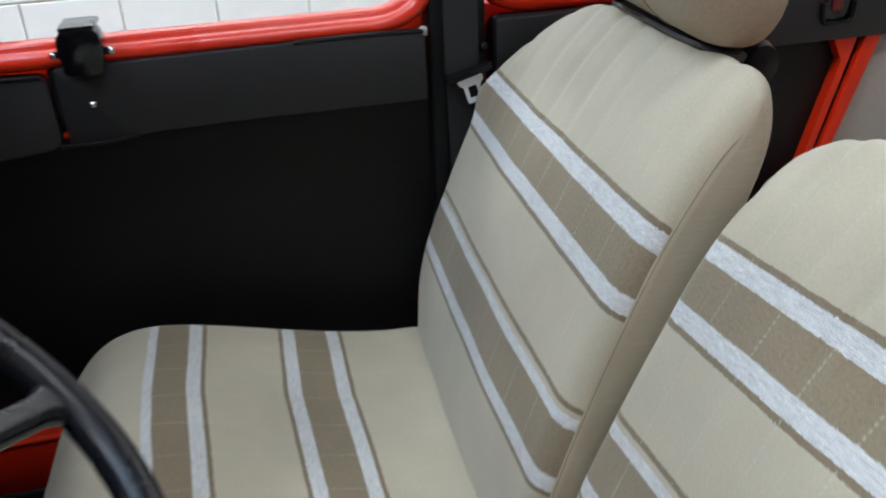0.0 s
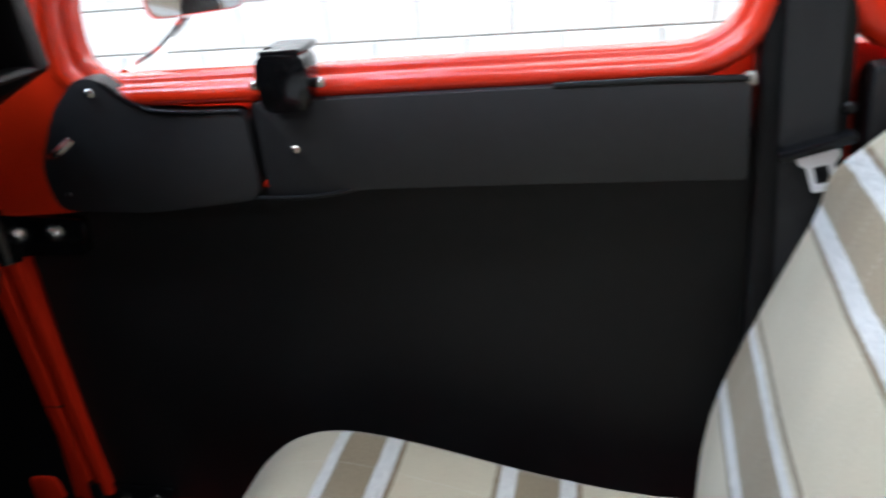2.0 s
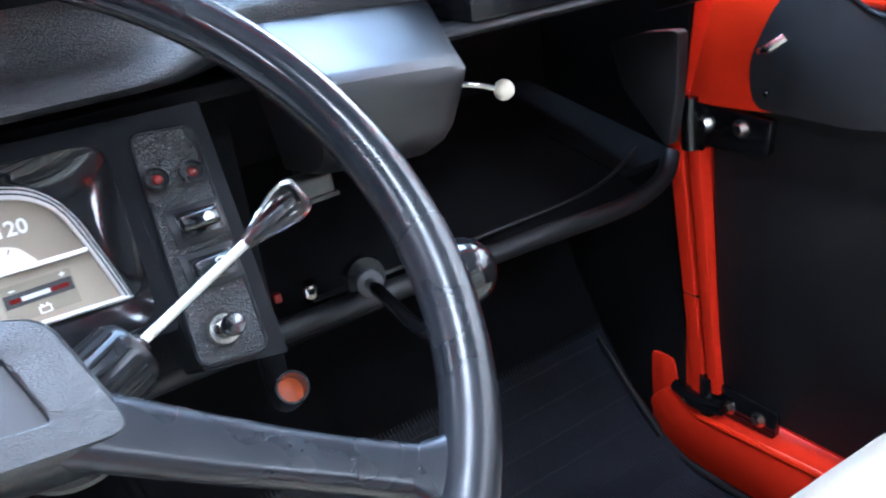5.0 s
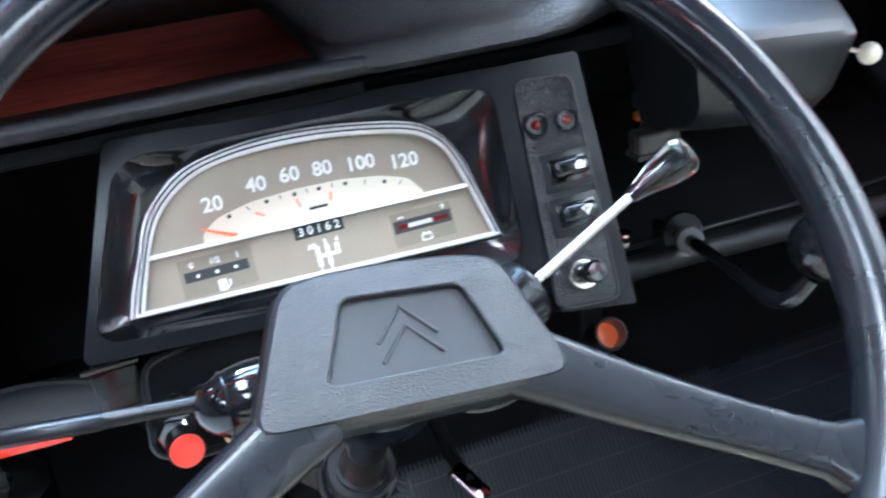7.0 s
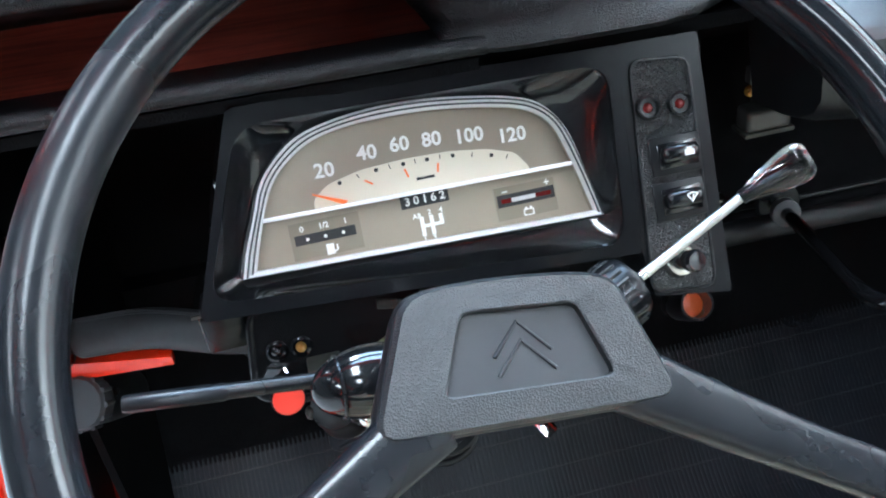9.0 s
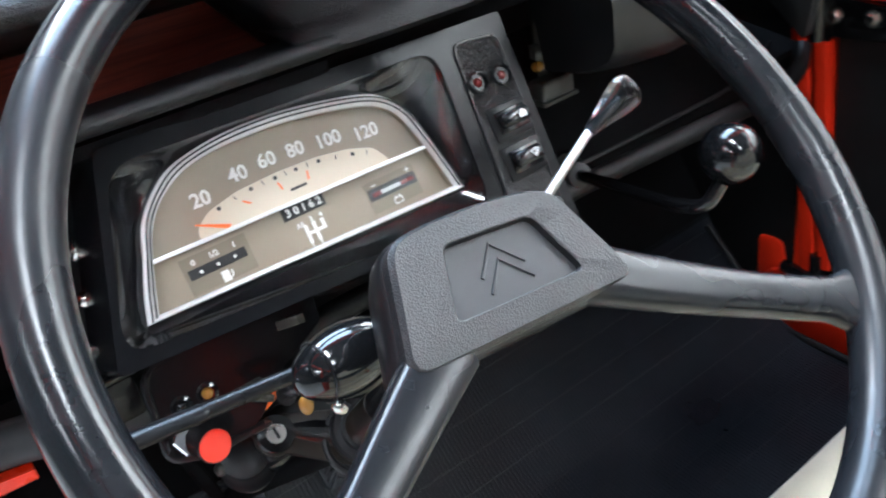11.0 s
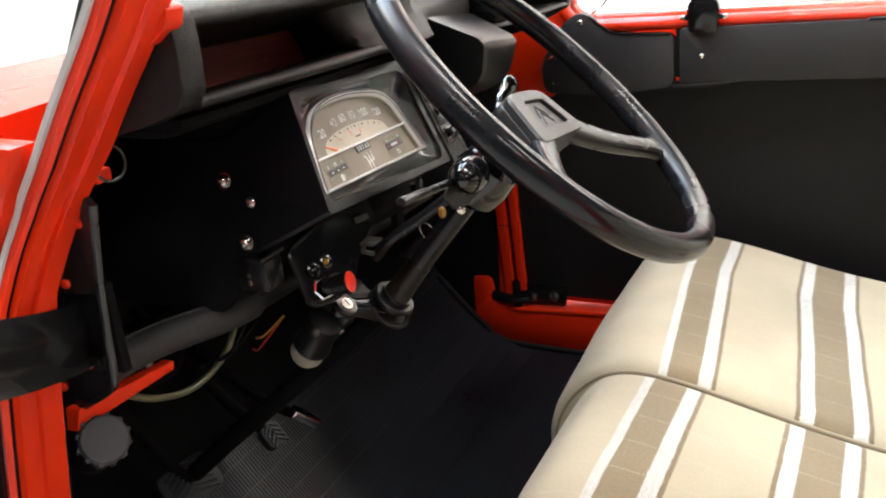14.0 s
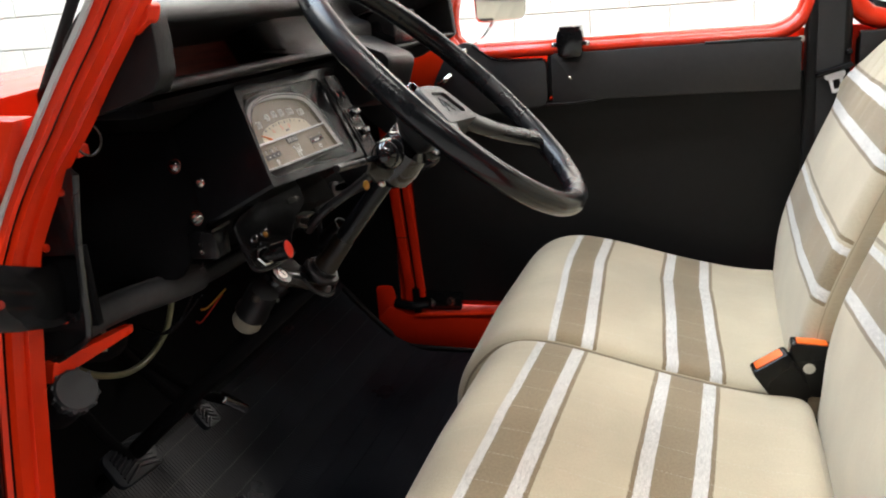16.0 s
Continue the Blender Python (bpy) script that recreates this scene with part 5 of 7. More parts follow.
# ---- instruments ----
def instruments():
    v = Vector((-0.0506, 0.9982, -0.0306)) * 1.0335
    u = Vector((-0.4467, 0.0048, 0.8947)) * 1.0131
    n = Vector((0.8933, 0.0590, 0.4456))
    m = Matrix(((v.x, u.x, n.x, -0.7359), (v.y, u.y, n.y, 0.0141), (v.z, u.z, n.z, 1.1347), (0, 0, 0, 1)))
    o = thing("instrument_panel", m, "black instrument panel with a taupe half-moon speedometer", "instrument panel")

    def put(name, bm, mat, label="", parent=None, smooth=35.0):
        if name == "dial" or parent is not None and parent.name.split(".")[0] in ("dial", "odometer", "fuel_gauge", "battery_gauge") and name not in ("rim", "divider", "dial_wall"):
            bm.transform(Matrix.Translation((0, 0, 0.002)))
        return part(name, bm, mat, parent or o, label, smooth, own=True)

    K = 160
    quad = [(-0.4053, -0.1203), (-0.1220, -0.1400), (-0.1160, -0.0014), (-0.364, 0.0033)]
    outer = even(rounded(quad, [0.004, 0.0004, 0.0004, 0.004], 3), K)
    well = [(-0.3976, -0.1111), (-0.1316, -0.1318), (-0.1241, -0.0124), (-0.3609, -0.0084)]
    wellr = even(rounded(well, 0.018, 5), K)

    def match(out, inn):
        # start both outlines at the corner nearest to the lower left
        def roll(p):
            k = min(range(len(p)), key=lambda i: p[i][0] + p[i][1])
            return p[k:] + p[:k]
        return roll(out), roll(inn)

    a, b = match(outer, wellr)
    put("bezel", plate_with_hole(a, b, -0.10, 0.0, -0.004), BEZEL, "gloss black bezel")
    put("strip_base", flat(rounded([(-0.1218, -0.1398), (-0.1180, -0.1710), (-0.0633, -0.1800), (-0.0585, -0.0024), (-0.1160, -0.0014)], [0.0004, 0.003, 0.003, 0.003, 0.0004], 3), -0.05, 0.0), BEZEL, "black moulded switch base")
    # smoked well that slopes in to the dial
    arch_o = [(-0.3759, -0.1017), (-0.3706, -0.0852), (-0.3617, -0.0643), (-0.3545, -0.0464), (-0.3433, -0.033), (-0.3271, -0.021), (-0.3052, -0.0147), (-0.2765, -0.0113), (-0.2445, -0.0118), (-0.2089, -0.0163), (-0.1839, -0.0216), (-0.17, -0.0278), (-0.1589, -0.0391), (-0.1514, -0.0543), (-0.1463, -0.074), (-0.1419, -0.0918), (-0.1377, -0.1107)]
    arch_i = [(-0.3667, -0.0987), (-0.3614, -0.0829), (-0.3541, -0.0627), (-0.3456, -0.0465), (-0.333, -0.034), (-0.3138, -0.0239), (-0.2848, -0.0192), (-0.2454, -0.0195), (-0.2095, -0.0237), (-0.1825, -0.0295), (-0.1687, -0.0369), (-0.1609, -0.0465), (-0.1556, -0.0612), (-0.1503, -0.079), (-0.1436, -0.1068)]

    def arch(pts):
        smooth = [tuple(p)[:2] for p in curve_points([(x, y, 0) for x, y in pts], 6)]
        line = [Vector(p) for p in smooth]
        run = [0.0]
        for p, q in zip(line, line[1:]):
            run.append(run[-1] + (q - p).length)
        out, k = [], 0
        for t in range(121):
            at = run[-1] * t / 120
            while k < len(run) - 2 and run[k + 1] < at:
                k += 1
            out.append(tuple(line[k].lerp(line[k + 1], (at - run[k]) / max(run[k + 1] - run[k], 1e-9))))
        foot = [tuple(Vector(out[-1]).lerp(Vector(out[0]), t / 40)) for t in range(1, 40)]
        return out + foot

    edge_o, edge_i = arch(arch_o), arch(arch_i)
    fo = even(edge_o[::-1], K)
    c, e = match(wellr, fo)
    bm = bmesh.new()
    w1 = [bm.verts.new((*p, -0.003)) for p in c]
    w2 = [bm.verts.new((p[0] * 0.5 + q[0] * 0.5, p[1] * 0.5 + q[1] * 0.5, -0.013)) for p, q in zip(c, e)]
    w3 = [bm.verts.new((*q, -0.0165)) for q in e]
    for r0, r1 in ((w1, w2), (w2, w3)):
        for i in range(K):
            bm.faces.new((r0[i], r0[(i + 1) % K], r1[(i + 1) % K], r1[i]))
    put("dial_well", bm, GLOSSBLACK, "gloss black dial surround")
    dial = put("dial", flat(edge_o, -0.030, -0.0256), TAUPE, "taupe painted half-moon dial")
    # bright double rim
    rows = []
    for f, z in ((0.0, -0.0168), (0.04, -0.0138), (0.24, -0.0125), (0.29, -0.0138), (0.35, -0.0138), (0.40, -0.0131), (0.60, -0.0141), (0.65, -0.0155), (0.71, -0.0155), (0.76, -0.0148), (0.94, -0.0165), (1.0, -0.0185)):
        rows.append([(p[0] + (q[0] - p[0]) * f, p[1] + (q[1] - p[1]) * f, z) for p, q in zip(edge_o, edge_i)])
    put("rim", loft(rows, False), SILVER, "bright silver grooved rim", dial)
    for f, z in ((0.32, -0.0134), (0.68, -0.0150)):
        put("rim_groove", tube([(p[0] + (q[0] - p[0]) * f, p[1] + (q[1] - p[1]) * f, z) for p, q in zip(edge_o[:121], edge_i[:121])], 0.0006, 6), GREYPLASTIC, "dark groove line", dial)
    put("dial_wall", loft([[(*p, -0.0185) for p in edge_i], [(*p, -0.0240) for p in edge_i]], False), TAUPE, "", dial)
    put("divider", box(-0.1020, 0.1020, -0.0014, 0.0014, -0.0215, -0.0165, 0.0006, m=Matrix.Translation((-0.2546, -0.0703, 0)) @ Matrix.Rotation(radians(-1.04), 4, "Z")), SILVER, "", dial)
    # pale scale band
    band_pts = [(-0.3232, -0.0617), (-0.3125, -0.0538), (-0.2902, -0.0488), (-0.2611, -0.0474), (-0.2316, -0.0482), (-0.206, -0.0518), (-0.1881, -0.0576), (-0.1801, -0.0691), (-0.1814, -0.0725), (-0.3237, -0.0696)]
    put("scale_band", flat(rounded(band_pts, 0.004, 3), -0.0256, -0.0251), CREAM, "cream scale band", dial)
    for txt, x, y in (("20", -0.3129, -0.0449), ("40", -0.2843, -0.0391), ("60", -0.2627, -0.0378), ("80", -0.2415, -0.0386), ("100", -0.2166, -0.0409), ("120", -0.1881, -0.046)):
        bm = letters(txt, 0.0130, (0, 0, 0), bold=0.022)
        bm.transform(Matrix.Translation((x, y, -0.0252)) @ Matrix.Rotation(radians(-2), 4, "Z"))
        put("numeral", bm, WHITEINK, "", dial, 0)
    for x, y in ((-0.305, -0.0545), (-0.2806, -0.051), (-0.2627, -0.0506), (-0.2469, -0.0508), (-0.2297, -0.0516), (-0.2043, -0.0564)):
        put("dot", lathe([(0.0014, 0), (0.0014, 0.0003)], (x, y, -0.0251), (0, 0, 1), 12), BLACKINK, "", dial)
    for x, y, r in ((-0.2928, -0.0524, 25), (-0.2717, -0.0504, 12), (-0.2548, -0.0503, 5), (-0.2383, -0.0508, -8), (-0.2170, -0.0536, -20), (-0.1940, -0.0592, -30)):
        put("tick", box(x - 0.0003, x + 0.0003, y - 0.0016, y + 0.0016, -0.0251, -0.0249, m=Matrix.Translation((x, y, 0)) @ Matrix.Rotation(radians(r), 4, "Z") @ Matrix.Translation((-x, -y, 0))), BLACKINK, "", dial)
    for x, y, r in ((-0.2867, -0.0578, 55), (-0.2617, -0.0568, 15), (-0.2408, -0.0573, -12)):
        put("shift_mark", box(x - 0.0006, x + 0.0006, y - 0.003, y + 0.003, -0.0251, -0.0249, m=Matrix.Translation((x, y, 0)) @ Matrix.Rotation(radians(r), 4, "Z") @ Matrix.Translation((-x, -y, 0))), ORANGE, "", dial)
    put("maker_bar", box(-0.2560, -0.2440, -0.0630, -0.0612, -0.0251, -0.0249), BLACKINK, "", dial)
    needle = flat([(-0.3237, -0.0586), (-0.3231, -0.0579), (-0.3024, -0.0664), (-0.3042, -0.0688)], -0.0240, -0.0232)
    put("needle", needle, ORANGE, "orange pointer", dial)
    # odometer
    od = put("odometer", box(-0.2695, -0.2375, -0.0800, -0.0710, -0.0254, -0.0248), BLACKINK, "black odometer window", dial)
    for i, ch in enumerate("30162"):
        put("digit", letters(ch, 0.0075, (-0.2650 + 0.0058 * i, -0.0757, -0.0246)), WHITEINK, "", od, 0)
    # fuel gauge
    fg = put("fuel_gauge", box(-0.3425, -0.2975, -0.0985, -0.0745, -0.0256, -0.0252, 0.0), surface("gauge_inset_taupe", (0.20, 0.17, 0.12), 0.5), "sunken fuel gauge", dial)
    put("window", box(-0.3400, -0.3010, -0.0890, -0.0825, -0.0252, -0.0246), BLACKINK, "", fg)
    for i in range(3):
        put("dot", lathe([(0.0011, 0), (0.0011, 0.0003)], (-0.332 + 0.0115 * i, -0.0860, -0.0246), (0, 0, 1), 10), WHITEINK, "", fg)
    for txt, x in (("0", -0.3345), ("1/2", -0.3205), ("1", -0.3065)):
        put("figure", letters(txt, 0.0052, (x, -0.0790, -0.0250)), WHITEINK, "", fg, 0)
    put("pump_sign", join(box(-0.3215, -0.3165, -0.0985, -0.0915, -0.0252, -0.0247), tube([(-0.3165, -0.097, -0.0249), (-0.3145, -0.096, -0.0249), (-0.3145, -0.0925, -0.0249)], 0.0005, 6)), WHITEINK, "", dial)
    # battery gauge
    bg = put("battery_gauge", box(-0.2075, -0.1655, -0.1015, -0.0790, -0.0256, -0.0252), surface("gauge_inset_taupe_right", (0.20, 0.17, 0.12), 0.5), "sunken battery gauge", dial)
    put("window", box(-0.2062, -0.1665, -0.0925, -0.0842, -0.0252, -0.0247), BLACKINK, "", bg)
    for x0, x1, mat in ((-0.2035, -0.1965, LENSRED), (-0.1965, -0.1800, GREYSEAL), (-0.1800, -0.1690, LENSRED)):
        put("zone", box(x0, x1, -0.0900, -0.0872, -0.0247, -0.0244), mat, "", bg)
    put("minus", box(-0.2020, -0.1985, -0.0827, -0.0820, -0.0252, -0.0248), WHITEINK, "", bg)
    put("plus", join(box(-0.1725, -0.1690, -0.0817, -0.0810, -0.0252, -0.0248), box(-0.1711, -0.1704, -0.0831, -0.0796, -0.0252, -0.0248)), WHITEINK, "", bg)
    put("battery_sign", join(box(-0.1895, -0.1825, -0.1010, -0.1003, -0.0252, -0.0248), box(-0.1895, -0.1888, -0.1010, -0.0968, -0.0252, -0.0248), box(-0.1832, -0.1825, -0.1010, -0.0968, -0.0252, -0.0248), box(-0.1895, -0.1825, -0.0972, -0.0965, -0.0252, -0.0248), box(-0.1882, -0.1868, -0.0965, -0.0952, -0.0252, -0.0248), box(-0.1850, -0.1836, -0.0965, -0.0952, -0.0252, -0.0248)), WHITEINK, "", dial)
    # shift pattern
    gp = [box(-0.2590, -0.2440, -0.0944, -0.0922, -0.0252, -0.0248)]
    for x, lo_, hi_ in ((-0.2579, -0.1000, -0.0870), (-0.2515, -0.1000, -0.0870), (-0.2451, -0.0944, -0.0870)):
        gp.append(box(x - 0.0013, x + 0.0013, lo_, hi_, -0.0252, -0.0248))
    put("shift_pattern", join(*gp), WHITEINK, "white gear pattern", dial)
    for txt, x, y in (("AR", -0.2605, -0.0862), ("2", -0.2520, -0.0848), ("4", -0.2445, -0.0848), ("1", -0.2580, -0.1022), ("3", -0.2515, -0.1022)):
        put("figure", letters(txt, 0.0046, (x, y, -0.0250)), WHITEINK, "", dial, 0)
    # curved clear cover
    bm = bmesh.new()
    bm.faces.new([bm.verts.new((*p, -0.0035)) for p in wellr])
    lens = put("clear_cover", bm, LENS, "clear acrylic cover", smooth=0)
    lens.visible_shadow = False
    # side switch strip with leather grain
    strip = [(-0.1195, -0.1683), (-0.0746, -0.1728), (-0.0688, -0.0174), (-0.109, -0.0139)]
    so = even(rounded(strip, 0.008, 4), 80)
    st = put("switch_strip", flat(so, -0.0005, 0.0012), STRIP, "black leather grain switch strip")
    put("strip_edge", tube([(*p, 0.0010) for p in so], 0.0012, 6, True), SATINBLACK, "", st)
    for x, y in ((-0.1022, -0.046), (-0.0797, -0.0472)):
        cup = put("lamp_cup", lathe([(0.0082, 0), (0.0082, 0.003), (0.0068, 0.0036), (0.0064, 0.0012), (0.001, 0.0010)], (x, y, 0.0012), (0, 0, 1), 24), SATINBLACK, "", st)
        put("warning_lens", ball((x, y, 0.0018), 0.0036, 16, (1, 1, 0.8)), LENSRED, "dark red warning lens", cup)
    for x, y, sgn in ((-0.0885, -0.0791, 0), (-0.0907, -0.1093, 1)):
        put("switch_plate", box(x - 0.018, x + 0.018, y - 0.0135, y + 0.0125, 0.001, 0.0030, 0.001), SATINBLACK, "", st)
        put("switch_frame", box(x - 0.013, x + 0.015, y - 0.0090, y + 0.0080, 0.003, 0.0042, 0.0006), GLOSSBLACK, "", st)
        put("rocker", box(x - 0.0125, x + 0.0135, y - 0.0055, y + 0.0060, 0.004, 0.0120, 0.0035, 3), GLOSSBLACK, "gloss black rocker", st)
        if sgn == 0:
            sign = join(box(x + 0.002, x + 0.0085, y - 0.0022, y + 0.0016, 0.012, 0.0123), box(x + 0.0035, x + 0.0070, y + 0.0014, y + 0.0032, 0.012, 0.0123))
        else:
            sign = join(tube([(x + 0.001 + 0.0012 * i, y + 0.0022 + 0.0012 * math.sin(math.pi * i / 6), 0.0122) for i in range(7)], 0.0004, 5), tube([(x + 0.004, y - 0.0030, 0.0122), (x + 0.0055, y + 0.0025, 0.0122)], 0.0004, 5), tube([(x + 0.001, y + 0.0022, 0.0122), (x + 0.0040, y - 0.0022, 0.0122), (x + 0.0082, y + 0.0022, 0.0122)], 0.0004, 5))
        put("sign", sign, WHITEINK, "", st)
    put("pull_knob", lathe([(0.0078, 0), (0.0078, 0.006), (0.0060, 0.007), (0.0050, 0.012), (0.0072, 0.014), (0.0076, 0.021), (0.0062, 0.0232), (0.0, 0.0236)], (-0.0985, -0.1499, 0.0012), (0.1, 0.03, 1), 24), GLOSSBLACK, "", st)
    put("knob_collar", lathe([(0.0112, 0), (0.0116, 0.003), (0.0098, 0.0070), (0.0082, 0.0070)], (-0.0985, -0.1499, 0.0012), (0, 0, 1), 24), STEEL, "bright collar", st)
    # housing behind, with the three bright nuts on its side
    hs = loft([[(-0.400, -0.116, -0.10), (-0.072, -0.172, -0.10), (-0.066, -0.006, -0.10), (-0.358, 0.004, -0.10)], [(-0.385, -0.13, -0.22), (-0.09, -0.17, -0.22), (-0.09, -0.02, -0.22), (-0.36, -0.01, -0.22)]])
    put("housing", hs, DARK)


instruments()


def side_bracket():
    def leaning(poly):
        bm = prism(poly, "y", -0.388, -0.380, 0.001)
        for v in bm.verts:
            v.co.y += 0.35 * (v.co.z - 1.042)
        return bm

    o = thing("bracket_plate", (-0.80, -0.40, 0.95), "black steel bracket plate with three bright nuts under the dashboard", "bracket")
    part("plate", leaning(rounded([(-0.745, 1.012), (-0.745, 1.10), (-1.02, 1.10), (-1.02, 0.93), (-0.79, 0.93)], 0.01, 3)), DARK, o)
    for p in ((-0.801, -0.3815, 1.060), (-0.763, -0.3885, 1.041), (-0.769, -0.4025, 1.001)):
        nut = part("nut", lathe([(0.0074, 0), (0.0074, 0.0030), (0.0066, 0.0042), (0.0062, 0.0044), (0.0056, 0.0068), (0.0036, 0.0090), (0.0012, 0.0098)], p, (0.2, -1, 0.3), 12), STEEL, o, "bright domed nut", smooth=25)
        part("washer", lathe([(0.0092, 0), (0.0092, 0.0012), (0.0070, 0.0013)], p, (0, -1, 0.33), 18), STEEL, nut)
    # small relay with a slotted cap
    r = part("relay", box(-0.775, -0.738, -0.420, -0.388, 0.955, 0.988, 0.003), SATINBLACK, o)
    part("clip", box(-0.738, -0.7355, -0.424, -0.386, 0.990, 0.993, 0.0006), BRACKETSTEEL, r)
    for z in (0.965, 0.974):
        part("terminal", lathe([(0.0026, 0), (0.003, 0.003)], (-0.757, -0.420, z), (0, -1, 0), 10), STEEL, r)


side_bracket()


# ---- steering ----
HUB_AT = Vector((-0.4952, -0.2312, 1.1188))
HUB_N = Vector((0.6845, 0.0975, 0.7254)).normalized()
HUB_V = (Vector((0, 1, 0)) - HUB_N * HUB_N.y).normalized()
HUB_U = HUB_N.cross(HUB_V)
WHEEL = Matrix(((HUB_V.x, HUB_U.x, HUB_N.x, HUB_AT.x), (HUB_V.y, HUB_U.y, HUB_N.y, HUB_AT.y), (HUB_V.z, HUB_U.z, HUB_N.z, HUB_AT.z), (0, 0, 0, 1)))


def steering_wheel():
    o = thing("steering_wheel", WHEEL, "dark grey two-spoke steering wheel with a grained hub pad", "steering wheel")

    # the hub pad sits lower and deeper than the middle of the rim
    seat = Matrix.Translation((-0.0174, -0.0132, 0.0066)) @ Matrix.Diagonal((1.02, 1.02, 1.0, 1.0))

    def put(name, bm, mat, label="", parent=None, smooth=45.0):
        if name not in ("rim", "spoke"):
            bm.transform(seat)
        return part(name, bm, mat, parent or o, label, smooth, own=True)

    R, r = 0.2093, 0.0138
    ring = [(R * math.cos(2 * math.pi * i / 120), R * math.sin(2 * math.pi * i / 120), 0) for i in range(120)]
    put("rim", tube(ring, r, 20, True, 1.08, (0, 0, 1)), RIM, "worn dark grey rim", smooth=60)
    for sgn in (1, -1):
        a = radians(-37.5 if sgn > 0 else -28.5)
        tip = Vector((sgn * R * math.cos(a), R * math.sin(a), 0))
        root = Vector((sgn * 0.045 - 0.0134, -0.0325, -0.0234))
        rings = []
        for i in range(15):
            t = i / 14
            c = root.lerp(tip, t) + Vector((0, 0, -0.006 * math.sin(math.pi * t)))
            along = (tip - root).normalized()
            side = Vector((0, 0, 1)).cross(along).normalized()
            w = 0.0165 - 0.0045 * min(1, t * 1.6) + 0.020 * max(0, (t - 0.84) / 0.16) ** 2
            th = 0.0105 - 0.002 * t
            up = along.cross(side)
            rings.append([c + side * w * math.copysign(abs(math.cos(q)) ** 0.6, math.cos(q)) + up * th * math.copysign(abs(math.sin(q)) ** 0.7, math.sin(q)) for q in [2 * math.pi * j / 20 for j in range(20)]])
        put("spoke", loft(rings), RIM, "dark grey moulded spoke", smooth=60)
    # hub body and pad
    pad = [(-0.0735, -0.0265), (0.0650, -0.0365), (0.0490, 0.0235), (0.030, 0.0290), (0.0, 0.0330), (-0.030, 0.0345), (-0.0485, 0.0325)]
    pad = [(x + 0.006, y + 0.0015) for x, y in pad]
    po = even(rounded(pad, [0.010, 0.010, 0.012, 0.01, 0.01, 0.01, 0.012], 4), 96)
    cen = Vector((0.003, -0.0015))

    def ring_of(g, z, dy=0.0):
        return [(cen.x + (p[0] - cen.x) * g, cen.y + (p[1] - cen.y) * g + dy, z) for p in po]

    put("hub", loft([ring_of(0.62, -0.080), ring_of(0.92, -0.066), ring_of(1.02, -0.045), ring_of(1.03, -0.0305), ring_of(1.0, -0.0285)]), SATINBLACK, "black hub body")
    inner = even(rounded([(-0.0335, -0.0125), (0.0425, -0.0190), (0.0330, 0.0160), (-0.0185, 0.0215)], 0.004, 3), 96)

    def roll(p):
        k = min(range(len(p)), key=lambda i: p[i][0] + p[i][1])
        return p[k:] + p[:k]

    pr, ir = roll([(p[0], p[1]) for p in po]), roll(inner)
    bm = bmesh.new()
    levels = [[(x * 1.0, y, -0.0285) for x, y in pr], [(cen.x + (x - cen.x) * 0.995, cen.y + (y - cen.y) * 0.995, -0.0215) for x, y in pr], [(cen.x + (x - cen.x) * 0.955, cen.y + (y - cen.y) * 0.94, -0.0185) for x, y in pr], [(x * 1.03, y * 1.04, -0.0178) for x, y in ir], [(x, y, -0.0184) for x, y in ir], [(x * 0.985, y * 0.98, -0.0222) for x, y in ir]]
    V = [[bm.verts.new(p) for p in lv] for lv in levels]
    for a, b in zip(V, V[1:]):
        for i in range(96):
            bm.faces.new((a[i], a[(i + 1) % 96], b[(i + 1) % 96], b[i]))
    bm.faces.new(V[0][::-1])
    pd = put("hub_pad", bm, HUB, "grained black hub pad", smooth=30)
    put("pad_inset", flat([(x * 0.99, y * 0.985) for x, y in ir], -0.0240, -0.0221), HUBFLAT, "smooth grey inset", pd)
    # two plain raised chevrons
    for dy in (0.0, -0.0085):
        pts = [(-0.0080, 0.0 + dy), (0.0055, 0.0135 + dy), (0.0180, -0.0015 + dy)]
        put("chevron", tube([(x, y, -0.0218) for x, y in pts], 0.0009, 6), HUBFLAT, "raised plain chevron", pd, 20)


steering_wheel()


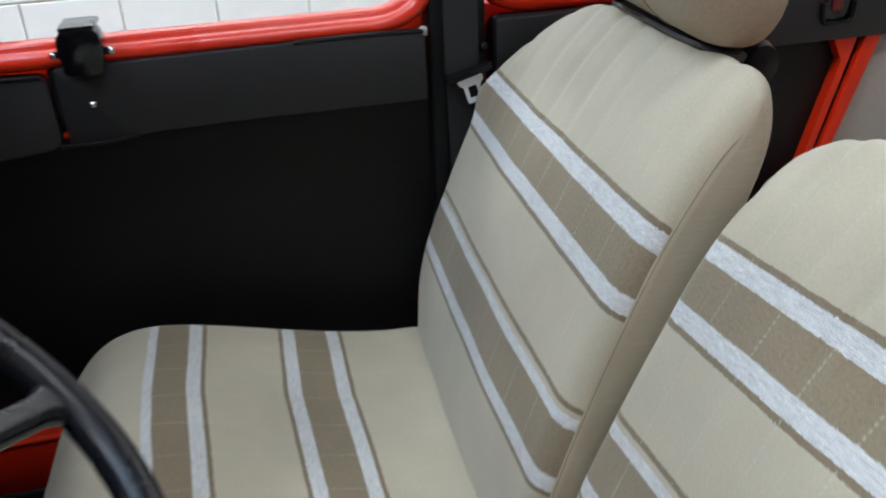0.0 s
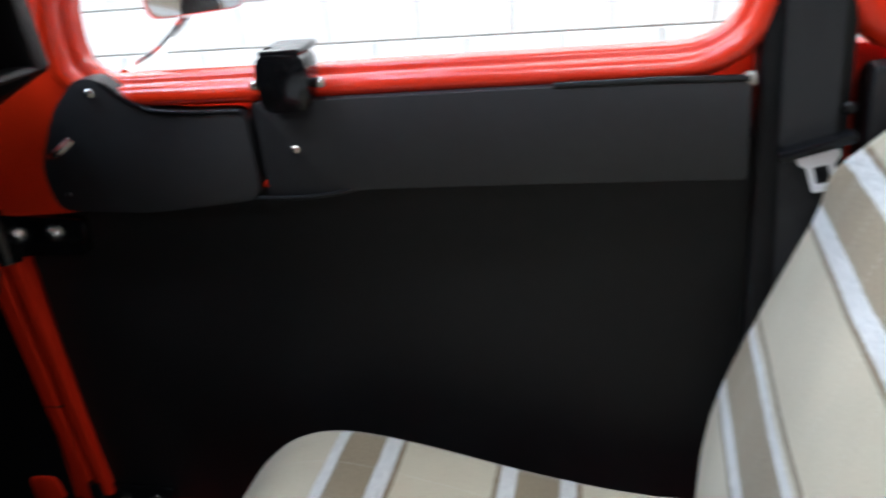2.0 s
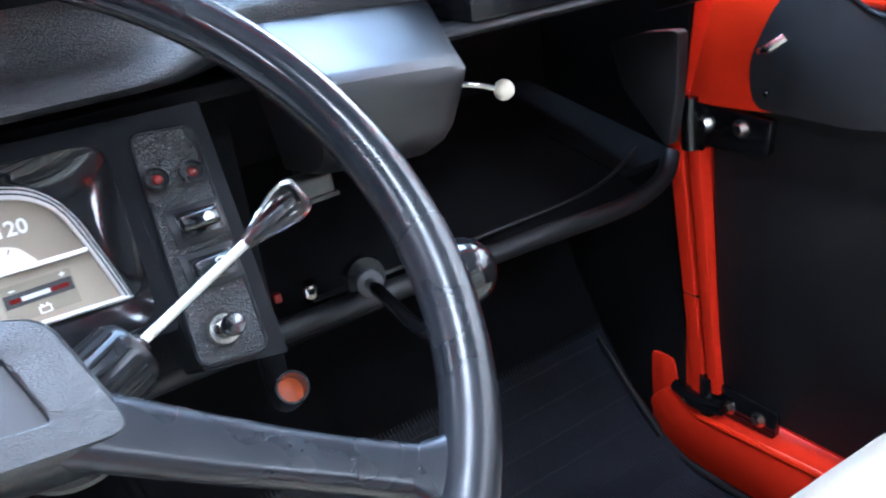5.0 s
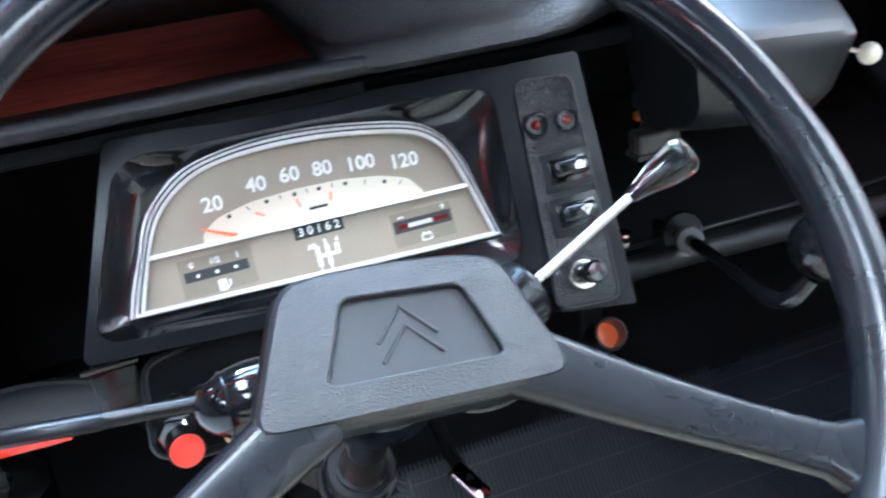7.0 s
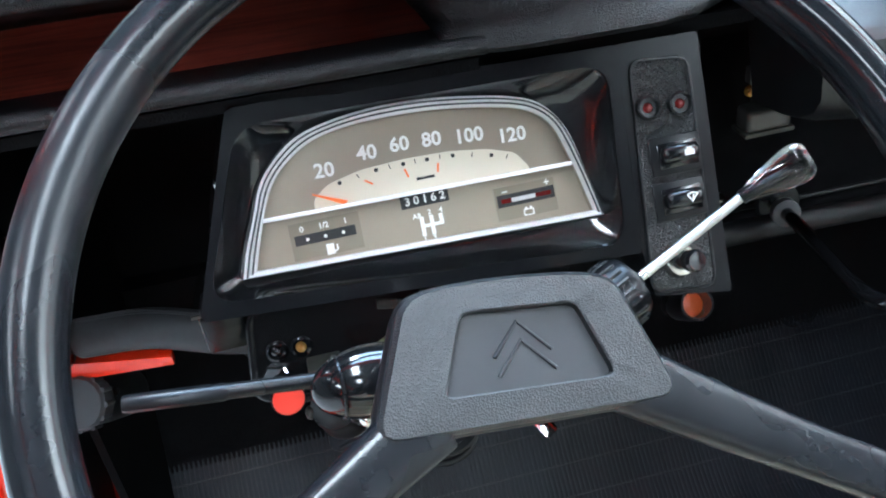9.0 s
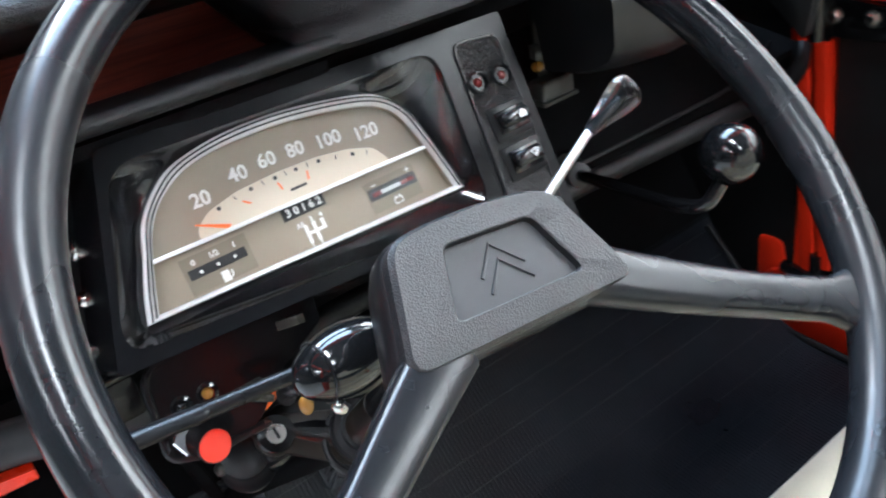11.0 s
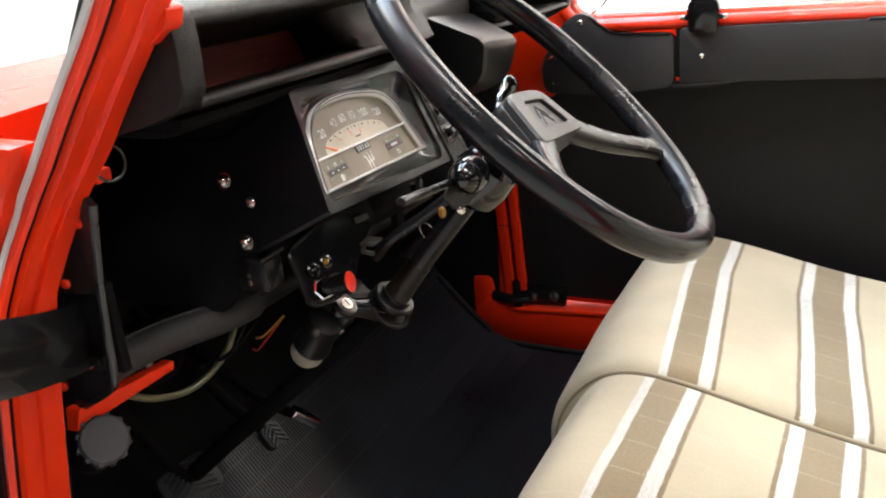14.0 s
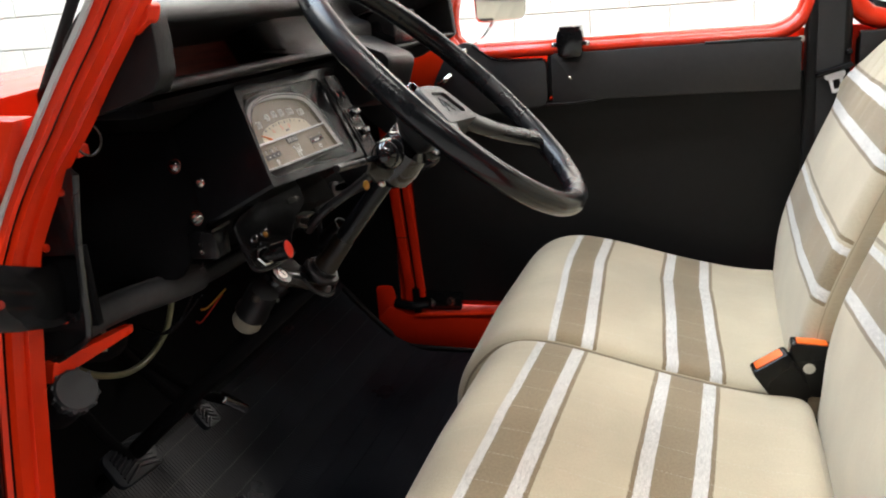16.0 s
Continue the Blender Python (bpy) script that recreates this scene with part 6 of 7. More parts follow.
def steering_column():
    o = thing("steering_column", (-0.70, -0.26, 0.90), "black steering column with switch stalks and a key lock", "steering column")
    hub, way = Vector((-0.482, -0.249, 1.116)), Vector((0.7093, 0.0300, 0.7043)).normalized()
    side_v = (Vector((0, 1, 0)) - way * way.y).normalized()
    side_u = way.cross(side_v)
    ax = -way
    at = lambda s: hub + ax * s
    ring_at = Vector((-0.686, -0.260, 0.884))
    run = (ring_at - Vector((-0.553, -0.247, 1.046))).normalized()
    along = lambda t: ring_at - run * t
    part("tube", tube([along(0.22), along(0.10), along(-0.02)], 0.0130, 20), SATINBLACK, o)
    part("worn_sleeve", lathe([(0.0134, 0), (0.0140, 0.012), (0.0150, 0.035), (0.0165, 0.052), (0.0190, 0.056)], along(0.060), run, 20), BROWNGREASE, o, "greasy brown sleeve")
    part("clamp", join(lathe([(0.024, 0), (0.026, 0.002), (0.026, 0.006), (0.021, 0.008)], along(0.004), run, 28), lathe([(0.019, 0), (0.019, 0.02)], along(0.010), run, 24)), SATINBLACK, o, "black pressed clamp ring")
    # switch pod below the hub
    pod = part("switch_pod", lathe([(0.020, 0), (0.030, 0.008), (0.034, 0.03), (0.032, 0.05), (0.022, 0.06)], at(0.085), ax, 24), GLOSSBLACK, o, "black switch pod")
    # right stalk: white rod with a clear paddle
    a, b, c = Vector((-0.588, -0.151, 1.051)), Vector((-0.612, -0.075, 1.075)), Vector((-0.607, -0.042, 1.094))
    part("stalk_root", lathe([(0.017, -0.020), (0.020, -0.018), (0.0205, 0.008), (0.018, 0.012), (0.008, 0.014), (0.005, 0.018)], a - (b - a).normalized() * 0.016, b - a, 24), SATINBLACK, o, "ribbed black drum")
    bw = (b - a).normalized()
    side = bw.cross(Vector((1, 0, 0))).normalized()
    for i in range(20):
        q = 2 * math.pi * i / 20
        off = (side * math.cos(q) + bw.cross(side) * math.sin(q)) * 0.0202
        part("rib", tube([a + off - bw * 0.034, a + off - bw * 0.010], 0.0014, 6), SATINBLACK, o)
    part("indicator_rod", tube([a, b], 0.0030, 12), RODSTEEL, o, "bright steel rod")
    d = (c - b).normalized()
    side = d.cross(Vector((1, 0, 0.4))).normalized()
    up = side.cross(d)
    rings = []
    for i in range(13):
        t = i / 12
        w = 0.0045 + 0.0085 * math.sin(min(1, t * 1.15) * math.pi / 2) ** 1.4 - 0.004 * max(0, (t - 0.85) / 0.15) ** 2
        h = 0.0040 + 0.0045 * t - 0.003 * max(0, (t - 0.85) / 0.15) ** 2
        p = b + (c + d * 0.006 - b) * t
        rings.append([p + side * w * math.cos(q) + up * h * math.sin(q) for q in [2 * math.pi * j / 16 for j in range(16)]])
    part("paddle", loft(rings), SMOKE, o, "clear smoked paddle", smooth=60)
    part("paddle_core", tube([b, b + (c - b) * 0.8], [0.0035, 0.0022], 8), SATINBLACK, o)
    # left stalk: black egg-shaped knob and a ribbed bar
    e = Vector((-0.552, -0.311, 1.055))
    egg_turn = Vector((0.1, -0.95, 0.1)).to_track_quat("Z", "Y").to_matrix().to_4x4()
    eg = part("light_switch", ball(e, 0.020, 28, (0.92, 0.98, 1.6), egg_turn), GLOSSBLACK, o, "gloss black egg-shaped light switch")
    part("switch_band", lathe([(0.0162, 0), (0.0168, 0.0006), (0.0168, 0.0014), (0.0162, 0.002)], e + Vector((0.002, -0.016, 0.002)), (0.1, -0.95, 0.1), 24), SATINBLACK, eg)
    s0, s1 = Vector((-0.563, -0.337, 1.054)), Vector((-0.565, -0.435, 1.066))
    part("horn_bar", tube([s0, s0.lerp(s1, 0.48)], 0.0042, 12), SATINBLACK, o)
    part("horn_bar_grip", tube([s0.lerp(s1, 0.47), s0.lerp(s1, 0.5), s0.lerp(s1, 0.97), s1], [0.0046, 0.0056, 0.0056, 0.0048], 12, flat=0.8), SATINBLACK, o)
    # key lock beside the column with its soiled white plug
    k = Vector((-0.715, -0.316, 0.900))
    lk = part("lock_barrel", join(lathe([(0.0, -0.001), (0.014, 0), (0.0155, 0.003), (0.0155, 0.030), (0.020, 0.034), (0.021, 0.060), (0.019, 0.066)], k, ax, 24), tube([k + Vector((-0.01, 0.01, -0.012)), ring_at + run * 0.02], 0.014, 12)), GLOSSBLACK, o, "black key lock barrel")
    turn = Matrix.Translation(k) @ Matrix(((side_v.x, side_u.x, way.x, 0), (side_v.y, side_u.y, way.y, 0), (side_v.z, side_u.z, way.z, 0), (0, 0, 0, 1)))
    part("lock_housing", box(-0.014, 0.058, -0.017, 0.019, -0.050, -0.004, 0.006, 3, m=turn), SATINBLACK, o, "black steering lock housing")
    part("key_face", lathe([(0.0078, 0), (0.0072, 0.0012), (0.001, 0.0014)], k, way, 20), STEEL, lk, "bright key face")
    part("key_slot", box(-0.0012, 0.0012, -0.0045, 0.0045, 0.0012, 0.0018, m=Matrix.Translation(k) @ way.to_track_quat("Z", "Y").to_matrix().to_4x4()), BLACKINK, lk)
    root, tip = Vector((-0.728, -0.340, 0.890)), Vector((-0.757, -0.334, 0.853))
    down = (tip - root).normalized()
    cup = part("lower_barrel", lathe([(0.012, 0), (0.0195, 0.003), (0.0205, 0.012), (0.0205, 0.040), (0.0225, 0.044), (0.0225, 0.050)], root, down, 24), SATINBLACK, o, "black lower barrel")
    bolt(cup, (-0.733, -0.359, 0.882), (0.3, -0.9, 0.3), 0.0055, "rivet", BRACKETSTEEL, "dome")
    part("plug", lathe([(0.0185, 0), (0.0200, 0.002), (0.0200, 0.020), (0.017, 0.026), (0.013, 0.030)], tip, down, 24), DIRTYWHITE, o, "soiled white nylon plug")
    # greasy plate that joins the key lock to the clamp round the column
    centre = Vector((-0.683, -0.263, 0.882))
    off = turn.inverted() @ centre
    ring = [(0.0165 * math.cos(q), 0.0165 * math.sin(q)) for q in [radians(90 + 12 * i) for i in range(16)]]
    ring += [(off.x + 0.027 * math.cos(q), off.y + 0.027 * math.sin(q)) for q in [radians(-90 + 12 * i) for i in range(16)]]
    plate = prism(ring, "z", -0.006, -0.002, 0.001)
    plate.transform(turn)
    part("clamp_plate", plate, BROWNGREASE, o, "greasy black clamp plate")
    part("clamp_rim", tube([turn @ Vector((off.x + 0.0265 * math.cos(q), off.y + 0.0265 * math.sin(q), -0.002)) for q in [radians(12 * i) for i in range(30)]], 0.0030, 8, True), SATINBLACK, o, "worn black clamp rim")
    # folded steel bracket below the switches, with its cable and screws
    sheet = [Vector(p) for p in ((-0.572, -0.322, 1.049), (-0.573, -0.332, 1.036), (-0.568, -0.322, 1.022), (-0.562, -0.300, 1.020), (-0.558, -0.262, 1.030), (-0.553, -0.266, 1.048))]
    nrm = (sheet[2] - sheet[0]).cross(sheet[4] - sheet[0]).normalized() * 0.0016
    part("switch_bracket", loft([[p - nrm for p in sheet], [p + nrm for p in sheet]]), BRACKETSTEEL, o, "folded dull steel bracket", smooth=20)
    for p in ((-0.5545, -0.262, 1.030), (-0.5625, -0.318, 1.020)):
        bolt(o, p, (0.5, -0.8, -0.2), 0.005, "bracket_screw", STEEL, "dome")
    part("orange_seal", ball((-0.577, -0.331, 1.021), 0.0042, 12, (1, 1, 1.5)), AMBER, o, "amber rubber seal")
    part("switch_cable", tube(curve_points([(-0.570, -0.300, 1.036), (-0.612, -0.305, 1.006), (-0.645, -0.318, 0.984), (-0.672, -0.312, 0.958)], 6), 0.0060, 10), SATINBLACK, o, "dark grey cable sleeve")
    part("cable_clip", join(box(-0.668, -0.652, -0.348, -0.326, 0.985, 0.988, 0.001), tube([(-0.664, -0.345, 0.986), (-0.672, -0.337, 0.974), (-0.668, -0.322, 0.966)], 0.0025, 8)), BRACKETSTEEL, o, "bent steel clip")
    # second, shorter stalk behind the wheel
    part("dip_stalk", tube(curve_points([(-0.540, -0.235, 1.048), (-0.532, -0.215, 1.030), (-0.530, -0.195, 1.028), (-0.526, -0.180, 1.040)], 5), 0.006, 10), SATINBLACK, o)
    # lower shaft down to the steering box
    part("lower_shaft", tube([ring_at + run * 0.015, Vector((-0.95, -0.30, 0.66)), Vector((-1.15, -0.33, 0.48))], 0.013, 12), DARK, o)


steering_column()


def choke_plate():
    """The bent black plate under the instruments with the red push knob and two lamps."""
    n = Vector((0.86, -0.28, 0.42)).normalized()
    u = (Vector((0, 0, 1)) - n * n.z).normalized()
    v = u.cross(n)
    m = Matrix(((v.x, u.x, n.x, -0.708), (v.y, u.y, n.y, -0.362), (v.z, u.z, n.z, 0.944), (0, 0, 0, 1)))
    o = thing("control_plate", m, "black control plate with a red push knob under the instruments", "control panel")
    shape = rounded([(0.096, 0.087), (0.050, 0.071), (-0.0290, 0.0475), (-0.0285, -0.0155), (-0.002, -0.0185), (0.034, -0.012), (0.060, 0.020), (0.096, 0.045)], [0.003, 0.003, 0.014, 0.010, 0.008, 0.010, 0.004, 0.003], 4)
    part("plate", prism(shape, "z", -0.003, 0.003, 0.0012), PLATEBLACK, o, "black bent plate", smooth=8, own=True)
    rim = [Vector((*p, 0.002)) for p in rounded([(0.060, 0.0741), (-0.0290, 0.0475), (-0.0285, -0.0155), (-0.002, -0.0185), (0.040, -0.012)], [0.001, 0.014, 0.010, 0.008, 0.001], 6)]
    part("rolled_edge", tube(rim, 0.0034, 10), SATINBLACK, o, own=True)
    way = Vector((0.0143, -0.0041, 0.0284)).normalized()
    seat = Vector((-0.0098, -0.0030, 0.003))
    prof = [(0.0070, 0.004), (0.0070, 0.014), (0.0100, 0.015)]
    for i in range(5):
        prof += [(0.0118, 0.0160 + 0.0036 * i), (0.0118, 0.0180 + 0.0036 * i), (0.0108, 0.0184 + 0.0036 * i), (0.0108, 0.0194 + 0.0036 * i)]
    kn = part("knob_sleeve", lathe(prof + [(0.0122, 0.0345), (0.0118, 0.0358)], seat, way, 28), SATINBLACK, o, "ribbed black knob", own=True)
    part("knob_face", lathe([(0.0112, 0.0345), (0.0110, 0.0368), (0.0098, 0.0376), (0.001, 0.0378)], seat, way, 28), BUTTONRED, kn, "bright red knob face", own=True)
    part("hex_nut", lathe([(0.0130, 0.0), (0.0130, 0.0062), (0.0115, 0.0075)], seat, (0, 0, 1), 6), CHROME, o, "bright hexagon nut", smooth=20, own=True)
    for x, y, mat in ((-0.0100, 0.0182, GLOSSBLACK), (0.0087, 0.0214, AMBER)):
        cup = part("lamp_cup", lathe([(0.0075, 0.003), (0.0075, 0.006), (0.0055, 0.0065), (0.005, 0.004), (0.001, 0.004)], (x, y, 0), (0, 0, 1), 20), GLOSSBLACK, o, own=True)
        part("lamp_lens", ball((x, y, 0.0048), 0.0042, 14, (1, 1, 0.6)), mat, cup, own=True)
    part("spring_clip", box(0.066, 0.086, 0.047, 0.054, 0.003, 0.0055, 0.001), BRACKETSTEEL, o, "dull steel clip", own=True)
    tab = ball((-0.709, -0.318, 0.936), 0.0065, 14, (0.8, 2.0, 0.8), Matrix.Rotation(radians(20), 4, "X"))
    part("orange_tab", tab, ORANGE_CATCH, o, "orange rubber sleeve")


choke_plate()


def hazard_switch():
    o = thing("hazard_switch", (-0.769, -0.018, 0.869), "round orange push switch sunk in a black sleeve below the instruments", "switch")
    way = Vector((0.80, -0.12, 0.62)).normalized()
    at = Vector((-0.769, -0.018, 0.869)) - way * 0.012
    part("sleeve", lathe([(0.0100, -0.03), (0.0145, -0.028), (0.0150, 0.024), (0.0142, 0.026), (0.0124, 0.026), (0.0120, 0.0)], at, way, 24), SATINBLACK, o)
    part("button", lathe([(0.0120, -0.004), (0.0118, 0.0015), (0.001, 0.0030)], at, way, 24), ORANGE_CATCH, o, "orange button face")
    part("bracket", box(-0.812, -0.800, -0.028, -0.006, 0.835, 1.130, 0.002), DARK, o)


hazard_switch()


def relay_bracket():
    o = thing("relay_bracket", (-0.79, 0.04, 1.14), "bright steel relay bracket with an amber lamp hung under the dashboard", "relay")
    part("strap", box(-0.792, -0.789, 0.034, 0.046, 1.035, 1.140, 0.0008), BRACKETSTEEL, o, "dull steel strap")
    can = part("relay_can", box(-0.789, -0.768, 0.020, 0.058, 1.025, 1.044, 0.004, 3), RELAYTIN, o, "tinned relay can")
    part("can_rim", box(-0.7895, -0.7665, 0.018, 0.060, 1.0225, 1.0265, 0.001), BRACKETSTEEL, can)
    part("amber_lamp", lathe([(0.0050, 0), (0.0050, 0.005), (0.004, 0.008), (0.001, 0.009)], (-0.786, 0.030, 1.054), (0.9, -0.2, 0.3), 16), AMBER, o, "amber lamp cap")
    part("terminal", box(-0.789, -0.780, 0.026, 0.034, 1.062, 1.075, 0.001), RELAYTIN, o, "tinned terminal tag")


relay_bracket()


def gear_lever():
    o = thing("gear_lever", (-0.82, 0.094, 0.905), "cranked black gear lever with a glossy black ball knob", "gear lever")
    path = curve_points([(-0.90, 0.110, 0.888), (-0.814, 0.094, 0.910), (-0.70, 0.060, 0.940), (-0.640, 0.042, 0.956), (-0.612, 0.042, 0.966), (-0.604, 0.052, 0.984)], 6)
    part("rod", tube(path, 0.0062, 12), GLOSSBLACK, o)
    part("collar", lathe([(0.010, 0), (0.013, 0.002), (0.013, 0.010), (0.010, 0.012)], (-0.812, 0.094, 0.910), (-1, 0.2, -0.2), 20), GREYPLASTIC, o, "grey collar")
    part("boot", lathe([(0.020, 0), (0.022, 0.006), (0.016, 0.014)], (-0.845, 0.106, 0.901), (-1, 0.1, -0.2), 20), SATINBLACK, o)
    part("knob", ball((-0.605, 0.064, 1.004), 0.0245, 32), GLOSSBLACK, o, "glossy black ball knob", smooth=60)


gear_lever()


def parcel_shelf():
    o = thing("parcel_shelf", (-1.0, 0.0, 0.87), "black parcel shelf tray with a padded front tube", "shelf")
    path = curve_points([(-0.872, -0.545, 0.905), (-0.850, -0.48, 0.914), (-0.815, -0.41, 0.915), (-0.82, -0.30, 0.90), (-0.835, -0.05, 0.888), (-0.84, 0.12, 0.880), (-0.845, 0.30, 0.868), (-0.850, 0.44, 0.857), (-0.855, 0.50, 0.859), (-0.864, 0.540, 0.868), (-0.878, 0.566, 0.884)], 6)
    part("front_tube", tube(path, 0.0115, 14), VINYL, o, "black covered front tube")
    sleeve = curve_points([(-0.872, -0.545, 0.905), (-0.850, -0.48, 0.914), (-0.815, -0.41, 0.915), (-0.815, -0.36, 0.909)], 10)
    pad_ = part("foam_sleeve", tube(sleeve, 0.0180, 20), FOAM, o, "ribbed dark grey foam sleeve")
    for i in range(26):
        a = 2 * math.pi * i / 26
        part("sleeve_rib", tube([p + Vector((0.0178 * math.cos(a) * 0.85, 0.0178 * math.cos(a) * 0.5, 0.0178 * math.sin(a))) for p in sleeve], 0.0011, 5), FOAM, pad_)
    part("tray", prism([(-1.20, 0.93), (-0.86, 0.862), (-0.86, 0.854), (-1.20, 0.92)], "y", 0.02, 0.50), DARK, o)
    part("tray_end", prism([(-1.20, 0.93), (-0.90, 0.873), (-0.90, 0.864), (-1.20, 0.92)], "y", 0.5, 0.60), DARK, o)
    part("tray_edge", tube(curve_points([(-0.875, 0.06, 0.884), (-0.880, 0.30, 0.876), (-0.885, 0.44, 0.876), (-0.91, 0.54, 0.893)], 5), 0.0025, 6), VINYL, o)
    part("relay_can", lathe([(0.008, 0), (0.008, 0.012), (0.006, 0.015)], (-0.88, 0.060, 0.888), (0.2, 0, 1), 16), STEEL, o, "small bright can")
    part("fuse_cap", box(-0.902, -0.893, 0.028, 0.036, 0.885, 0.895, 0.002), LAMPRED, o, "red plastic cap")


parcel_shelf()


def vent_lever():
    o = thing("vent_lever", (-0.79, 0.17, 1.075), "thin vent lever with an ivory ball under the dashboard", "lever")
    part("rod", tube(curve_points([(-0.86, 0.130, 1.060), (-0.80, 0.175, 1.078), (-0.775, 0.205, 1.077), (-0.762, 0.232, 1.067)], 5), 0.0030, 8), STEEL, o)
    part("sleeve", lathe([(0.006, 0), (0.006, 0.016)], (-0.803, 0.176, 1.079), (0.75, 0.66, 0.0), 12), BLUE, o, "blue sleeve")
    part("knob", ball((-0.762, 0.232, 1.067), 0.0095, 16), IVORY, o, "ivory ball knob")


vent_lever()


# ---- footwell ----
def footwell():
    mat = thing("floor_mat", (-0.6, 0.0, 0.352), "black ribbed rubber floor mat rising up the toe board", "floor mat")
    # profile along the car: floor, bend, toe board
    line = curve_points([(0.02, 0, 0.362), (-0.40, 0, 0.362), (-0.78, 0, 0.364), (-0.88, 0, 0.372), (-0.96, 0, 0.410), (-1.06, 0, 0.52), (-1.14, 0, 0.64), (-1.18, 0, 0.76)], 10)
    bm = bmesh.new()
    pitch, n = 0.0062, 193
    prof = []
    for i in range(n):
        y = -0.59 + pitch * i
        prof += [(y, 0.0), (y + pitch * 0.55, 0.0), (y + pitch * 0.65, 0.0009), (y + pitch * 0.90, 0.0009)]
    rows = []
    for i, p in enumerate(line):
        a, b = line[max(0, i - 1)], line[min(len(line) - 1, i + 1)]
        d = (b - a).normalized()
        nrm = Vector((-d.z, 0, d.x))
        if nrm.z < 0:
            nrm = -nrm
        rows.append([bm.verts.new(Vector((p.x, y, p.z)) + nrm * h) for y, h in prof])
    for a, b in zip(rows, rows[1:]):
        for j in range(len(prof) - 1):
            bm.faces.new((a[j], a[j + 1], b[j + 1], b[j]))
    part("ribbed_sheet", bm, RUBBER, mat, "ribbed black rubber", smooth=20)
    # cross ribs on the toe board and front floor
    bars, run = [], 0.0
    for p, q in zip(line, line[1:]):
        run += (q - p).length
        if run > 0.042 and q.x < -0.35:
            bars.append((q, (q - p).normalized()))
            run = 0.0
    bm = bmesh.new()
    for p, d in bars:
        nrm = Vector((-d.z, 0, d.x))
        nrm = nrm if nrm.z > 0 else -nrm
        q = [p - d * 0.0009, p + d * 0.0009, p + d * 0.0006 + nrm * 0.0014, p - d * 0.0006 + nrm * 0.0014]
        lo = [bm.verts.new((v.x, -0.585, v.z)) for v in q]
        hi = [bm.verts.new((v.x, 0.585, v.z)) for v in q]
        for j in range(4):
            bm.faces.new((lo[j], hi[j], hi[(j + 1) % 4], lo[(j + 1) % 4]))
    part("cross_ribs", bm, RUBBER, mat, kind="stuff")
    part("mat_edge", tube(curve_points([(0.0, 0.600, 0.366), (-0.86, 0.600, 0.372), (-0.95, 0.598, 0.41), (-1.06, 0.59, 0.53)], 6), 0.006, 8), VINYL, mat)
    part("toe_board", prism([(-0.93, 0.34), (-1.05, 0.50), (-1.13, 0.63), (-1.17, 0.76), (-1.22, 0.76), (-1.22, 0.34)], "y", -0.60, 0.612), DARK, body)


footwell()


def pedal(at, size, tilt, turn, label, ribs, mat, pivot):
    m = Matrix.Translation(at) @ Matrix.Rotation(radians(turn), 4, "Z") @ Matrix.Rotation(radians(tilt), 4, "Y")
    o = thing("pedal", m, label, "pedal", "foot pedals")
    w, h = size
    part("pad", prism(rounded([(-h, -w), (h, -w), (h, w), (-h, w)], min(w, h) * 0.55, 5), "z", -0.006, 0.006, 0.003), mat, o, own=True)
    for i in range(ribs):
        x = -h * 0.7 + 1.4 * h * i / max(1, ribs - 1)
        part("tread_rib", join(*(tube([(x - 0.007, 0, 0.0065), (x + 0.004, e * w * 0.72, 0.0065)], 0.0022, 6) for e in (-1, 1))), mat, o, own=True)
    part("arm", tube(curve_points([Vector(at), Vector(at).lerp(Vector(pivot), 0.35) + Vector((0, 0, -0.015)), pivot], 6), 0.009, 10), DARK, o)


pedal((-1.010, -0.322, 0.598), (0.045, 0.030), 50, -8, "broad black rubber clutch pedal with a chevron tread", 6, RUBBER, (-1.13, -0.37, 0.84))
pedal((-0.950, -0.205, 0.612), (0.018, 0.018), 50, -6, "small worn black brake pedal", 4, RUBBER, (-1.12, -0.25, 0.82))
pedal((-0.952, -0.118, 0.592), (0.012, 0.026), 40, 40, "narrow accelerator pedal with a bright worn metal edge", 0, CHROME, (-1.14, -0.14, 0.70))


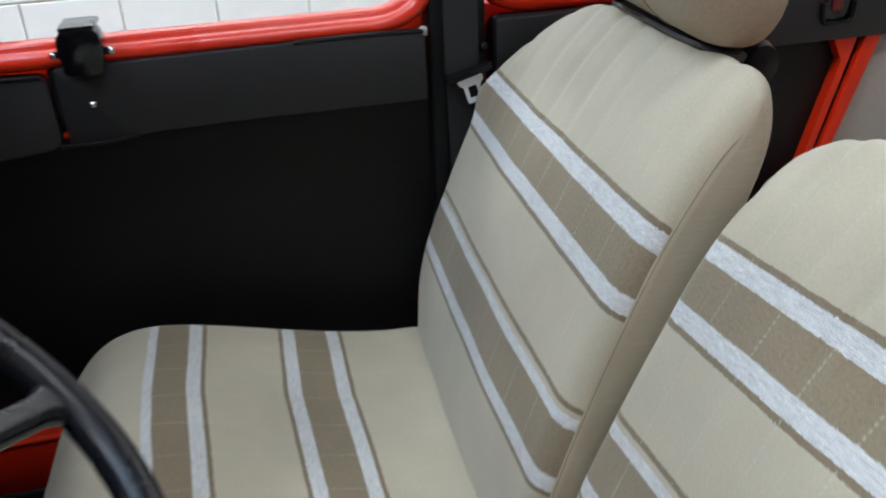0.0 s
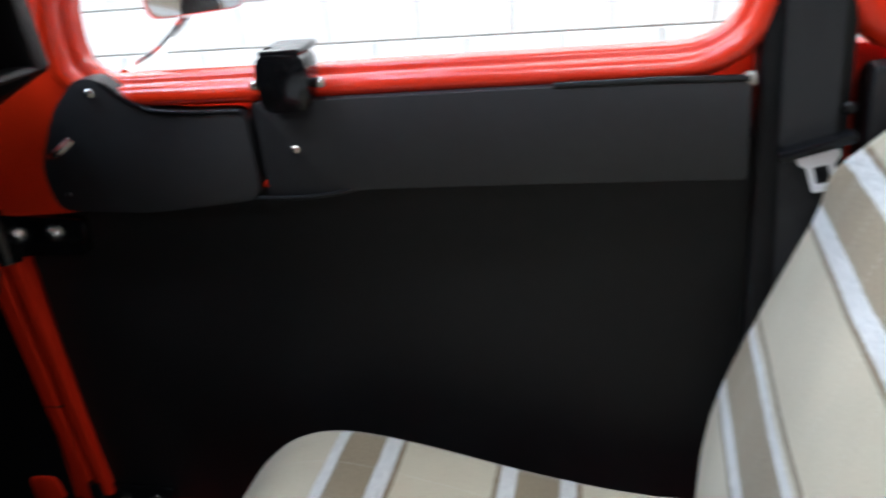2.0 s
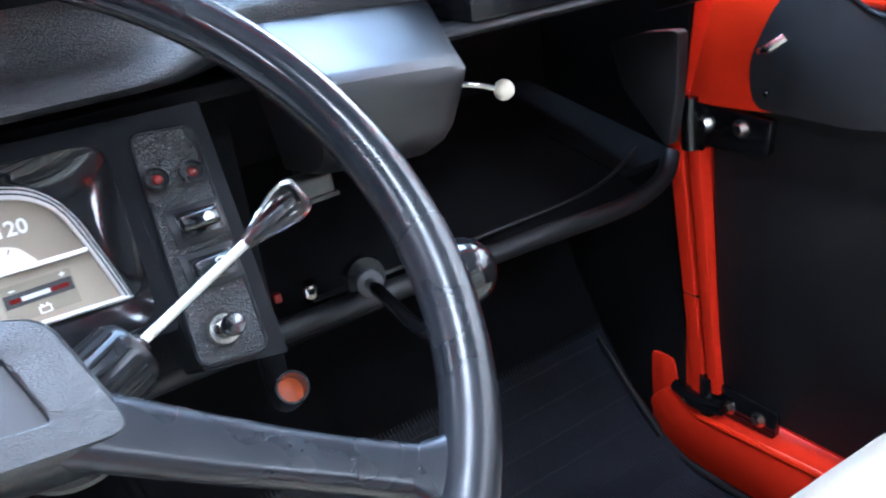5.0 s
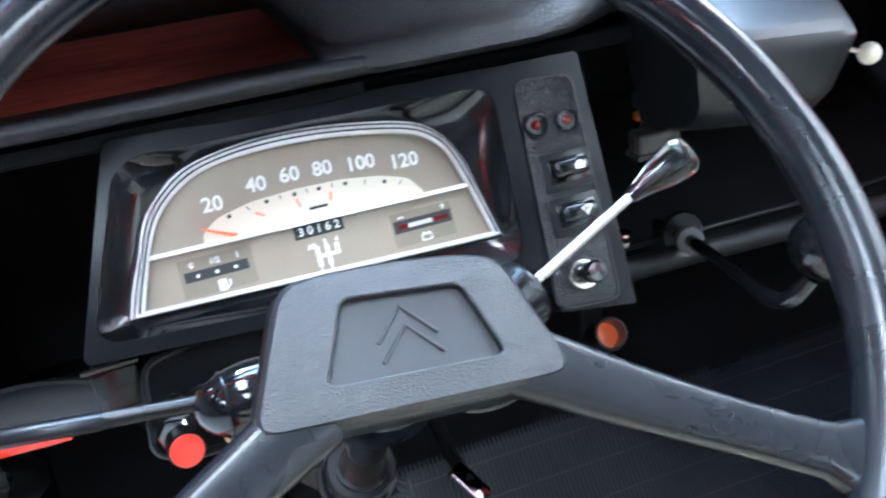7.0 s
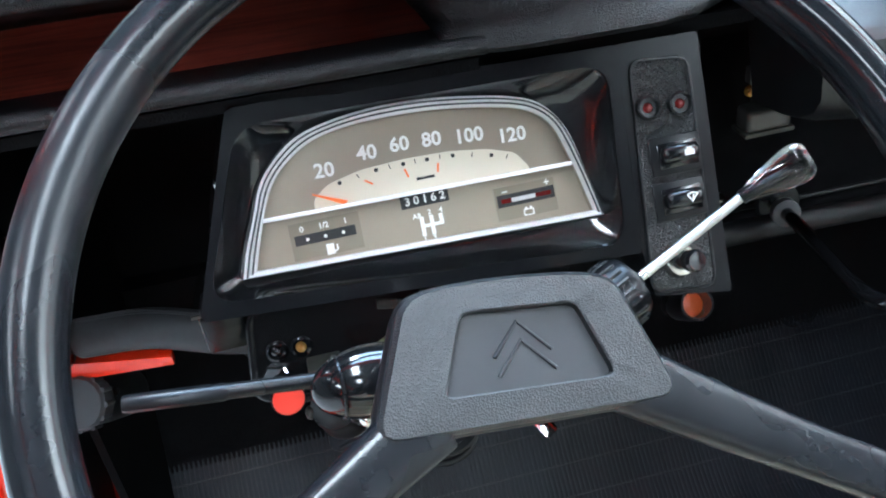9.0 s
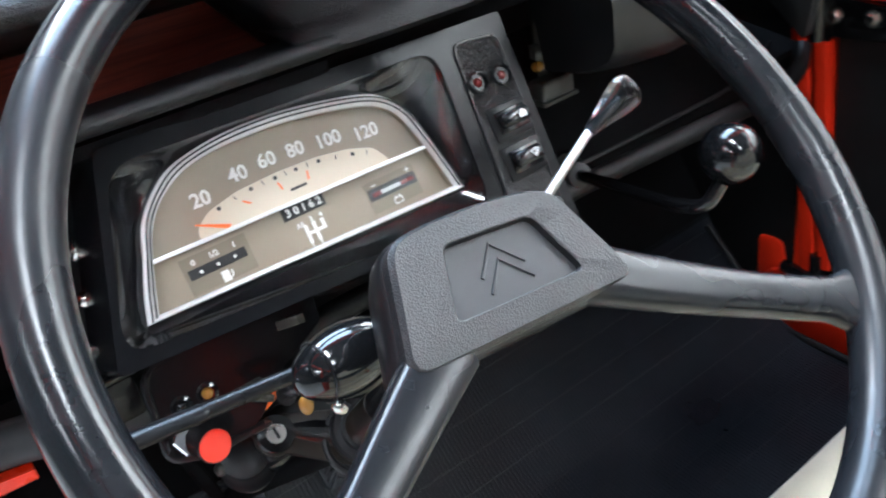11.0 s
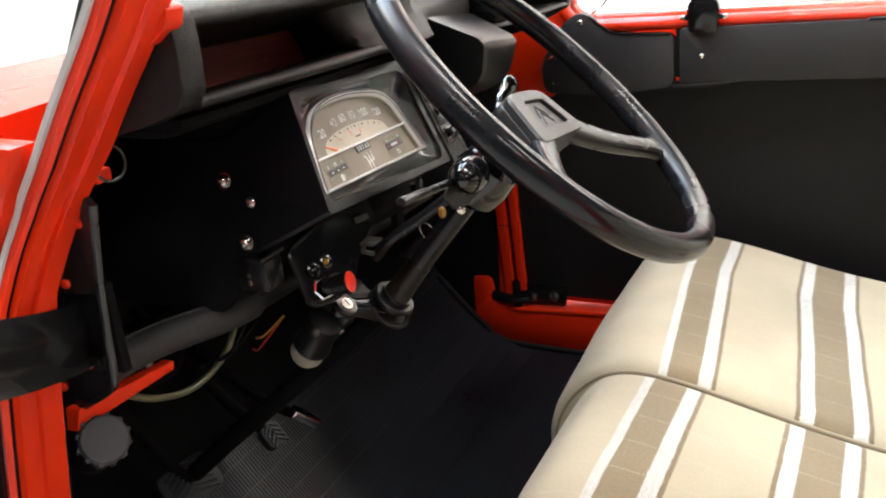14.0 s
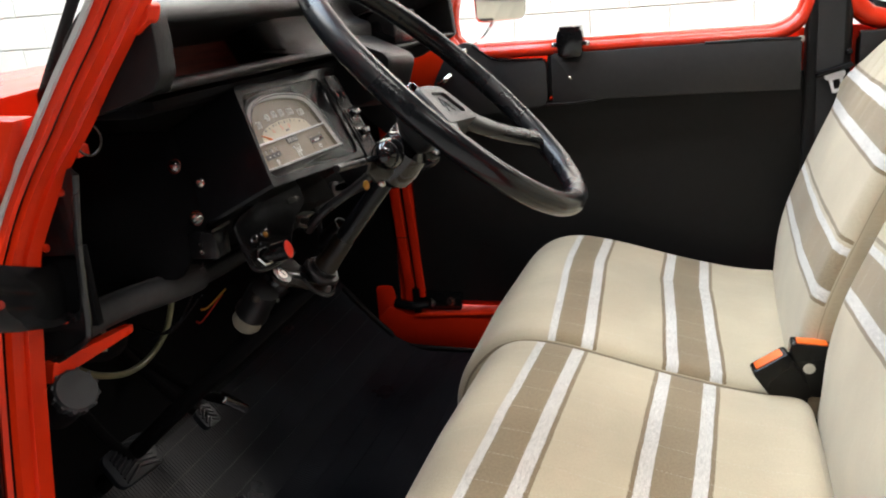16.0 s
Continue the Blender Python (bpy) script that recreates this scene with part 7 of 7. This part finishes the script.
def reservoir():
    o = thing("fluid_reservoir", (-0.90, -0.53, 0.845), "grey capped fluid reservoir in the footwell", "reservoir")
    w = Vector((0.70, -0.28, 0.50)).normalized()
    c = Vector((-0.852, -0.563, 0.850))
    cap = part("cap", lathe([(0.0235, -0.018), (0.0250, -0.014), (0.0250, -0.002), (0.0225, 0.002), (0.001, 0.003)], c, w, 16), GREYPLASTIC, o, "grey faceted cap", smooth=20)
    for i in range(12):
        a = 2 * math.pi * i / 12
        e1 = w.cross(Vector((0, 0, 1))).normalized()
        e2 = w.cross(e1)
        q = c + (e1 * math.cos(a) + e2 * math.sin(a)) * 0.0245
        part("cap_rib", tube([q - w * 0.014, q - w * 0.001], 0.0026, 8), GREYPLASTIC, cap)
    part("bottle", lathe([(0.020, 0.0), (0.024, 0.02), (0.024, 0.06), (0.020, 0.07)], c - w * 0.014, -w, 24), SATINBLACK, o)
    h = thing("washer_hose", (-1.0, -0.35, 0.75), "thin yellowed plastic hose looping under the tube", "hose")
    part("hose", tube(curve_points([(-0.955, -0.475, 0.850), (-0.975, -0.435, 0.812), (-0.985, -0.394, 0.779), (-0.985, -0.362, 0.760), (-0.985, -0.318, 0.744), (-0.985, -0.270, 0.743), (-0.983, -0.226, 0.762), (-0.980, -0.203, 0.795), (-0.970, -0.200, 0.840)], 6), 0.0046, 10), HOSE, h)
    j = thing("hose_joint", (-0.93, -0.44, 0.85), "small pale plastic hose joint", "fitting")
    part("joint", lathe([(0.006, 0), (0.007, 0.003), (0.007, 0.026), (0.004, 0.030), (0.004, 0.045)], (-0.925, -0.425, 0.875), (0, 0, -1), 14), DIRTYWHITE, j)
    wires = thing("wiring_loom", (-0.90, -0.33, 0.85), "thin coloured wires hanging under the dashboard", "wires")
    for pts, mat in (([(-0.80, -0.36, 0.93), (-0.83, -0.37, 0.87), (-0.86, -0.36, 0.84), (-0.90, -0.37, 0.82)], SATINBLACK), ([(-0.79, -0.335, 0.885), (-0.81, -0.35, 0.865), (-0.82, -0.355, 0.862)], AMBER), ([(-0.80, -0.33, 0.875), (-0.83, -0.34, 0.84), (-0.84, -0.34, 0.838)], LAMPRED), ([(-0.82, -0.345, 0.88), (-0.87, -0.36, 0.83), (-0.92, -0.35, 0.83)], SATINBLACK), ([(-0.98, -0.45, 0.80), (-1.02, -0.42, 0.72), (-1.08, -0.38, 0.68)], SATINBLACK)):
        part("wire", tube(curve_points(pts, 5), 0.0015, 6), mat, wires)


reservoir()


def post_cover():
    """Black plastic cover on the driver's post, with the door check strap that comes through it."""
    o = thing("post_cover", (-0.84, -0.57, 0.90), "black plastic post cover fixed with red-headed screws", "cover")
    outline = [(-0.803, 1.103), (-0.792, 1.092), (-0.802, 1.050), (-0.809, 1.010), (-0.814, 0.965), (-0.818, 0.925), (-0.830, 0.906), (-0.899, 0.866), (-0.902, 0.880), (-0.890, 0.925), (-0.868, 0.985), (-0.840, 1.040)]
    hole = [(-0.856, 1.006), (-0.813, 1.008), (-0.823, 0.945), (-0.872, 0.932)]

    def rolled(p):
        k = min(range(len(p)), key=lambda i: p[i][0] + p[i][1])
        return p[k:] + p[:k]

    ring, gap = rolled(even(rounded(outline, 0.006, 3), 72)), rolled(even(rounded(hole, 0.005, 3), 72))
    bm = plate_with_hole(ring, gap, -0.003, 0.003)
    bm.transform(Matrix(((1, 0, 0, 0), (0, 0, 1, -0.560), (0, 1, 0, 0), (0, 0, 0, 1))))
    part("flange", bm, WORNBLACK, o)
    part("rim", tube([(x, -0.562, z) for x, z in [tuple(p)[:2] for p in curve_points([(-0.793, 1.094, 0), (-0.802, 1.050, 0), (-0.809, 1.010, 0), (-0.814, 0.965, 0), (-0.818, 0.926, 0), (-0.830, 0.907, 0), (-0.895, 0.870, 0)], 4)]], 0.0042, 10), WORNBLACK, o)
    part("pocket", join(box(-0.876, -0.810, -0.556, -0.546, 0.925, 1.015, 0.001)), DARK, o)
    part("catch", box(-0.842, -0.826, -0.568, -0.556, 0.934, 0.944, 0.003), SATINBLACK, o)
    part("red_edge", box(-0.872, -0.842, -0.566, -0.560, 0.930, 0.934, 0.001), RED, o)
    for p in ((-0.814, -0.5635, 1.076), (-0.848, -0.5635, 1.016), (-0.889, -0.5635, 0.903)):
        bolt(o, p, (0.3, -1, 0), 0.0048, "screw", RED, "dome")
    s = thing("check_strap", (-0.80, -0.66, 0.97), "bent black steel door check strap", "door strap")
    strap = curve_points([(-0.850, -0.548, 0.962), (-0.838, -0.58, 0.968), (-0.815, -0.63, 0.986), (-0.790, -0.69, 1.010), (-0.765, -0.76, 1.040), (-0.735, -0.85, 1.075)], 6)
    rows = [(0.0, -0.033), (0.005, -0.031), (0.006, -0.022), (0.002, -0.019), (0.002, -0.004), (0.006, 0.0), (0.007, 0.014), (0.004, 0.026), (0.0, 0.033), (-0.002, 0.033), (-0.002, -0.033)]
    part("strap", loft([[p + Vector((dx, -0.3 * dx, dz)) for dx, dz in rows] for p in strap]), WORNBLACK, s, smooth=50)
    part("rivet", lathe([(0.005, 0), (0.0045, 0.0014), (0.001, 0.002)], (-0.779, -0.705, 1.010), (1, -0.4, 0), 12), LAMPRED, s)
    part("tube_gusset", loft([[(-0.885, -0.575, 0.862), (-0.872, -0.575, 0.862), (-0.868, -0.570, 0.884), (-0.885, -0.570, 0.884)], [(-0.848, -0.470, 0.880), (-0.838, -0.470, 0.880), (-0.836, -0.470, 0.890), (-0.848, -0.470, 0.890)]]), RED, body)


post_cover()


def post_ring():
    o = thing("wire_ring", (-0.789, -0.535, 1.129), "bright bent wire ring with a red tab by the post", "ring")
    c = Vector((-0.787, -0.535, 1.124))
    part("ring", tube([c + Vector((0.005 * math.cos(a), 0.013 * math.cos(a) - 0.004, 0.016 * math.sin(a))) for a in [radians(-150 + 20 * i) for i in range(14)]], 0.0013, 8), BRACKETSTEEL, o)
    part("bolt_head", lathe([(0.0062, 0), (0.0062, 0.002), (0.0045, 0.0035), (0.001, 0.004)], c + Vector((-0.002, -0.012, 0.013)), (0.4, -0.9, 0.2), 12), SATINBLACK, o)
    part("tab", box(-0.803, -0.792, -0.552, -0.534, 1.108, 1.120, 0.002), RED, o, "small red painted tab")


post_ring()


def block_courses():
    """Painted concrete blocks on the stretches of wall that the windows look out on."""
    me = {}

    def brick(name, parent, x, y, z, along):
        key = along
        if key not in me:
            bm = box(-0.1965, 0.1965, -0.012, 0.012, -0.0965, 0.0965, 0.004, 1) if along == "x" else box(-0.012, 0.012, -0.1965, 0.1965, -0.0965, 0.0965, 0.004, 1)
            mesh = bpy.data.meshes.new("block")
            bm.to_mesh(mesh)
            bm.free()
            mesh.materials.append(PAINTWALL)
            me[key] = mesh
        o = new("block", me[key])
        o.parent = parent
        o.location = (x, y, z)

    for row in range(17):
        for i in range(17):
            brick("block", SHOW["wall_front"], -6.996, -4.4 + 0.4 * i + (0.2 if row % 2 else 0), 0.1 + 0.2 * row, "y")
    for row in range(14):
        for i in range(21):
            brick("block", SHOW["wall_side"], -4.6 + 0.4 * i + (0.2 if row % 2 else 0), 3.396, 0.1 + 0.2 * row, "x")


block_courses()
